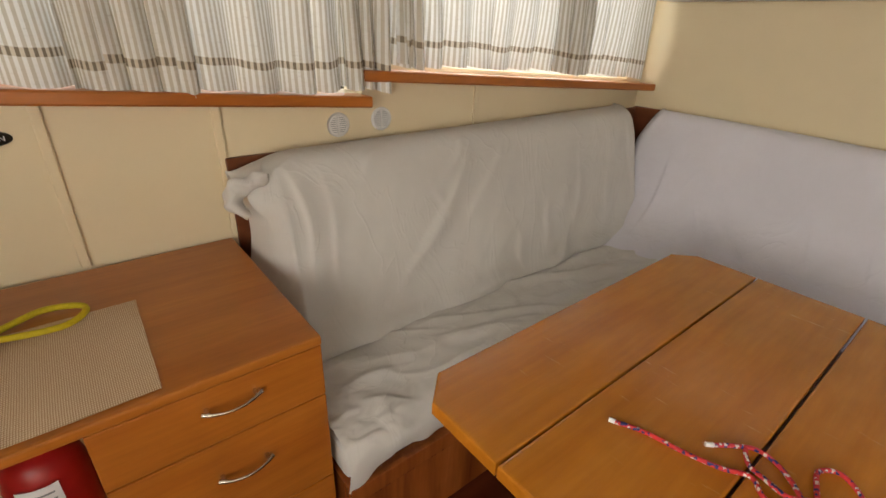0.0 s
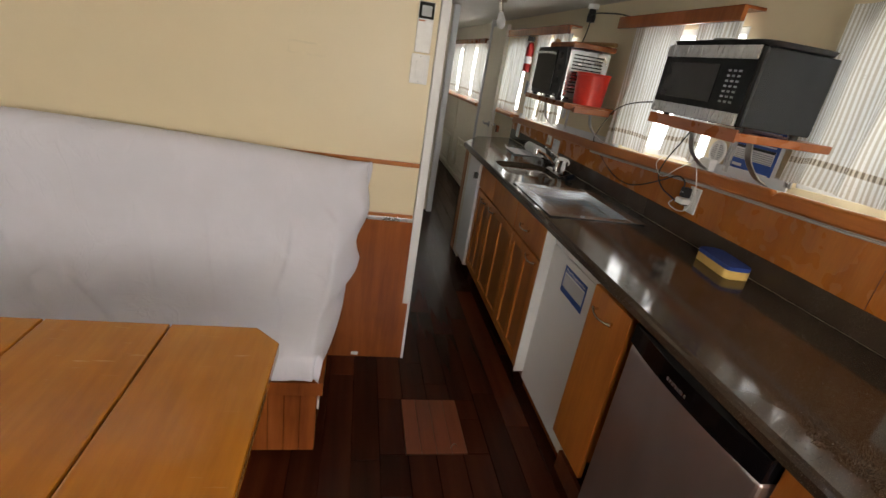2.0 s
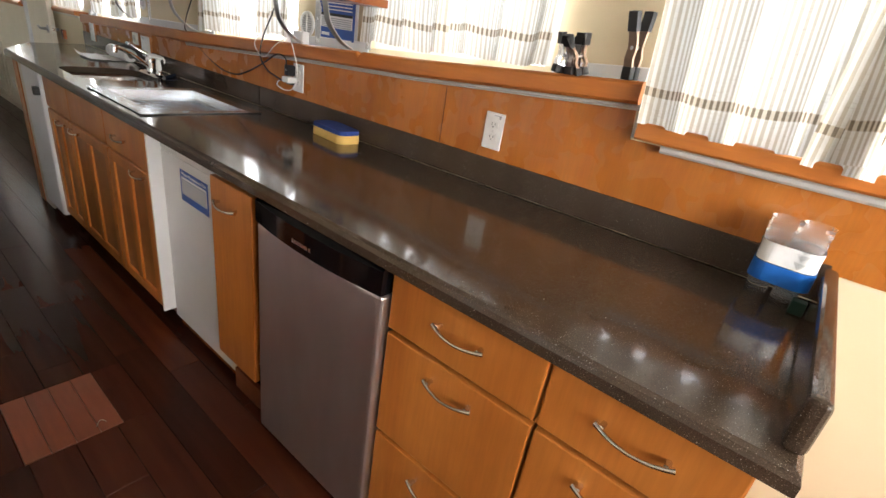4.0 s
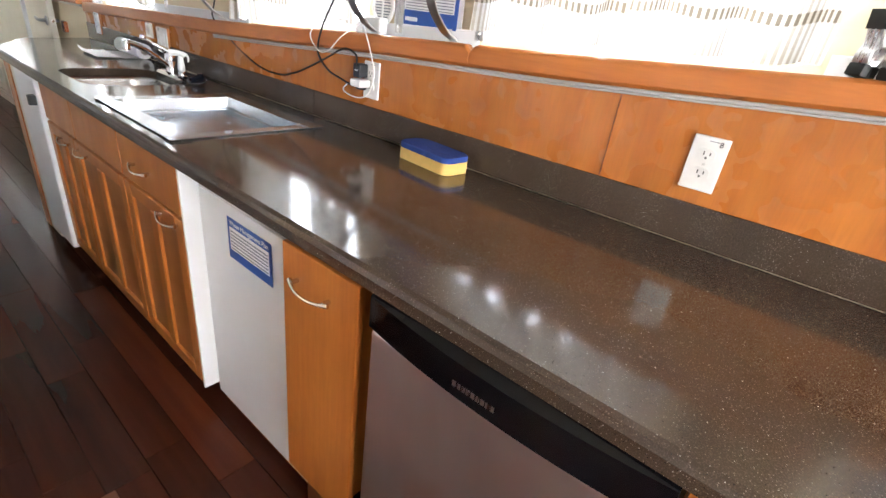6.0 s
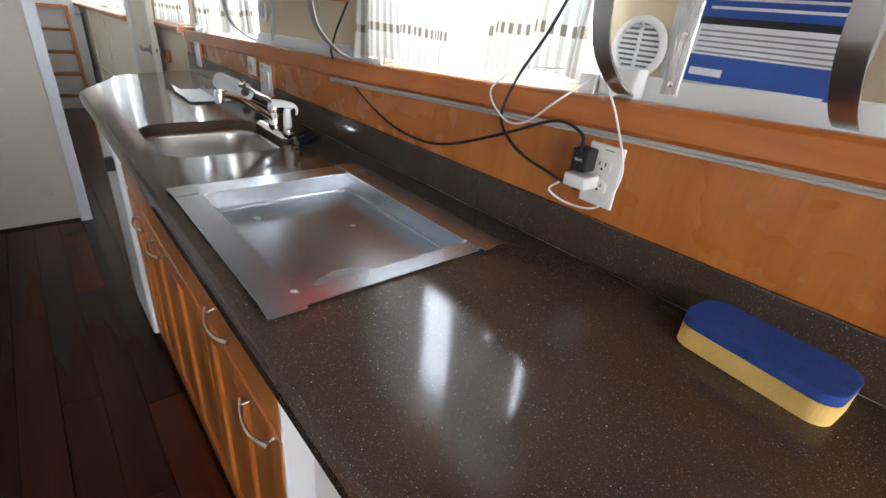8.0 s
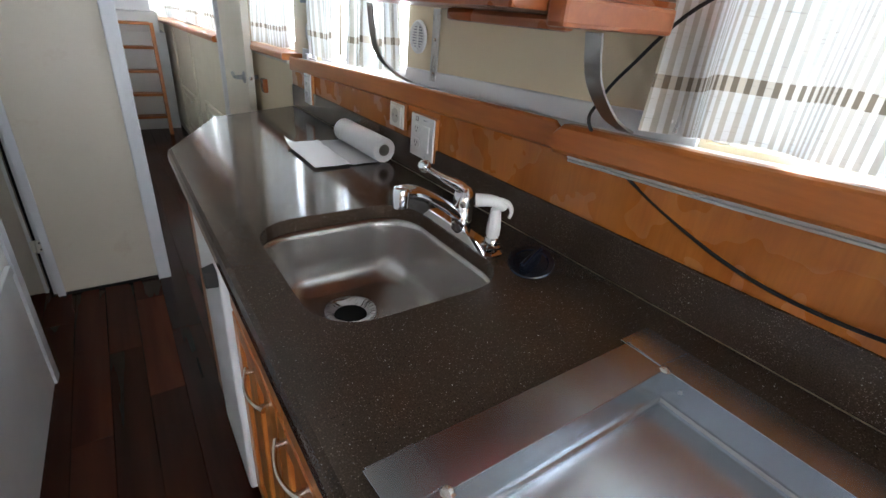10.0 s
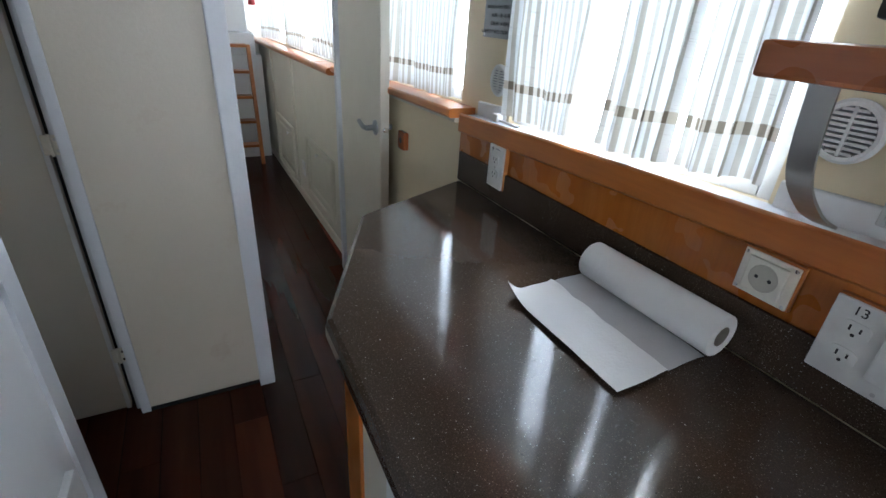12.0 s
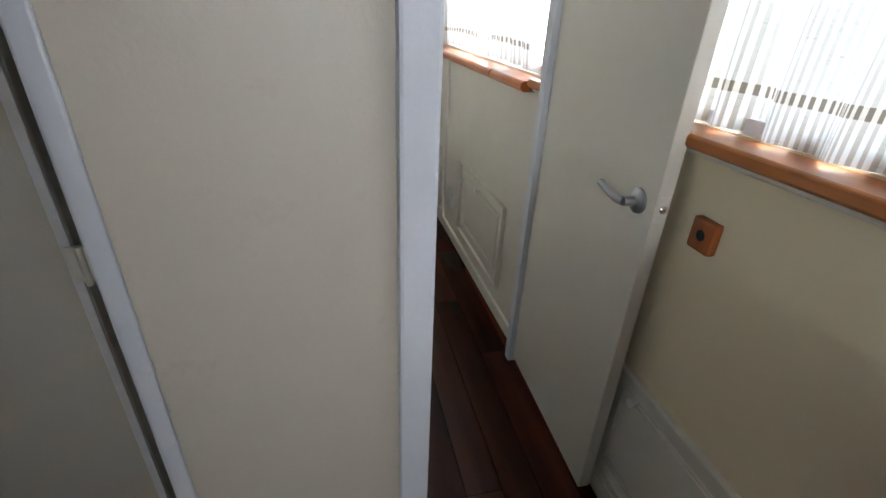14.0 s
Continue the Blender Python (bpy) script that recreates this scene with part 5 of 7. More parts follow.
def rope_mat():
    m, nt, bs = base_mat("red flecked rope")
    vo = nt.nodes.new("ShaderNodeTexVoronoi")
    vo.inputs["Scale"].default_value = 190
    nt.links.new(coords(nt), vo.inputs["Vector"])
    sep = nt.nodes.new("ShaderNodeSeparateColor")
    nt.links.new(vo.outputs["Color"], sep.inputs["Color"])
    col = ramp(nt, sep.outputs["Red"], [(0.0, (0.02, 0.02, 0.12)), (0.16, (0.60, 0.03, 0.03)), (0.86, (0.70, 0.62, 0.55))])
    for e in nt.nodes:
        if e.type == "VALTORGB":
            e.color_ramp.interpolation = "CONSTANT"
    nt.links.new(col, bs.inputs["Base Color"])
    bs.inputs["Roughness"].default_value = 0.75
    bump(nt, bs, vo.outputs["Distance"], 0.8, 0.002)
    return m


ROPE = rope_mat()
rp = thing("red_rope", "loosely coiled red rope with dark and white flecks on the table", "rope")
bm = B()
z = 0.7598
pts = [(-1.492, -1.585, z), (-1.44, -1.56, z), (-1.37, -1.545, z), (-1.31, -1.525, z), (-1.268, -1.50, z), (-1.24, -1.525, z), (-1.20, -1.545, z + 0.002), (-1.155, -1.535, z + 0.004), (-1.125, -1.47, z), (-1.125, -1.40, z), (-1.165, -1.36, z),
       (-1.195, -1.385, z), (-1.185, -1.44, z + 0.004), (-1.165, -1.50, z + 0.008), (-1.14, -1.56, z), (-1.10, -1.62, z)]
tube(bm, pts, 0.0044, 10)
part("strand", bm, ROPE, rp, "", 60)
bm = B()
pts = [(-1.342, -1.482, z), (-1.315, -1.45, z), (-1.285, -1.425, z), (-1.25, -1.43, z), (-1.215, -1.46, z + 0.004), (-1.19, -1.50, z + 0.010), (-1.18, -1.555, z + 0.010), (-1.165, -1.60, z), (-1.13, -1.68, z)]
tube(bm, pts, 0.0044, 10)
tube(bm, [(-1.30, -1.44, z), (-1.28, -1.475, z), (-1.245, -1.495, z + 0.008), (-1.21, -1.505, z + 0.012), (-1.18, -1.47, z + 0.006)], 0.0044, 10)
part("strand", bm, ROPE, rp, "", 60)
for p, q in (((-1.502, -1.588, z), (-1.490, -1.584, z)), ((-1.352, -1.492, z), (-1.341, -1.481, z))):
    bm = B()
    rod(bm, p, q, 0.0048)
    part("whipping", bm, WPLASTIC, rp, "white taped end", 40)

# drawer chest beside the settee
DC = thing("drawer_chest", "varnished wooden desk-height chest with bar-handled drawers and a knee hole", "chest of drawers")
bm = B()
box(bm, -2.685, -2.022, -3.3, -1.965, 0.795, 0.82, 0.006)
part("top", bm, WOOD_P, DC)
bm = B()
box(bm, -2.66, -2.045, -1.983, -1.968, 0.0, 0.794)
box(bm, -2.66, -2.045, -2.42, -2.405, 0.0, 0.794)
box(bm, -2.66, -2.6, -2.405, -1.983, 0.0, 0.79)
part("side_panel", bm, WOOD_Z, DC)


def front_port(z0, z1, h):
    bm = B()
    box(bm, -2.045, -2.026, -2.42, -1.966, z0, z1, 0.004)
    d = part("drawer", bm, WOOD_P, DC)
    b2 = B()
    pts = []
    for k in range(9):
        t = -1 + k / 4
        pts.append((-2.026 + 0.012 + 0.018 * (1 - t * t), -2.175 + 0.06 * t, h - 0.004 * (1 - t * t)))
    tube(b2, pts, lambda u: 0.0034 + 0.0024 * abs(2 * u - 1) ** 3, 10, 1.0, 3)
    for t in (-0.82, 0.82):
        rod(b2, (-2.026, -2.175 + 0.06 * t, h), (-2.008, -2.175 + 0.06 * t, h), 0.005)
    part("handle", b2, NICKEL, d, "satin metal bar handle", 40)


front_port(0.646, 0.792, 0.745)
front_port(0.362, 0.642, 0.548)
front_port(0.06, 0.358, 0.27)


def mat_weave():
    m, nt, bs = base_mat("beige open-weave liner")
    v = coords(nt, (1, 1, 1))
    wv = []
    for d in ("X", "Y"):
        w = nt.nodes.new("ShaderNodeTexWave")
        w.bands_direction = d
        w.inputs["Scale"].default_value = 55 if d == "X" else 80
        w.inputs["Distortion"].default_value = 0.5
        nt.links.new(v, w.inputs["Vector"])
        wv.append(w.outputs["Fac"])
    f = mix(nt, 1.0, wv[0], wv[1], "MULTIPLY")
    col = ramp(nt, f, [(0.0, (0.40, 0.24, 0.14)), (0.18, (0.66, 0.50, 0.34)), (1.0, (0.76, 0.62, 0.45))])
    nt.links.new(col, bs.inputs["Base Color"])
    bs.inputs["Roughness"].default_value = 0.85
    bump(nt, bs, f, 0.4, 0.002)
    return m


bm = B()
sheet(bm, lambda u, v: Vector((-2.43 + 0.385 * u + 0.004 * math.sin(5 * v), -2.275 - 0.7 * v - 0.01 * u, 0.8225 + 0.0035 * max(0, soft_noise(u * 4, v * 6, 1)) + 0.002 * abs(math.sin(9 * v + 4 * u)) * ridge(u - 0.3, 0.3))), 40, 50)
tagged(part("shelf_liner", bm, mat_weave()), "beige open-weave non-slip liner lying on the chest", "liner")
yr = thing("yellow_rope", "bright yellow braided rope loop lying on the chest", "rope")
bm = B()
tube(bm, [(-2.40, -2.66, 0.832), (-2.432, -2.545, 0.832), (-2.478, -2.46, 0.833), (-2.455, -2.39, 0.836), (-2.415, -2.375, 0.836), (-2.375, -2.42, 0.834), (-2.385, -2.52, 0.836), (-2.42, -2.62, 0.842), (-2.36, -2.72, 0.84)], 0.0075, 10)
part("strand", bm, YELLOW, yr, "", 60)
bm = B()
tube(bm, [(-2.33, -2.70, 0.832), (-2.305, -2.60, 0.832), (-2.315, -2.545, 0.833), (-2.345, -2.545, 0.834), (-2.37, -2.60, 0.832), (-2.38, -2.72, 0.832)], 0.0075, 10)
part("strand", bm, YELLOW, yr, "", 60)

# fire extinguisher in the knee hole
fe = thing("fire_extinguisher", "red fire extinguisher with a white label standing in the knee hole", "fire extinguisher")
ex, ey = -2.23, -2.52
bm = B()
lathe(bm, [(0, 0.0), (0.07, 0.0), (0.075, 0.01), (0.075, 0.585), (0.066, 0.63), (0.045, 0.655), (0.022, 0.665), (0.022, 0.70), (0, 0.70)], (ex, ey, 0), None, 36)
part("cylinder", bm, EXTRED, fe, "", 40)
bm = B()
sheet(bm, lambda u, v: Vector((ex + 0.0762 * math.cos(radians(-38 + 56 * u)), ey + 0.0762 * math.sin(radians(-38 + 56 * u)), 0.50 + 0.11 * v)), 12, 4)
lab = part("label", bm, WHITEINK, fe, "white paper label")
bm = B()
for k in range(5):
    sheet(bm, lambda u, v: Vector((ex + 0.0768 * math.cos(radians(-30 + 40 * u)), ey + 0.0768 * math.sin(radians(-30 + 40 * u)), 0.515 + 0.018 * k + 0.005 * v)), 8, 1)
tagged(part("print", bm, GREYINK, lab, "grey printed lines"), kind="stuff")
bm = B()
box(bm, ex - 0.03, ex + 0.05, ey - 0.012, ey + 0.012, 0.70, 0.735, 0.005)
box(bm, ex - 0.05, ex + 0.08, ey - 0.008, ey + 0.008, 0.74, 0.752, 0.003)
part("valve", bm, BLACK, fe, "black valve and lever")

# round vents
def vent(at, nrm, r, label):
    th = thing("round_vent", label, "vent", (0, 0, 0), "round hull vents")
    n = Vector(nrm)
    bm = B()
    lathe(bm, [(r, 0.0), (r, 0.004), (r * 0.9, 0.008), (r * 0.78, 0.008), (r * 0.76, 0.002)], at, n, 36)
    part("ring", bm, WPLASTIC, th, "", 40)
    bm = B()
    lathe(bm, [(r * 0.77, 0.0015), (0, 0.0015)], at, n, 24)
    part("backing", bm, GREYINK, th, "grey mesh behind the slats")
    side = Vector((0, 1, 0))
    for k in range(9):
        z = (k - 4) * r * 0.165
        h = math.sqrt(max(0.0, (r * 0.76) ** 2 - z * z))
        bm = B()
        c = Vector(at) + n * 0.004
        box(bm, c.x - 0.003, c.x + 0.003, c.y - h, c.y + h, c.z + z - r * 0.045, c.z + z + r * 0.045)
        part("slat", bm, WPLASTIC, th)
    bm = B()
    c = Vector(at) + n * 0.0055
    box(bm, c.x - 0.0022, c.x + 0.0022, c.y - r * 0.05, c.y + r * 0.05, c.z - r * 0.76, c.z + r * 0.76)
    part("bar", bm, WPLASTIC, th)
    return th


vent((lx(-1.557) + 0.001, -1.557, 1.143), (1, 0, 0), 0.042, "white round plastic louvre vent on the cream hull side")
vent((lx(-1.39) + 0.001, -1.385, 1.150), (1, 0, 0), 0.042, "white round plastic louvre vent on the cream hull side")
bg = thing("oval_badge", "small black oval instrument panel with white letters", "panel")
bm = B()
lathe(bm, [(0.036, 0), (0.036, 0.004), (0.033, 0.008), (0, 0.008)], (0, 0, 0), None, 32)
bm.transform(Matrix.Translation((lx(-2.45), -2.45, 1.19)) @ Euler((0, radians(90), 0)).to_matrix().to_4x4() @ Matrix.Diagonal((0.5, 1.1, 1, 1)))
part("plate", bm, BLACKGLOSS, bg, "", 30)
words("lettering", "S  N", 0.018, pose(lx(-2.45) + 0.009, -2.44, 1.19, 90, 0, 90), WHITEINK, bg)

# over the short settee
wc = thing("wall_cabinet", "white painted overhead cabinet hung on the bulkhead", "cabinet")
bm = B()
box(bm, -2.56, -1.448, 0.045, BULK - 0.002, 1.618, CEIL_Z - 0.002, 0.004)
part("body", bm, WHITE, wc)
for a, b in ((-2.54, -2.005), (-1.995, -1.48)):
    bm = B()
    box(bm, a, b, 0.06, 0.27, 1.608, 1.617, 0.003)
    part("bottom_panel", bm, WHITE, wc)
    bm = B()
    lathe(bm, [(0.006, 0), (0.005, 0.003), (0, 0.0035)], (a + 0.03, 0.08, 1.608), (0, 0, -1), 10)
    part("screw", bm, STEEL, wc)
    bm = B()
    box(bm, a, b, 0.028, 0.043, 1.635, CEIL_Z - 0.02, 0.004)
    part("door", bm, WHITE, wc)
SCAR = paint("bare patch of old glue", (0.79, 0.685, 0.48), 0.14, 0.7, 22, 160, 0.9)
bm = B()
ring = []
for k in range(28):
    a = 2 * math.pi * k / 28
    r = 1 + 0.28 * noise.noise(Vector((2 * math.cos(a), 2 * math.sin(a), 5)))
    ring.append((-1.062 + 0.095 * r * max(-0.82, min(0.82, math.cos(a))), 1.45 + 0.030 * r * max(-0.8, min(0.8, math.sin(a)))))
rim = [(bm.verts.new((x, BULK - 0.0006, z)), bm.verts.new((-1.062 + (x + 1.062) * 0.9, BULK - 0.0008, 1.45 + (z - 1.45) * 0.72))) for x, z in ring]
for k in range(28):
    a, b = rim[k], rim[(k + 1) % 28]
    bm.faces.new([a[0], b[0], b[1], a[1]])
tagged(part("glue_patch", bm, SCAR), "worn outline of old glue on the cream bulkhead", "stain")
gp = thing("gauge_panel", "slim white control panel with a small black display", "control panel")
bm = B()
box(bm, -0.646, -0.582, BULK - 0.012, BULK - 0.001, 1.502, 1.689, 0.003)
part("case", bm, WPLASTIC, gp)
bm = B()
box(bm, -0.644, -0.584, BULK - 0.016, BULK - 0.0125, 1.627, 1.687, 0.002)
d = part("display", bm, BLACKGLOSS, gp, "black square display")
bm = B()
box(bm, -0.634, -0.594, BULK - 0.018, BULK - 0.0165, 1.636, 1.674, 0.001)
part("screen", bm, plain("grey screen", (0.35, 0.38, 0.38), 0.2), d, "grey screen")
bm = B()
box(bm, -0.642, -0.616, BULK - 0.0135, BULK - 0.0125, 1.617, 1.622)
part("strip", bm, plain("orange ink", (0.5, 0.12, 0.03), 0.5), gp, "orange printed strip")
sw = thing("light_switch", "white rocker light switch on the cream bulkhead", "switch")
bm = B()
box(bm, -0.653, -0.578, BULK - 0.007, BULK - 0.001, 1.380, 1.496, 0.003)
part("plate", bm, WPLASTIC, sw)
bm = B()
box(bm, -0.632, -0.599, BULK - 0.011, BULK - 0.0072, 1.405, 1.471, 0.002)
part("rocker", bm, WPLASTIC, sw)
for z in (1.389, 1.487):
    bm = B()
    lathe(bm, [(0.003, 0), (0.0025, 0.0015), (0, 0.002)], (-0.6155, BULK - 0.007, z), (0, -1, 0), 8)
    part("screw", bm, STEEL, sw)
bm = B()
box(bm, -0.79, -0.755, BULK - 0.004, BULK, 0.012, 0.03, 0.001)
tagged(part("latch_plate", bm, WPLASTIC), "small white catch on the lower panel", "latch")

# ---------------------------------------------------------------- galley wall: sockets and leads
def on_wall(bm, y, z, d=0.0):
    """Moves a thing drawn flat (u along -y, v up, w into the room) onto the galley panel."""
    bm.transform(Matrix(((0, 0, -1, wx(y) - 0.005 - d), (-1, 0, 0, y), (0, 1, 0, z), (0, 0, 0, 1))))
    return bm


def wall_m(y, z, d):
    return Matrix(((0, 0, -1, wx(y) - 0.005 - d), (-1, 0, 0, y), (0, 1, 0, z), (0, 0, 0, 1)))


def us_face(th, y, z, cu, cv, d):
    """One three-pin receptacle of a plate."""
    bm = B()
    rr = [(cu + 0.0165 * max(-0.85, min(0.85, math.cos(a))) / 0.85, cv + 0.0135 * max(-0.9, min(0.9, math.sin(a)))) for a in [2 * math.pi * k / 28 for k in range(28)]]
    prism(bm, rr, d, d + 0.003)
    fc = part("receptacle", on_wall(bm, y, z), WPLASTIC, th)
    for du, h in ((-0.006, 0.008), (0.006, 0.0065)):
        bm = box(B(), cu + du - 0.0012, cu + du + 0.0012, cv - h / 2 + 0.003, cv + h / 2 + 0.003, d + 0.003, d + 0.0034)
        part("slot", on_wall(bm, y, z), DARKINK, fc)
    bm = lathe(B(), [(0.0025, d + 0.0034), (0, d + 0.0034)], (cu, cv - 0.006, 0), None, 10)
    part("slot", on_wall(bm, y, z), DARKINK, fc)


def outlet(y, z, mark, label, block=0.0):
    th = thing("wall_outlet", label, "outlet", (0, 0, 0), "galley outlets")
    d = block
    if block:
        part("backing_block", on_wall(box(B(), -0.036, 0.036, -0.058, 0.058, 0, block - 0.0005, 0.002), y, z), WOOD_Z, th, "varnished wooden backing block")
    part("plate", on_wall(box(B(), -0.035, 0.035, -0.057, 0.057, d, d + 0.006, 0.0025), y, z), WPLASTIC, th)
    for cv in (0.0195, -0.0195):
        us_face(th, y, z, 0, cv, d + 0.006)
    part("screw", on_wall(lathe(B(), [(0.003, d + 0.0075), (0, d + 0.008)], n=10), y, z), STEEL, th)
    if mark:
        words("mark", mark, 0.016, wall_m(y, z, d + 0.0064) @ Matrix.Translation((0.02 if mark == "8" else -0.018, 0.044, 0)), DARKINK, th, "handwritten number")
    part("print", on_wall(box(B(), -0.004, 0.016, 0.047, 0.049, d + 0.006, d + 0.0063), y, z), GREYINK, th)
    return th


outlet(-1.003, 1.087, "8", "white double outlet marked 8 on the wood panel")
outlet(0.008, 1.083, "", "white double outlet with two chargers plugged in")
outlet(2.335, 1.012, "9", "white double outlet marked 9 on a wooden block", 0.012)

gf = thing("outlet_with_switch", "square white plate marked 13 with an outlet and a rocker switch", "outlet")
gy, gz = 1.488, 1.022
part("backing_block", on_wall(box(B(), -0.058, 0.058, -0.058, 0.058, 0, 0.0115, 0.002), gy, gz), WOOD_Z, gf, "varnished wooden backing block")
part("plate", on_wall(box(B(), -0.057, 0.057, -0.057, 0.057, 0.012, 0.018, 0.0025), gy, gz), WPLASTIC, gf)
for cv in (0.0195, -0.0195):
    us_face(gf, gy, gz, -0.023, cv, 0.018)
part("rocker", on_wall(box(B(), 0.007, 0.04, -0.034, 0.034, 0.018, 0.0225, 0.002), gy, gz), WPLASTIC, gf)
words("mark", "13", 0.018, wall_m(gy, gz, 0.0184) @ Matrix.Translation((-0.026, 0.045, 0)), DARKINK, gf, "handwritten number")
part("print", on_wall(box(B(), 0.006, 0.028, 0.046, 0.048, 0.018, 0.0183), gy, gz), GREYINK, gf)
for cv in (-0.048, 0.048):
    part("screw", on_wall(lathe(B(), [(0.003, 0.019), (0, 0.0195)], (0.023, cv, 0), n=10), gy, gz), STEEL, gf)

eu = thing("round_pin_socket", "square cream round-pin socket on a wooden block", "outlet")
ey_, ez_ = 1.632, 1.052
part("backing_block", on_wall(box(B(), -0.042, 0.042, -0.036, 0.036, 0, 0.0095, 0.002), ey_, ez_), WOOD_Z, eu, "varnished wooden backing block")
part("plate", on_wall(box(B(), -0.040, 0.040, -0.034, 0.034, 0.010, 0.014, 0.002), ey_, ez_), IVORY, eu)
part("frame", on_wall(box(B(), -0.029, 0.029, -0.027, 0.027, 0.014, 0.019, 0.003), ey_, ez_), IVORY, eu)
# flat disc in darkened ivory: the well's shade is put into the colour
part("well", on_wall(lathe(B(), [(0.021, 0.0192), (0.02, 0.0196), (0.0185, 0.0194), (0, 0.0194)], n=28), ey_, ez_), plain("shaded ivory", (0.5, 0.47, 0.4), 0.5), eu, "round well, its shade painted as a darker ivory disc")
for cu in (-0.0095, 0.0095):
    part("pin_hole", on_wall(lathe(B(), [(0.003, 0.0198), (0, 0.0198)], (cu, 0, 0), n=10), ey_, ez_), DARKINK, eu)
for cu in (-0.035, 0.035):
    for cv in (-0.029, 0.029):
        part("screw", on_wall(lathe(B(), [(0.003, 0.015), (0, 0.0155)], (cu, cv, 0), n=10), ey_, ez_), STEEL, eu)

c1 = thing("black_charger", "small black charger plug with its lead in the outlet", "charger")
part("case", on_wall(box(B(), -0.022, 0.010, 0.008, 0.05, 0.0095, 0.045, 0.004), 0.03, 1.08), BLACK, c1)
words("lettering", "DUO", 0.007, wall_m(0.036, 1.11, 0.0455), WHITEINK, c1)
W = wx(0.1) - 0.02
part("lead", tube(B(), [(W - 0.03, 0.035, 1.125), (W - 0.03, 0.04, 1.155), (W - 0.03, 0.10, 1.165), (W - 0.02, 0.22, 1.115), (W - 0.015, 0.38, 1.05), (W - 0.005, 0.52, 1.02), (W, 0.68, 1.03), (W - 0.002, 0.86, 1.095), (W - 0.03, 0.95, 1.17), (W - 0.03, 0.94, 1.22), (W - 0.03, 0.90, 1.275), (W - 0.03, 0.80, 1.372), (W - 0.03, 0.62, 1.43), (W - 0.04, 0.3, 1.46), (W - 0.05, -0.03, 1.44)], 0.003, 8), RUBBER, c1, "black lead", 60)
c2 = thing("white_charger", "white charger plug with a looped white lead", "charger")
part("case", on_wall(box(B(), -0.024, 0.024, -0.02, 0.004, 0.0095, 0.055, 0.005), 0.03, 1.08), WPLASTIC, c2)
part("lead", tube(B(), [(W - 0.05, 0.052, 1.066), (W - 0.05, 0.07, 1.045), (W - 0.04, 0.03, 1.03), (W - 0.04, -0.03, 1.045), (W - 0.035, -0.055, 1.11), (W - 0.03, -0.02, 1.19), (W - 0.02, 0.02, 1.24), (W + 0.02, 0.06, 1.25)], 0.002, 8), WPLASTIC, c2, "white lead", 60)
part("lead", tube(B(), [(W + 0.01, 0.07, 1.245), (W - 0.04, 0.10, 1.20), (W - 0.045, 0.16, 1.15), (W - 0.04, 0.22, 1.145), (W - 0.035, 0.27, 1.19), (W - 0.02, 0.22, 1.235), (W + 0.02, 0.14, 1.25)], 0.002, 8), WPLASTIC, c2, "white lead", 60)
c3 = thing("black_power_lead", "black appliance lead hanging from the microwave to the outlet", "cable")
part("plug", on_wall(rod(B(), (0, 0, 0.0095), (0, 0, 0.04), 0.012, 0.008), 0.035, 1.06), BLACK, c3)
part("lead", tube(B(), [(W - 0.03, 0.045, 1.06), (W - 0.03, 0.10, 1.07), (W - 0.03, 0.18, 1.09), (W - 0.03, 0.235, 1.14), (W - 0.03, 0.21, 1.22), (W - 0.02, 0.16, 1.31), (W, 0.13, 1.40)], 0.003, 8), RUBBER, c3, "", 60)
ad = thing("white_adapter", "white wall adapter lying on the window ledge", "charger")
part("case", box(B(), wx(0.05) - 0.005, wx(0.05) + 0.03, -0.01, 0.06, cap_z(0.05) + 0.001, cap_z(0.05) + 0.05, 0.005), WPLASTIC, ad)
part("case", box(B(), wx(0.11) - 0.005, wx(0.11) + 0.03, 0.065, 0.10, cap_z(0.1) + 0.001, cap_z(0.1) + 0.035, 0.004), WPLASTIC, ad)

# ---------------------------------------------------------------- shelves and appliances
def bracket(y, ztop, front_x, parent):
    x0 = wx(y)
    zb = cap_z(y)
    bm = B()
    strip(bm, [(x0 + 0.0, y, zb + 0.004), (x0 - 0.05, y + 0.004, zb + 0.03), (x0 - 0.10, y + 0.008, zb + 0.085), (x0 - 0.118, y + 0.01, ztop - 0.002)], (0, 1, 0), 0.03, 0.004)
    part("curved_bracket", bm, BRACKET, parent, "bent flat steel bracket", 40)
    bm = B()
    box(bm, x0 + 0.042, x0 + 0.048, y - 0.065, y - 0.035, zb + 0.012, ztop - 0.002, 0.001, 1)
    up = part("wall_strap", bm, STEEL, parent, "straight steel wall strap")
    for z in (zb + 0.03, (zb + ztop) / 2 + 0.02):
        part("screw", lathe(B(), [(0.006, 0), (0.005, 0.002), (0, 0.003)], (x0 + 0.042, y - 0.05, z), (-1, 0, 0), 10), CHROME, up)


ms = thing("microwave_shelf", "red varnished wooden shelf on curved steel brackets", "shelf", (0, 0, 0), "galley shelves")
part("board", box(B(), 0.268, 0.62, -0.505, -0.045, 1.392, 1.418, 0.004), SHELFWOOD, ms)
part("edge_lip", box(B(), 0.262, 0.2675, -0.509, -0.041, 1.388, 1.426, 0.002), SHELFWOOD, ms)
bracket(0.005, 1.391, 0.27, ms)
bracket(-0.30, 1.391, 0.27, ms)

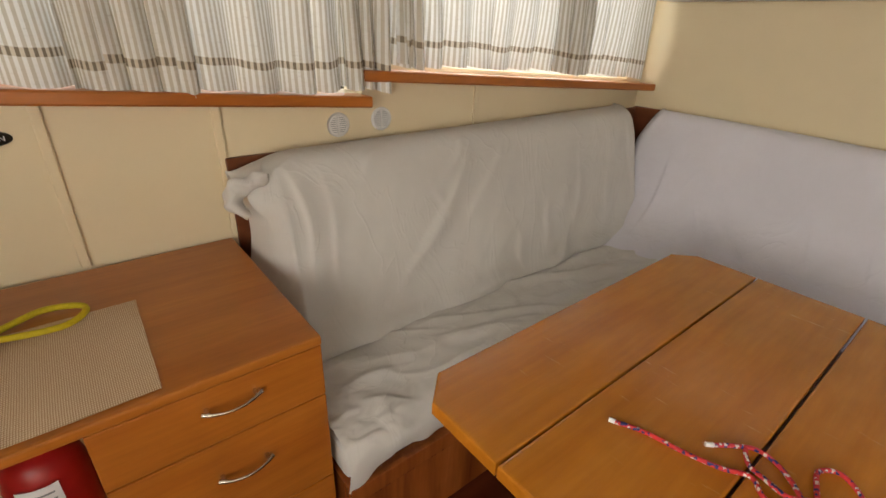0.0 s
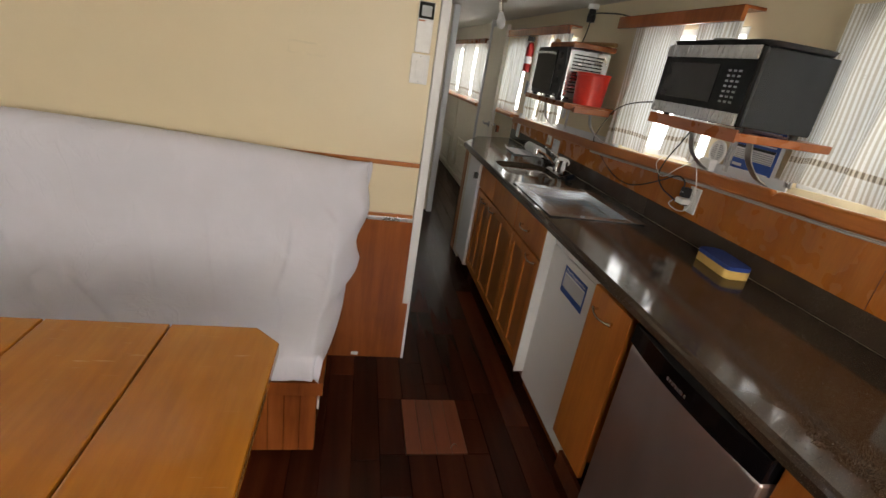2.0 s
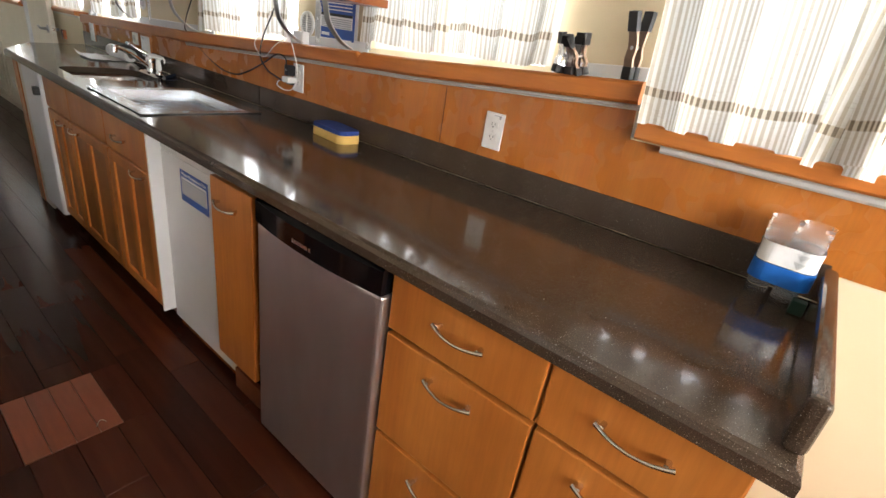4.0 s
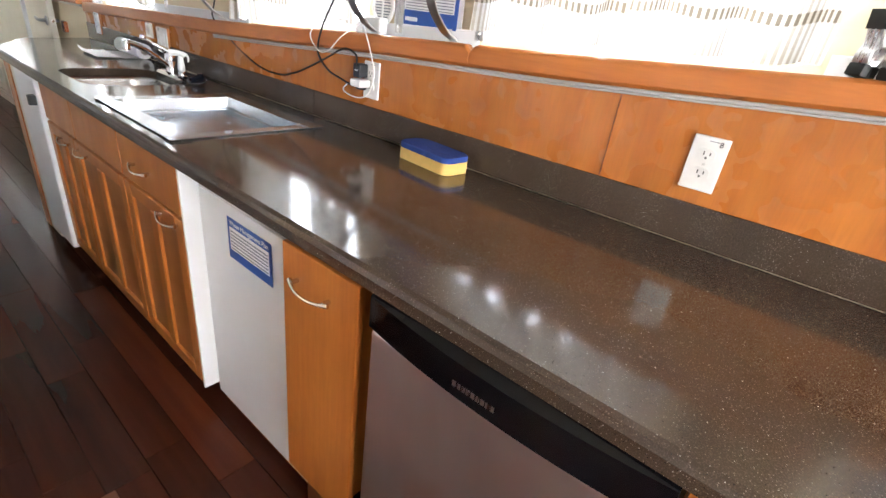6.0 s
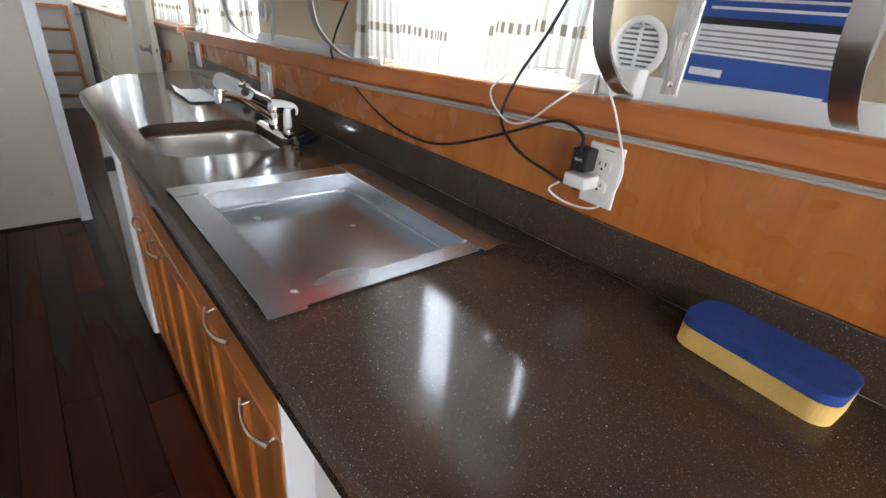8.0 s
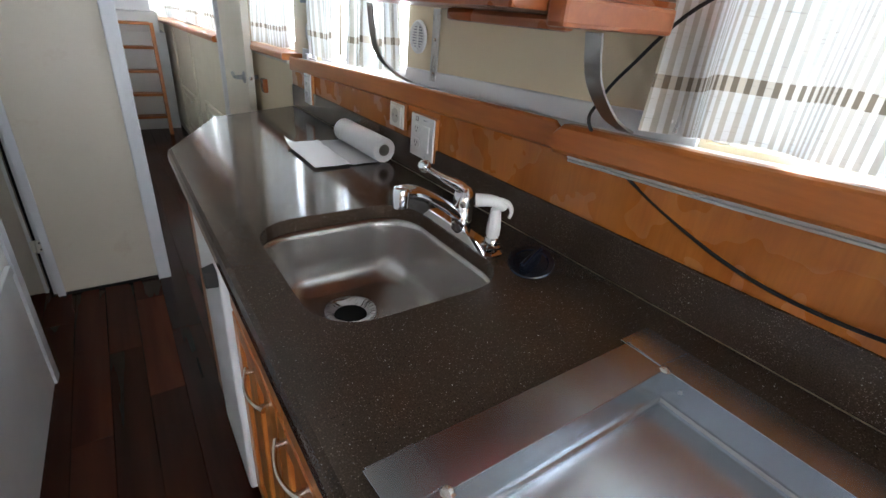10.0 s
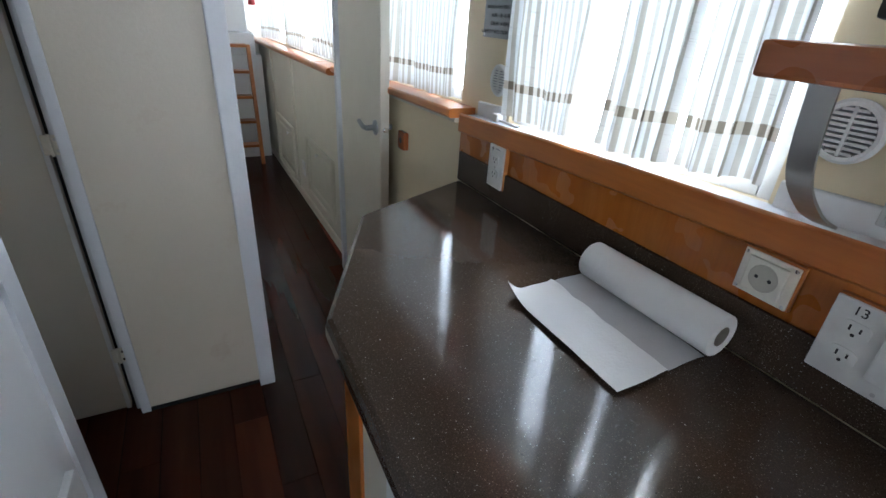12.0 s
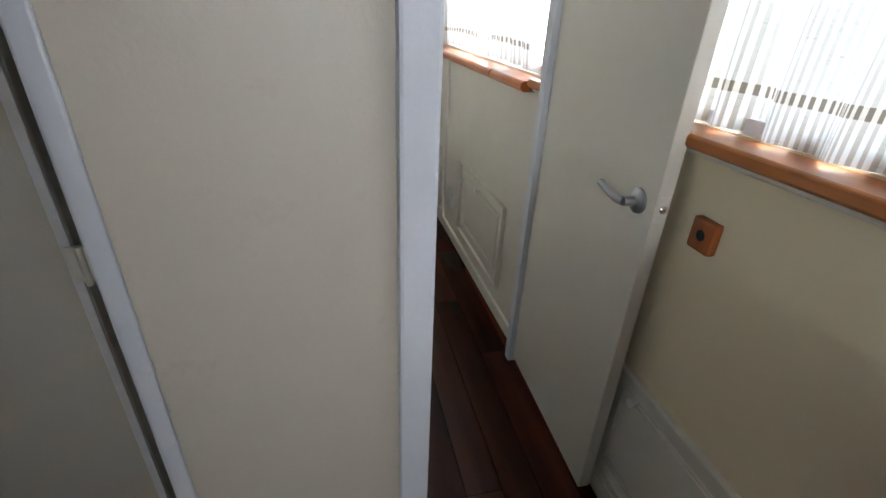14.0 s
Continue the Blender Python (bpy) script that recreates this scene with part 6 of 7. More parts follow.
mw = thing("microwave_oven", "steel-trimmed black microwave oven with a keypad", "microwave")
part("case", box(B(), 0.272, 0.525, -0.50, -0.058, 1.432, 1.66, 0.006), plain("black enamel", (0.014, 0.016, 0.019), 0.22), mw, "glossy black enamel case")
mf = part("front", box(B(), 0.252, 0.2715, -0.502, -0.056, 1.432, 1.662, 0.005), BLACKGLOSS, mw, "black glass front")
part("top_trim", box(B(), 0.2485, 0.2515, -0.500, -0.058, 1.622, 1.660, 0.001, 1), STEEL, mw, "brushed steel strip")
part("bottom_trim", box(B(), 0.2485, 0.2515, -0.500, -0.058, 1.434, 1.470, 0.001, 1), STEEL, mw, "brushed steel strip")
part("window", box(B(), 0.2495, 0.2515, -0.355, -0.085, 1.49, 1.605, 0.001, 1), plain("smoked window", (0.03, 0.03, 0.03), 0.15), mf, "dark mesh window")
for r in range(7):
    for c in range(3):
        y = -0.405 - c * 0.022
        z = 1.588 - r * 0.015
        part("key", box(B(), 0.2502, 0.2516, y - 0.006, y + 0.006, z - 0.003, z + 0.003), GREYINK, mf)
for y in (-0.47, -0.09):
    for x in (0.30, 0.50):
        part("foot", rod(B(), (x, y, 1.419), (x, y, 1.432), 0.012), RUBBER, mw)
bt = thing("black_tray", "thin black rounded tray lying on the microwave", "tray")
bm = B()
rr = rounded_rect(0.395, -0.27, 0.135, 0.235, 0.05, 6)
rings = [[bm.verts.new((x, y, z)) for x, y in inset(rr, d)] for d, z in ((0.03, 1.661), (0.008, 1.664), (0.0, 1.676), (0.004, 1.678), (0.014, 1.668), (0.03, 1.666))]
for a, b in zip(rings, rings[1:]):
    for q in range(len(a)):
        bm.faces.new([a[q], a[(q + 1) % len(a)], b[(q + 1) % len(a)], b[q]])
bm.faces.new(rings[0]), bm.faces.new(rings[-1])
part("tray", bm, BLACK, bt, "", 40)
part("plate", lathe(B(), [(0.0, 1.681), (0.08, 1.681), (0.105, 1.688), (0.104, 1.690), (0.08, 1.684), (0, 1.684)], (0.40, -0.25, 0), None, 32), WPLASTIC, bt, "white plate on the tray", 40)

tsf = thing("toaster_shelf", "red varnished wooden shelf on curved steel brackets", "shelf", (0, 0, 0), "galley shelves")
part("board", box(B(), 0.298, 0.63, 0.876, 1.585, 1.338, 1.368, 0.004), SHELFWOOD, tsf)
part("end_board", box(B(), 0.352, 0.575, 0.843, 0.874, 1.322, 1.357, 0.006), SHELFWOOD, tsf, "shorter end board with rounded edges")
part("rail", box(B(), 0.44, 0.46, 0.92, 1.22, 1.316, 1.3375, 0.008), SHELFWOOD, tsf, "shaped batten under the board")
bracket(1.60, 1.337, 0.30, tsf)
bracket(0.90, 1.321, 0.30, tsf)

to = thing("toaster_oven", "steel and black toaster oven with side vents", "toaster oven")
part("case", box(B(), 0.335, 0.59, 1.035, 1.52, 1.392, 1.665, 0.008), STEEL, to, "steel case")
tf = part("front", box(B(), 0.312, 0.3345, 1.035, 1.52, 1.385, 1.668, 0.005), BLACK, to, "black front")
part("door", box(B(), 0.303, 0.3115, 1.16, 1.505, 1.41, 1.65, 0.003), BLACKGLOSS, tf, "dark glass door")
part("handle", tube(B(), [(0.302, 1.18, 1.625), (0.288, 1.19, 1.63), (0.286, 1.33, 1.632), (0.288, 1.47, 1.63), (0.302, 1.48, 1.625)], 0.007, 10), STEEL, tf, "steel bar handle", 50)
for z in (1.62, 1.55, 1.48):
    part("knob", lathe(B(), [(0.02, 0), (0.019, 0.014), (0, 0.016)], (0.312, 1.10, z), (-1, 0, 0), 20), BLACK, tf, "", 40)
for k in range(12):
    z = 1.42 + k * 0.019
    part("vent_slot", box(B(), 0.36, 0.55, 1.0335, 1.0348, z, z + 0.007), RECESS_SHADE, to)
words("lettering", "essentials", 0.011, pose(0.3118, 1.10, 1.397, 90, 0, -90), WHITEINK, tf)
for y in (1.06, 1.24, 1.48):
    for x in (0.33, 0.56):
        part("foot", box(B(), x - 0.015, x + 0.015, y - 0.015, y + 0.015, 1.3685, 1.391, 0.003), BLACK, to)
tw = thing("wooden_tray", "red-brown wooden board lying on the toaster oven", "tray")
part("board", box(B(), 0.33, 0.60, 1.0, 1.38, 1.6685, 1.70, 0.008), REDWOOD, tw)
part("rope_handle", tube(B(), [(0.34, 1.28, 1.705), (0.36, 1.36, 1.712), (0.42, 1.48, 1.70), (0.50, 1.40, 1.715), (0.55, 1.1, 1.715), (0.56, 0.95, 1.71)], 0.012, 8), plain("tan rope", (0.45, 0.25, 0.1), 0.8), tw, "tan cord lying across", 60)
bk = thing("red_bucket", "bright red plastic bucket standing on the shelf", "bucket")
bm = B()
lathe(bm, [(0, 1.3685), (0.080, 1.3685), (0.085, 1.373), (0.094, 1.53), (0.098, 1.532), (0.098, 1.544), (0.093, 1.545), (0.090, 1.53), (0.081, 1.376), (0, 1.376)], (0.462, 0.93, 0), None, 48)
part("shell", bm, REDPL, bk, "", 40)
hk = thing("hook_socket", "black plug and lead in a white ceiling-edge socket", "plug")
part("base", rod(B(), (0.60, 1.47, 1.94), (0.60, 1.47, 1.968), 0.035), WPLASTIC, hk)
part("plug", lathe(B(), [(0, 1.86), (0.025, 1.862), (0.028, 1.89), (0.02, 1.94), (0, 1.94)], (0.60, 1.47, 0), None, 20), BLACK, hk, "", 40)
part("lead", tube(B(), [(0.59, 1.46, 1.90), (0.58, 1.35, 1.905), (0.60, 1.22, 1.90), (0.62, 1.1, 1.89), (0.64, 1.0, 1.87)], 0.004, 8), RUBBER, hk, "", 60)
part("lead", tube(B(), [(0.60, 1.47, 1.862), (0.595, 1.475, 1.80), (0.58, 1.48, 1.73), (0.55, 1.48, 1.69)], 0.004, 8), RUBBER, hk, "", 60)

# notices and plates
bs = thing("blue_notice", "blue and white printed notice in a clear sleeve on the wall", "sign")
ux = wx(-0.15) + 0.048
part("sleeve", box(B(), ux - 0.002, ux + 0.001, -0.285, -0.015, 1.255, 1.50, 0.001, 1), WHITEINK, bs)
pg = part("sheet", box(B(), ux - 0.0035, ux - 0.0022, -0.268, -0.045, 1.262, 1.48), BLUEINK, bs, "blue printed sheet")
part("table", box(B(), ux - 0.0045, ux - 0.0036, -0.255, -0.058, 1.302, 1.355), WHITEINK, pg, "white table of text")
part("table_head", box(B(), ux - 0.0052, ux - 0.0046, -0.255, -0.058, 1.345, 1.355), DARKINK, pg)
for k in range(5):
    part("text_line", box(B(), ux - 0.0052, ux - 0.0046, -0.25, -0.065, 1.305 + 0.0075 * k, 1.3075 + 0.0075 * k), GREYINK, pg)
for k in range(7):
    part("text_line", box(B(), ux - 0.0045, ux - 0.0036, -0.25, -0.07, 1.366 + 0.012 * k, 1.370 + 0.012 * k), WHITEINK, pg)
part("mark", box(B(), ux - 0.0045, ux - 0.0036, -0.115, -0.065, 1.272, 1.283, 0.001), WHITEINK, pg)
ds = thing("blue_sticker", "blue and white Waste Management Plan notice on the white dishwasher", "sign")
dx = 0.0765
pg = part("sheet", box(B(), dx - 0.0008, dx, -0.277, -0.068, 0.642, 0.762), BLUEINK, ds)
words("lettering", "Waste Management Plan", 0.0185, pose(dx - 0.0012, -0.1725, 0.748, 90, 0, -90), WHITEINK, ds)
part("table", box(B(), dx - 0.0016, dx - 0.0009, -0.266, -0.079, 0.670, 0.736), WHITEINK, pg, "white panel of text")
for k in range(6):
    part("text_line", box(B(), dx - 0.0022, dx - 0.0017, -0.262, -0.083, 0.674 + 0.0098 * k, 0.678 + 0.0098 * k), GREYINK, pg)
pl = thing("builder_plate", "grey metal plate with stamped lettering screwed to the wall", "plaque")
px = wx(2.53) + 0.047
part("plate", box(B(), px - 0.002, px, 2.375, 2.563, 1.318, 1.43, 0.001, 1), metal("grey plate", (0.30, 0.32, 0.35), 0.45), pl)
for t, z in (("1678 - 101-6108 123", 1.373), ("CREW - 4 PERSONS", 1.353), ("CAPACITY INCL CREW - 8 PERSONS", 1.333)):
    words("lettering", t, 0.0125 if len(t) > 20 else 0.0135, pose(px - 0.0024, 2.469, z, 90, 0, -90), DARKINK, pl)
words("lettering", "NAVSEA DRAWING NUMBER", 0.0125, pose(px - 0.0024, 2.469, 1.393, 90, 0, -90), DARKINK, pl)
for z in (1.325, 1.423):
    part("screw", lathe(B(), [(0.004, 0), (0.003, 0.002), (0, 0.0025)], (px - 0.002, 2.556, z), (-1, 0, 0), 10), STEEL, pl)
vent((wx(1.637) + 0.047, 1.637, 1.262), (-1, 0, 0), 0.043, "white round louvre vent beside the bracket")
vent((wx(2.458) + 0.047, 2.458, 1.214), (-1, 0, 0), 0.042, "white round louvre vent under the builder's plate")
vent((wx(0.03) + 0.047, 0.03, 1.30), (-1, 0, 0), 0.05, "cream round louvre vent behind the bracket")
wl = thing("window_latch", "small white sliding window catch on the ledge", "latch")
part("body", box(B(), wx(2.4) + 0.0, wx(2.4) + 0.022, 2.385, 2.41, cap_z(2.4) + 0.001, cap_z(2.4) + 0.022, 0.003), WPLASTIC, wl)
part("bar", box(B(), wx(2.36) + 0.006, wx(2.36) + 0.014, 2.30, 2.384, cap_z(2.4) + 0.004, cap_z(2.4) + 0.01, 0.002), WPLASTIC, wl)

hl = thing("wall_hole", "black round ventilation opening in the cream wall", "vent")
part("opening", lathe(B(), [(0.036, 0.0), (0.036, 0.002), (0.033, 0.0025), (0, 0.0025)], (wx(0.845) + 0.0495, 0.845, 1.268), (-1, 0, 0), 28), RECESS_SHADE, hl)

# spring clamps standing on the sill
RUST = metal("rusty clamp steel", (0.32, 0.22, 0.16), 0.5, None, 0.5)


def clamp(y, h, tilt, spin, steel, label):
    th = thing("spring_clamp", label, "clamp", (0, 0, 0), "spring clamps")
    m = Matrix.Translation((wx(y) - 0.021, y, cap_z(y) + 0.001)) @ Euler((radians(tilt), 0, radians(spin))).to_matrix().to_4x4()

    def add(nm, bm, mt, lab=""):
        bm.transform(m)
        part(nm, bm, mt, th, lab, 40)
    for s in (-1, 1):
        add("arm", strip(B(), [(0, s * 0.004, 0.012), (0, s * 0.014, h * 0.3), (0, s * 0.010, h * 0.5), (0, s * 0.020, h * 0.78)], (1, 0, 0), 0.027, 0.006), steel, "steel arm")
        add("grip", strip(B(), [(0, s * 0.018, h * 0.72), (0, s * 0.026, h)], (1, 0, 0), 0.029, 0.013), RUBBER, "black rubber grip")
        add("tip", box(B(), -0.015, 0.015, s * 0.0085 - 0.008, s * 0.0085 + 0.008, 0.0, h * 0.2, 0.003), RUBBER, "black rubber tip")
    add("pivot", rod(B(), (0, -0.014, h * 0.48), (0, 0.014, h * 0.48), 0.005), STEEL)


clamp(-1.18, 0.10, 8, 50, STEEL, "steel spring clamp with black rubber grips")
clamp(-1.222, 0.10, -12, 70, STEEL, "steel spring clamp leaning on its neighbour")
clamp(-1.25, 0.10, -20, 40, RUST, "tarnished spring clamp leaning over")
clamp(-1.378, 0.155, -6, 65, RUST, "larger rusty spring clamp with black grips")

# plastic cups
CUPS = Matrix.Translation((0.615, -1.872, 0.912)) @ Matrix.Scale(0.82, 4) @ Matrix.Translation((-0.61, 1.872, -0.912))
cp = thing("cup_package", "stacked clear plastic cups bound with blue tape and a printed sleeve", "cups")
for k, (x, y) in enumerate(((0.59, -1.805), (0.555, -1.868), (0.61, -1.875))):
    bm = B()
    for j in range(5):
        z = 0.912 + j * 0.022
        lathe(bm, [(0.026, z), (0.030, z + 0.06), (0.037, z + 0.125), (0.0385, z + 0.127)], (x, y, 0), None, 20)
    bm.transform(CUPS)
    part("cup_stack", bm, CLEAR, cp, "", 40)
TAPE = plain("blue tape", (0.01, 0.16, 0.62), 0.4)
hull = rounded_rect(0.583, -1.842, 0.066, 0.072, 0.04, 8)
bm = B()
lo = [bm.verts.new((x, y, 0.965)) for x, y in hull]
hi = [bm.verts.new((x, y, 1.015)) for x, y in hull]
for k in range(len(hull)):
    bm.faces.new([lo[k], lo[(k + 1) % len(hull)], hi[(k + 1) % len(hull)], hi[k]])
bm.transform(CUPS)
part("tape_band", bm, TAPE, cp, "bright blue adhesive tape")
bm = B()
h2 = inset(hull, 0.003)
lo = [bm.verts.new((x, y, 1.016)) for x, y in h2[6:30]]
hi = [bm.verts.new((x, y, 1.07)) for x, y in h2[6:30]]
for k in range(len(lo) - 1):
    bm.faces.new([lo[k], lo[k + 1], hi[k + 1], hi[k]])
bm.transform(CUPS)
part("sleeve", bm, WHITEINK, cp, "white printed sleeve")
part("card", box(B(), 0.525, 0.55, -1.912, -1.885, 0.912, 0.942, 0.002), plain("green card", (0.01, 0.05, 0.035), 0.5), cp, "dark green and white card")

# ---------------------------------------------------------------- forward passage
HANDLE = metal("dull lever steel", (0.33, 0.34, 0.36), 0.3, None, 0.03)
dr = tagged(new("door_1"), "cream painted cabin door standing open along the hull", "door", "", "structure")
bm = B()
dm = Matrix.Translation((0.488, 3.064, 0)) @ Euler((0, 0, radians(-1.0))).to_matrix().to_4x4()
bm = box(B(), 0.0, 0.036, 0.0, 0.60, 0.022, 1.90, 0.003)
bm.transform(dm)
part("leaf", bm, CREAM_B, dr)
for s, x in ((-1, 0.0), (1, 0.036)):
    bm = lathe(B(), [(0.030, 0), (0.029, 0.006), (0.016, 0.010), (0.011, 0.014), (0.011, 0.04), (0, 0.04)], (x, 0.058, 0.945), (s, 0, 0), 24)
    tube(bm, [(x + s * 0.040, 0.058, 0.945), (x + s * 0.046, 0.075, 0.946), (x + s * 0.044, 0.12, 0.950), (x + s * 0.040, 0.16, 0.953)], lambda u: 0.010 - 0.001 * u, 12, 0.8)
    bm.transform(dm)
    part("door_handle", bm, HANDLE, dr, "satin steel lever handle", 50)
bm = box(B(), 0.006, 0.030, -0.002, 0.0, 0.915, 0.975)
bm.transform(dm)
part("latch", bm, IVORY, dr)
bm = lathe(B(), [(0.009, 0), (0.009, 0.004), (0.004, 0.007), (0, 0.007)], (0.018, -0.002, 0.947), (0, -1, 0), 14)
bm.transform(dm)
part("bolt", bm, CHROME, dr, "", 40)
bm = box(B(), -0.02, 0.05, 0.602, 0.64, 0.0, CEIL_Z)
bm.transform(dm)
struct("trim_door_jamb", bm, TRIM, "grey-white painted door jamb")

wb = thing("wooden_socket", "square varnished wooden socket block on the cream wall", "socket")
bm = box(B(), -0.022, 0.0, 2.945, 3.004, 0.892, 0.96, 0.006)
part("block", shear(bm), REDWOOD, wb)
part("hole", lathe(B(), [(0.012, 0), (0.009, 0.001), (0, 0.001)], (wx(2.975) - 0.022, 2.975, 0.927), (-1, 0, 0), 16), RECESS_SHADE, wb)


def locker(y0, y1, z0, z1, label, knob):
    th = thing("locker_door", label, "locker", (0, 0, 0), "hull lockers")
    bm = B()
    box(bm, -0.005, 0.0, y0, y1, z0, z1, 0.002)
    lf = part("leaf", shear(bm), CREAM_B, th)
    for g in (0.045, 0.060):
        for a, b, c, d in ((y0 + g, y1 - g, z0 + g, z0 + g + 0.006), (y0 + g, y1 - g, z1 - g - 0.006, z1 - g), (y0 + g, y0 + g + 0.006, z0 + g + 0.0065, z1 - g - 0.0065), (y1 - g - 0.006, y1 - g, z0 + g + 0.0065, z1 - g - 0.0065)):
            part("bead", shear(box(B(), -0.009, -0.0048, a, b, c, d, 0.0015, 1)), CREAM_B, lf)
    for a, b, c, d in ((y0 - 0.012, y1 + 0.012, z1 + 0.001, z1 + 0.014), (y0 - 0.012, y1 + 0.012, z0 - 0.014, z0 - 0.001), (y0 - 0.013, y0 - 0.001, z0, z1), (y1 + 0.001, y1 + 0.013, z0, z1)):
        part("moulding", shear(box(B(), -0.02, 0.0, a, b, c, d, 0.004)), CREAM_B, th)
    if knob:
        part("knob", lathe(B(), [(0.006, 0), (0.006, 0.012), (0.012, 0.018), (0.012, 0.024), (0, 0.028)], (wx(knob[0]) - 0.005, knob[0], knob[1]), (-1, 0, 0), 16), WPLASTIC, lf, "white knob", 40)


locker(2.60, 3.118, 0.09, 0.472, "cream painted locker door with a white knob", (3.012, 0.425))
locker(4.01, 4.65, 0.15, 0.535, "cream painted locker door with a white knob", (4.358, 0.487))
locker(5.13, 5.74, 0.10, 0.485, "cream painted locker door with a white knob", (5.3, 0.42))
for y in (5.02, 5.86):
    bm = box(B(), -0.012, 0.0, y - 0.012, y + 0.012, 0.02, 1.04, 0.004)
    struct("trim_hull_batten", shear(bm), CREAM_B, "cream painted joint batten")
bm = box(B(), -0.016, 0.0, 2.6, 6.5, 0.0, 0.06, 0.004)
struct("baseboard_hull", shear(bm), CREAM_B, "cream painted baseboard")
of = thing("small_outlet", "small white outlet low on the hull side", "outlet")
part("plate", shear(box(B(), -0.008, 0.0, 4.812, 4.882, 0.20, 0.31, 0.002)), WPLASTIC, of)
for z in (0.235, 0.275):
    part("receptacle", lathe(B(), [(0.014, 0), (0.013, 0.003), (0, 0.003)], (wx(4.847) - 0.008, 4.847, z), (-1, 0, 0), 16), IVORY, of)

# locker door in the forward bulkhead
d2 = tagged(new("door_2"), "cream painted locker door with small pale hinges, nearly shut", "door", "", "structure")
part("leaf", box(B(), -1.14, -0.5225, BULK2 + 0.034, BULK2 + 0.07, 0.012, 1.93, 0.004), CREAM_B, d2)
# white strip added to the cream leaf for the light its edge catches
part("lit_edge", box(B(), -0.536, -0.5225, BULK2 + 0.0275, BULK2 + 0.033, 0.012, 1.93, 0.002), WHITE, d2, "white strip painting the light on the leaf's edge")
# near-black strip set between leaf and frame as the shade of the gap
part("gap", box(B(), -0.5222, -0.5083, BULK2 + 0.055, BULK2 + 0.062, 0.0, 1.93), RECESS_SHADE, d2, "near-black strip painting the shade of the hinge-side gap")
for z in (0.255, 0.985, 1.7):
    h = part("hinge", box(B(), -0.530, -0.489, BULK2 + 0.019, BULK2 + 0.0255, z - 0.028, z + 0.028, 0.003), IVORY, d2, "painted butt hinge")
    part("knuckle", rod(B(), (-0.510, BULK2 + 0.018, z - 0.03), (-0.510, BULK2 + 0.018, z + 0.03), 0.005), IVORY, h)
    for dz in (-0.016, 0.016):
        part("screw", lathe(B(), [(0.005, 0), (0.004, 0.002), (0, 0.0025)], (-0.497, BULK2 + 0.019, z + dz), (0, -1, 0), 10), STEEL, h)

# panel moulding on the corridor partition
for a, b, z0, z1 in ((1.55, 2.19, 0.49, 0.52), (1.55, 2.19, 0.90, 0.93)):
    bm = prism(B(), [(-0.53 + 0.0271 * (a - 0.358), a), (-0.53 + 0.0271 * (b - 0.358), b), (-0.514 + 0.0271 * (b - 0.358), b), (-0.514 + 0.0271 * (a - 0.358), a)], z0, z1, 0.004)
    struct("trim_partition_moulding", bm, WHITE, "white painted panel moulding")

# ladder and steps at the forward end
ld = thing("ladder", "varnished wooden ladder leaning at the forward end of the passage", "ladder")
for x in (-0.02, 0.33):
    bm = B()
    box(bm, x - 0.016, x + 0.016, -0.03, 0.03, 0.0, 1.02, 0.004)
    for v in bm.verts:
        v.co.y += 5.90 + 0.16 * v.co.z
    part("rail", bm, WOOD_Z, ld)
for k in range(5):
    z = 0.16 + k * 0.21
    part("tread", box(B(), -0.003, 0.313, 5.86 + 0.16 * z, 5.97 + 0.16 * z, z, z + 0.025, 0.004), WOOD_P, ld)
bm = B()
box(bm, -0.10, wx(6.4) - 0.03, 6.15, 6.5, 0.0, 0.93)
box(bm, -0.10, 0.40, 6.12, 6.5, 0.931, 1.11, 0.01)
box(bm, -0.10, 0.36, 6.25, 6.5, 1.111, 1.60, 0.006)
struct("wall_bow_steps", bm, WHITE, "white painted stepped casing under the forward hatch")
rx = thing("wall_extinguisher", "small red fire extinguisher on the forward wall", "fire extinguisher")
part("cylinder", lathe(B(), [(0, 1.33), (0.03, 1.332), (0.032, 1.34), (0.032, 1.52), (0.02, 1.55), (0, 1.56)], (0.44, 6.40, 0), None, 20), EXTRED, rx, "", 40)
part("bracket", box(B(), 0.40, 0.48, 6.43, 6.498, 1.40, 1.42, 0.002), BLACK, rx)
rx = thing("hung_extinguisher", "red and white extinguisher strapped between the windows", "fire extinguisher")
part("cylinder", lathe(B(), [(0, 1.50), (0.03, 1.502), (0.033, 1.51), (0.033, 1.70), (0.02, 1.74), (0, 1.75)], (wx(2.52) + 0.008, 2.52, 0), None, 20), EXTRED, rx, "", 40)
part("label", lathe(B(), [(0.0338, 1.57), (0.0338, 1.63)], (wx(2.52) + 0.008, 2.52, 0), None, 20), WHITEINK, rx, "white label band")
part("valve", box(B(), wx(2.52) - 0.03, wx(2.52) + 0.03, 2.51, 2.53, 1.75, 1.79, 0.004), BLACK, rx)

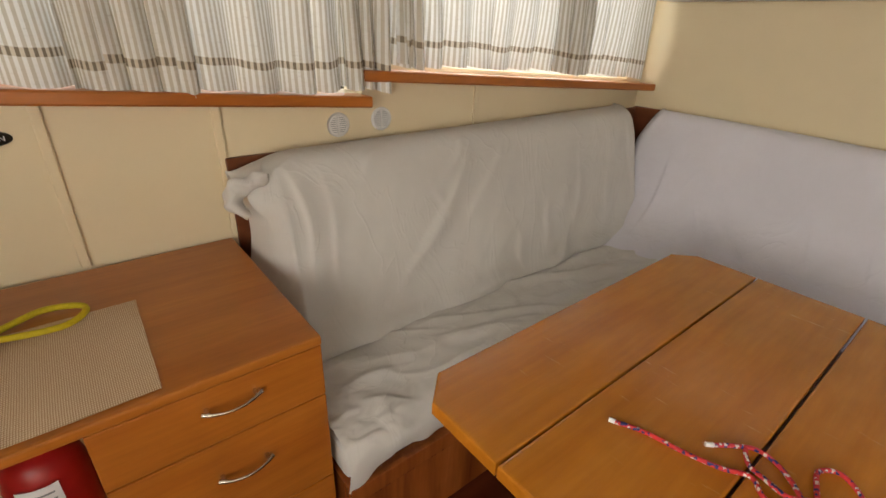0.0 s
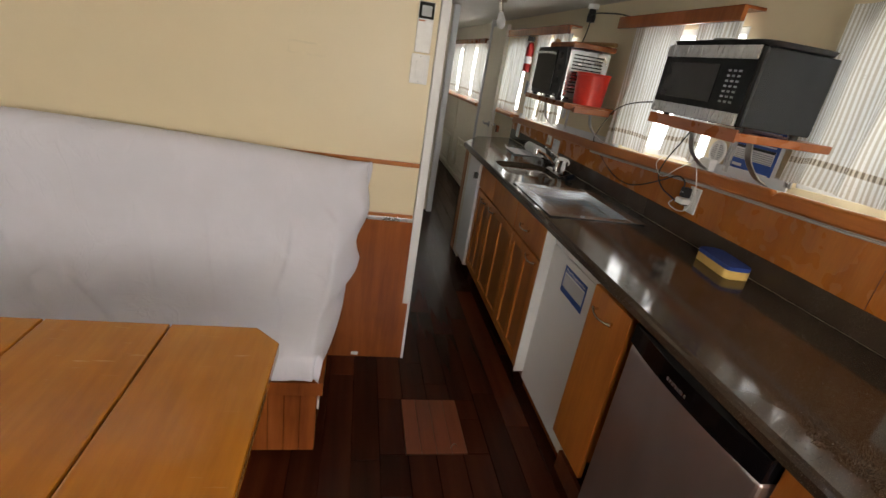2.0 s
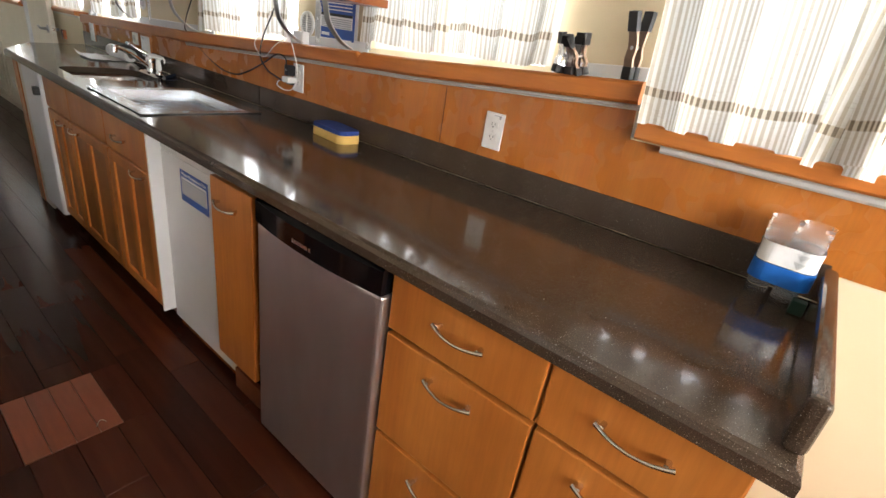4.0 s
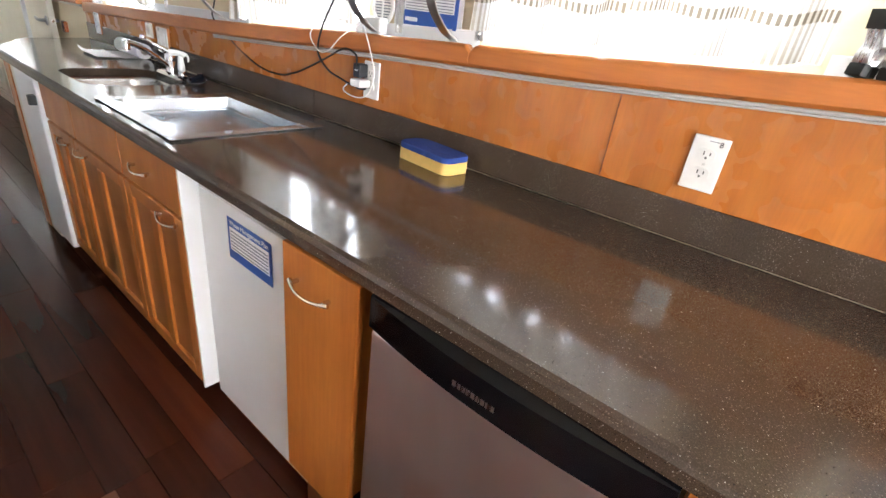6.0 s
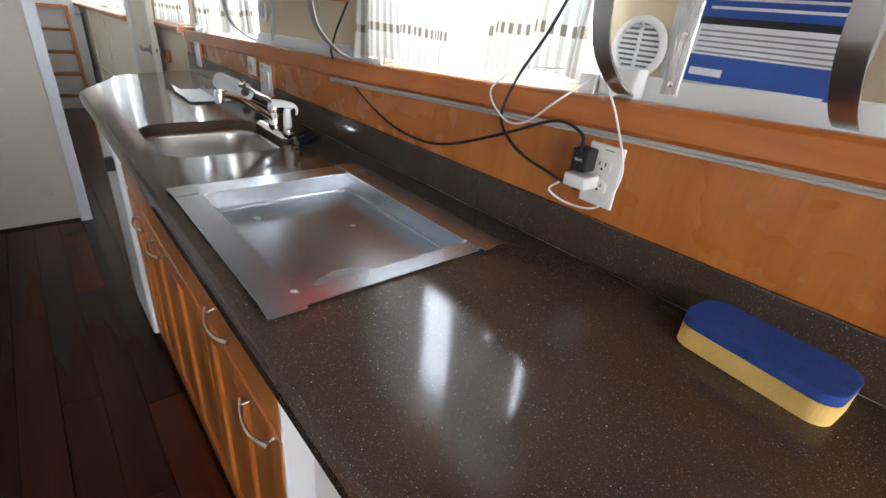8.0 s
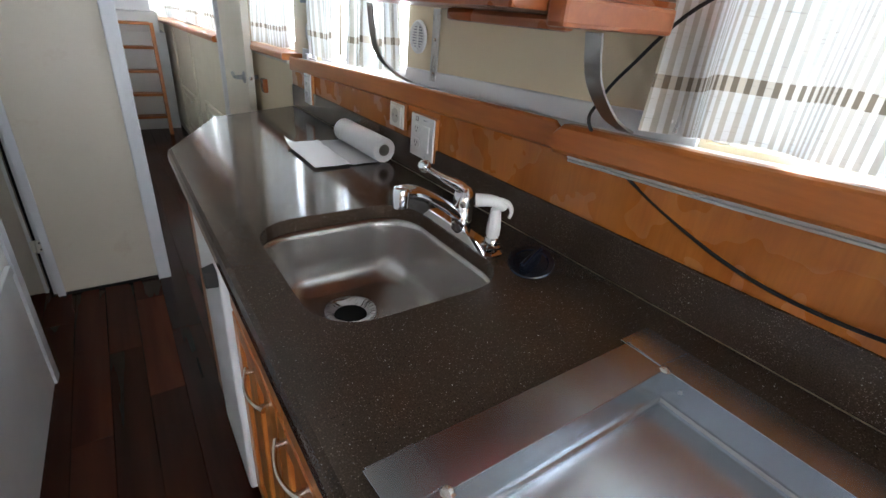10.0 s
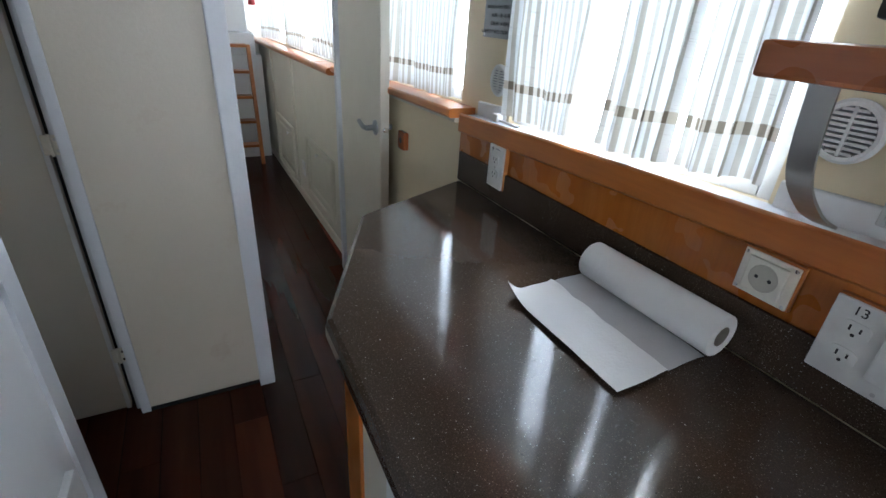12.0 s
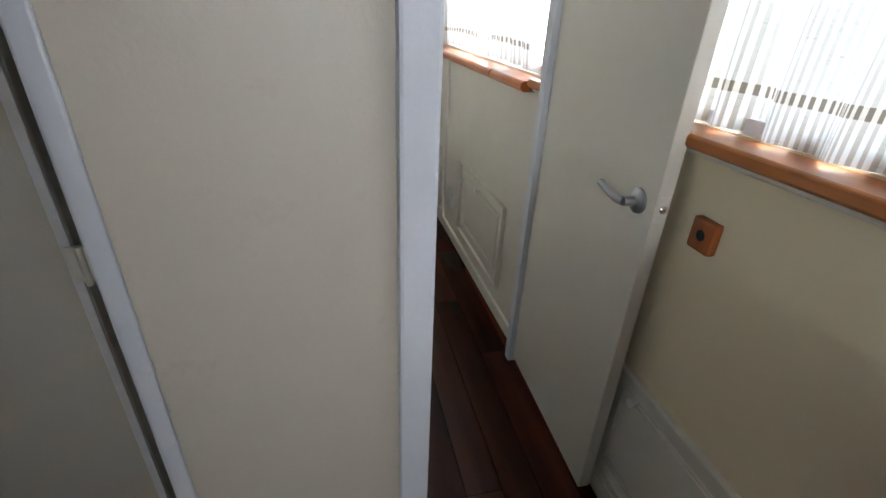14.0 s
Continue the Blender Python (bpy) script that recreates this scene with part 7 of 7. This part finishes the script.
# ceiling lamp
cl = thing("ceiling_lamp", "brushed metal ceiling lamp with a bare frosted bulb", "lamp")
part("base", lathe(B(), [(0, 1.968), (0.05, 1.968), (0.052, 1.962), (0.048, 1.948), (0, 1.945)], (0.105, 2.0, 0), None, 28), NICKEL, cl, "", 40)
part("socket", rod(B(), (0.11, 2.0, 1.946), (0.125, 2.0, 1.88), 0.018), NICKEL, cl, "", 40)
part("bulb", lathe(B(), [(0.014, 0), (0.02, 0.015), (0.03, 0.05), (0.033, 0.075), (0.026, 0.10), (0.012, 0.113), (0, 0.115)], (0.125, 2.0, 1.88), (0.18, 0, -0.98), 24), plain("frosted bulb", (0.8, 0.8, 0.78), 0.4), cl, "frosted white bulb", 50)

# ---------------------------------------------------------------- floor hatch and planks
fh = thing("floor_hatch", "square red-brown plank floor hatch with a ring pull", "hatch")
HATCH = wood("hatch wood", (0.12, 0.026, 0.009), (0.17, 0.041, 0.014), (0.21, 0.056, 0.020), "y", 0.4, rand=20.0)
for k in range(4):
    x0 = -0.548 + k * 0.0645
    part("plank", box(B(), x0 + 0.0006, x0 + 0.0639, -0.362, -0.038, -0.0115, 0.001, 0.001, 1), HATCH, fh)
part("ring_pull", tube(B(), [(-0.36, -0.335, 0.002), (-0.345, -0.315, 0.004), (-0.335, -0.315, 0.002), (-0.33, -0.33, 0.002)], 0.0022, 6), NICKEL, fh, "", 50)
rnd = random.Random(7)
PW = 0.115
fl = bpy.data.objects["floor"]
cache = {}
x = -1.0
while x < 0.62:
    y = -3.3 + rnd.uniform(0, 0.5)
    while y < 6.6:
        ln = rnd.choice((0.7, 0.9, 1.1, 1.3))
        hit = x + PW > -0.55 and x < -0.288 and y + ln > -0.364 and y < -0.036
        spans = [(y, y + ln)]
        if hit:
            spans = [(a, b) for a, b in ((y, min(y + ln, -0.364)), (max(y, -0.036), y + ln)) if b - a > 0.05]
            for xa, xb in ((x, -0.5495), (-0.2885, x + PW)):
                if 0.006 < xb - xa < PW:
                    part("plank", box(B(), xa, xb - 0.001, max(y, -0.363), min(y + ln, -0.037), -0.0115, 0.0, 0.001, 1), FLOOR, fl)
        for a, b in spans:
            key = round(b - a, 3)
            if key not in cache:
                me_b = box(B(), 0.0006, PW - 0.0006, 0.0006, key - 0.0006, -0.0115, 0.0, 0.0012, 1)
                o = part("plank", me_b, FLOOR, fl)
                cache[key] = o.data
            else:
                o = new("plank", cache[key])
                o.parent = fl
            o.location = (x, a, 0.0)
        y += ln
    x += PW
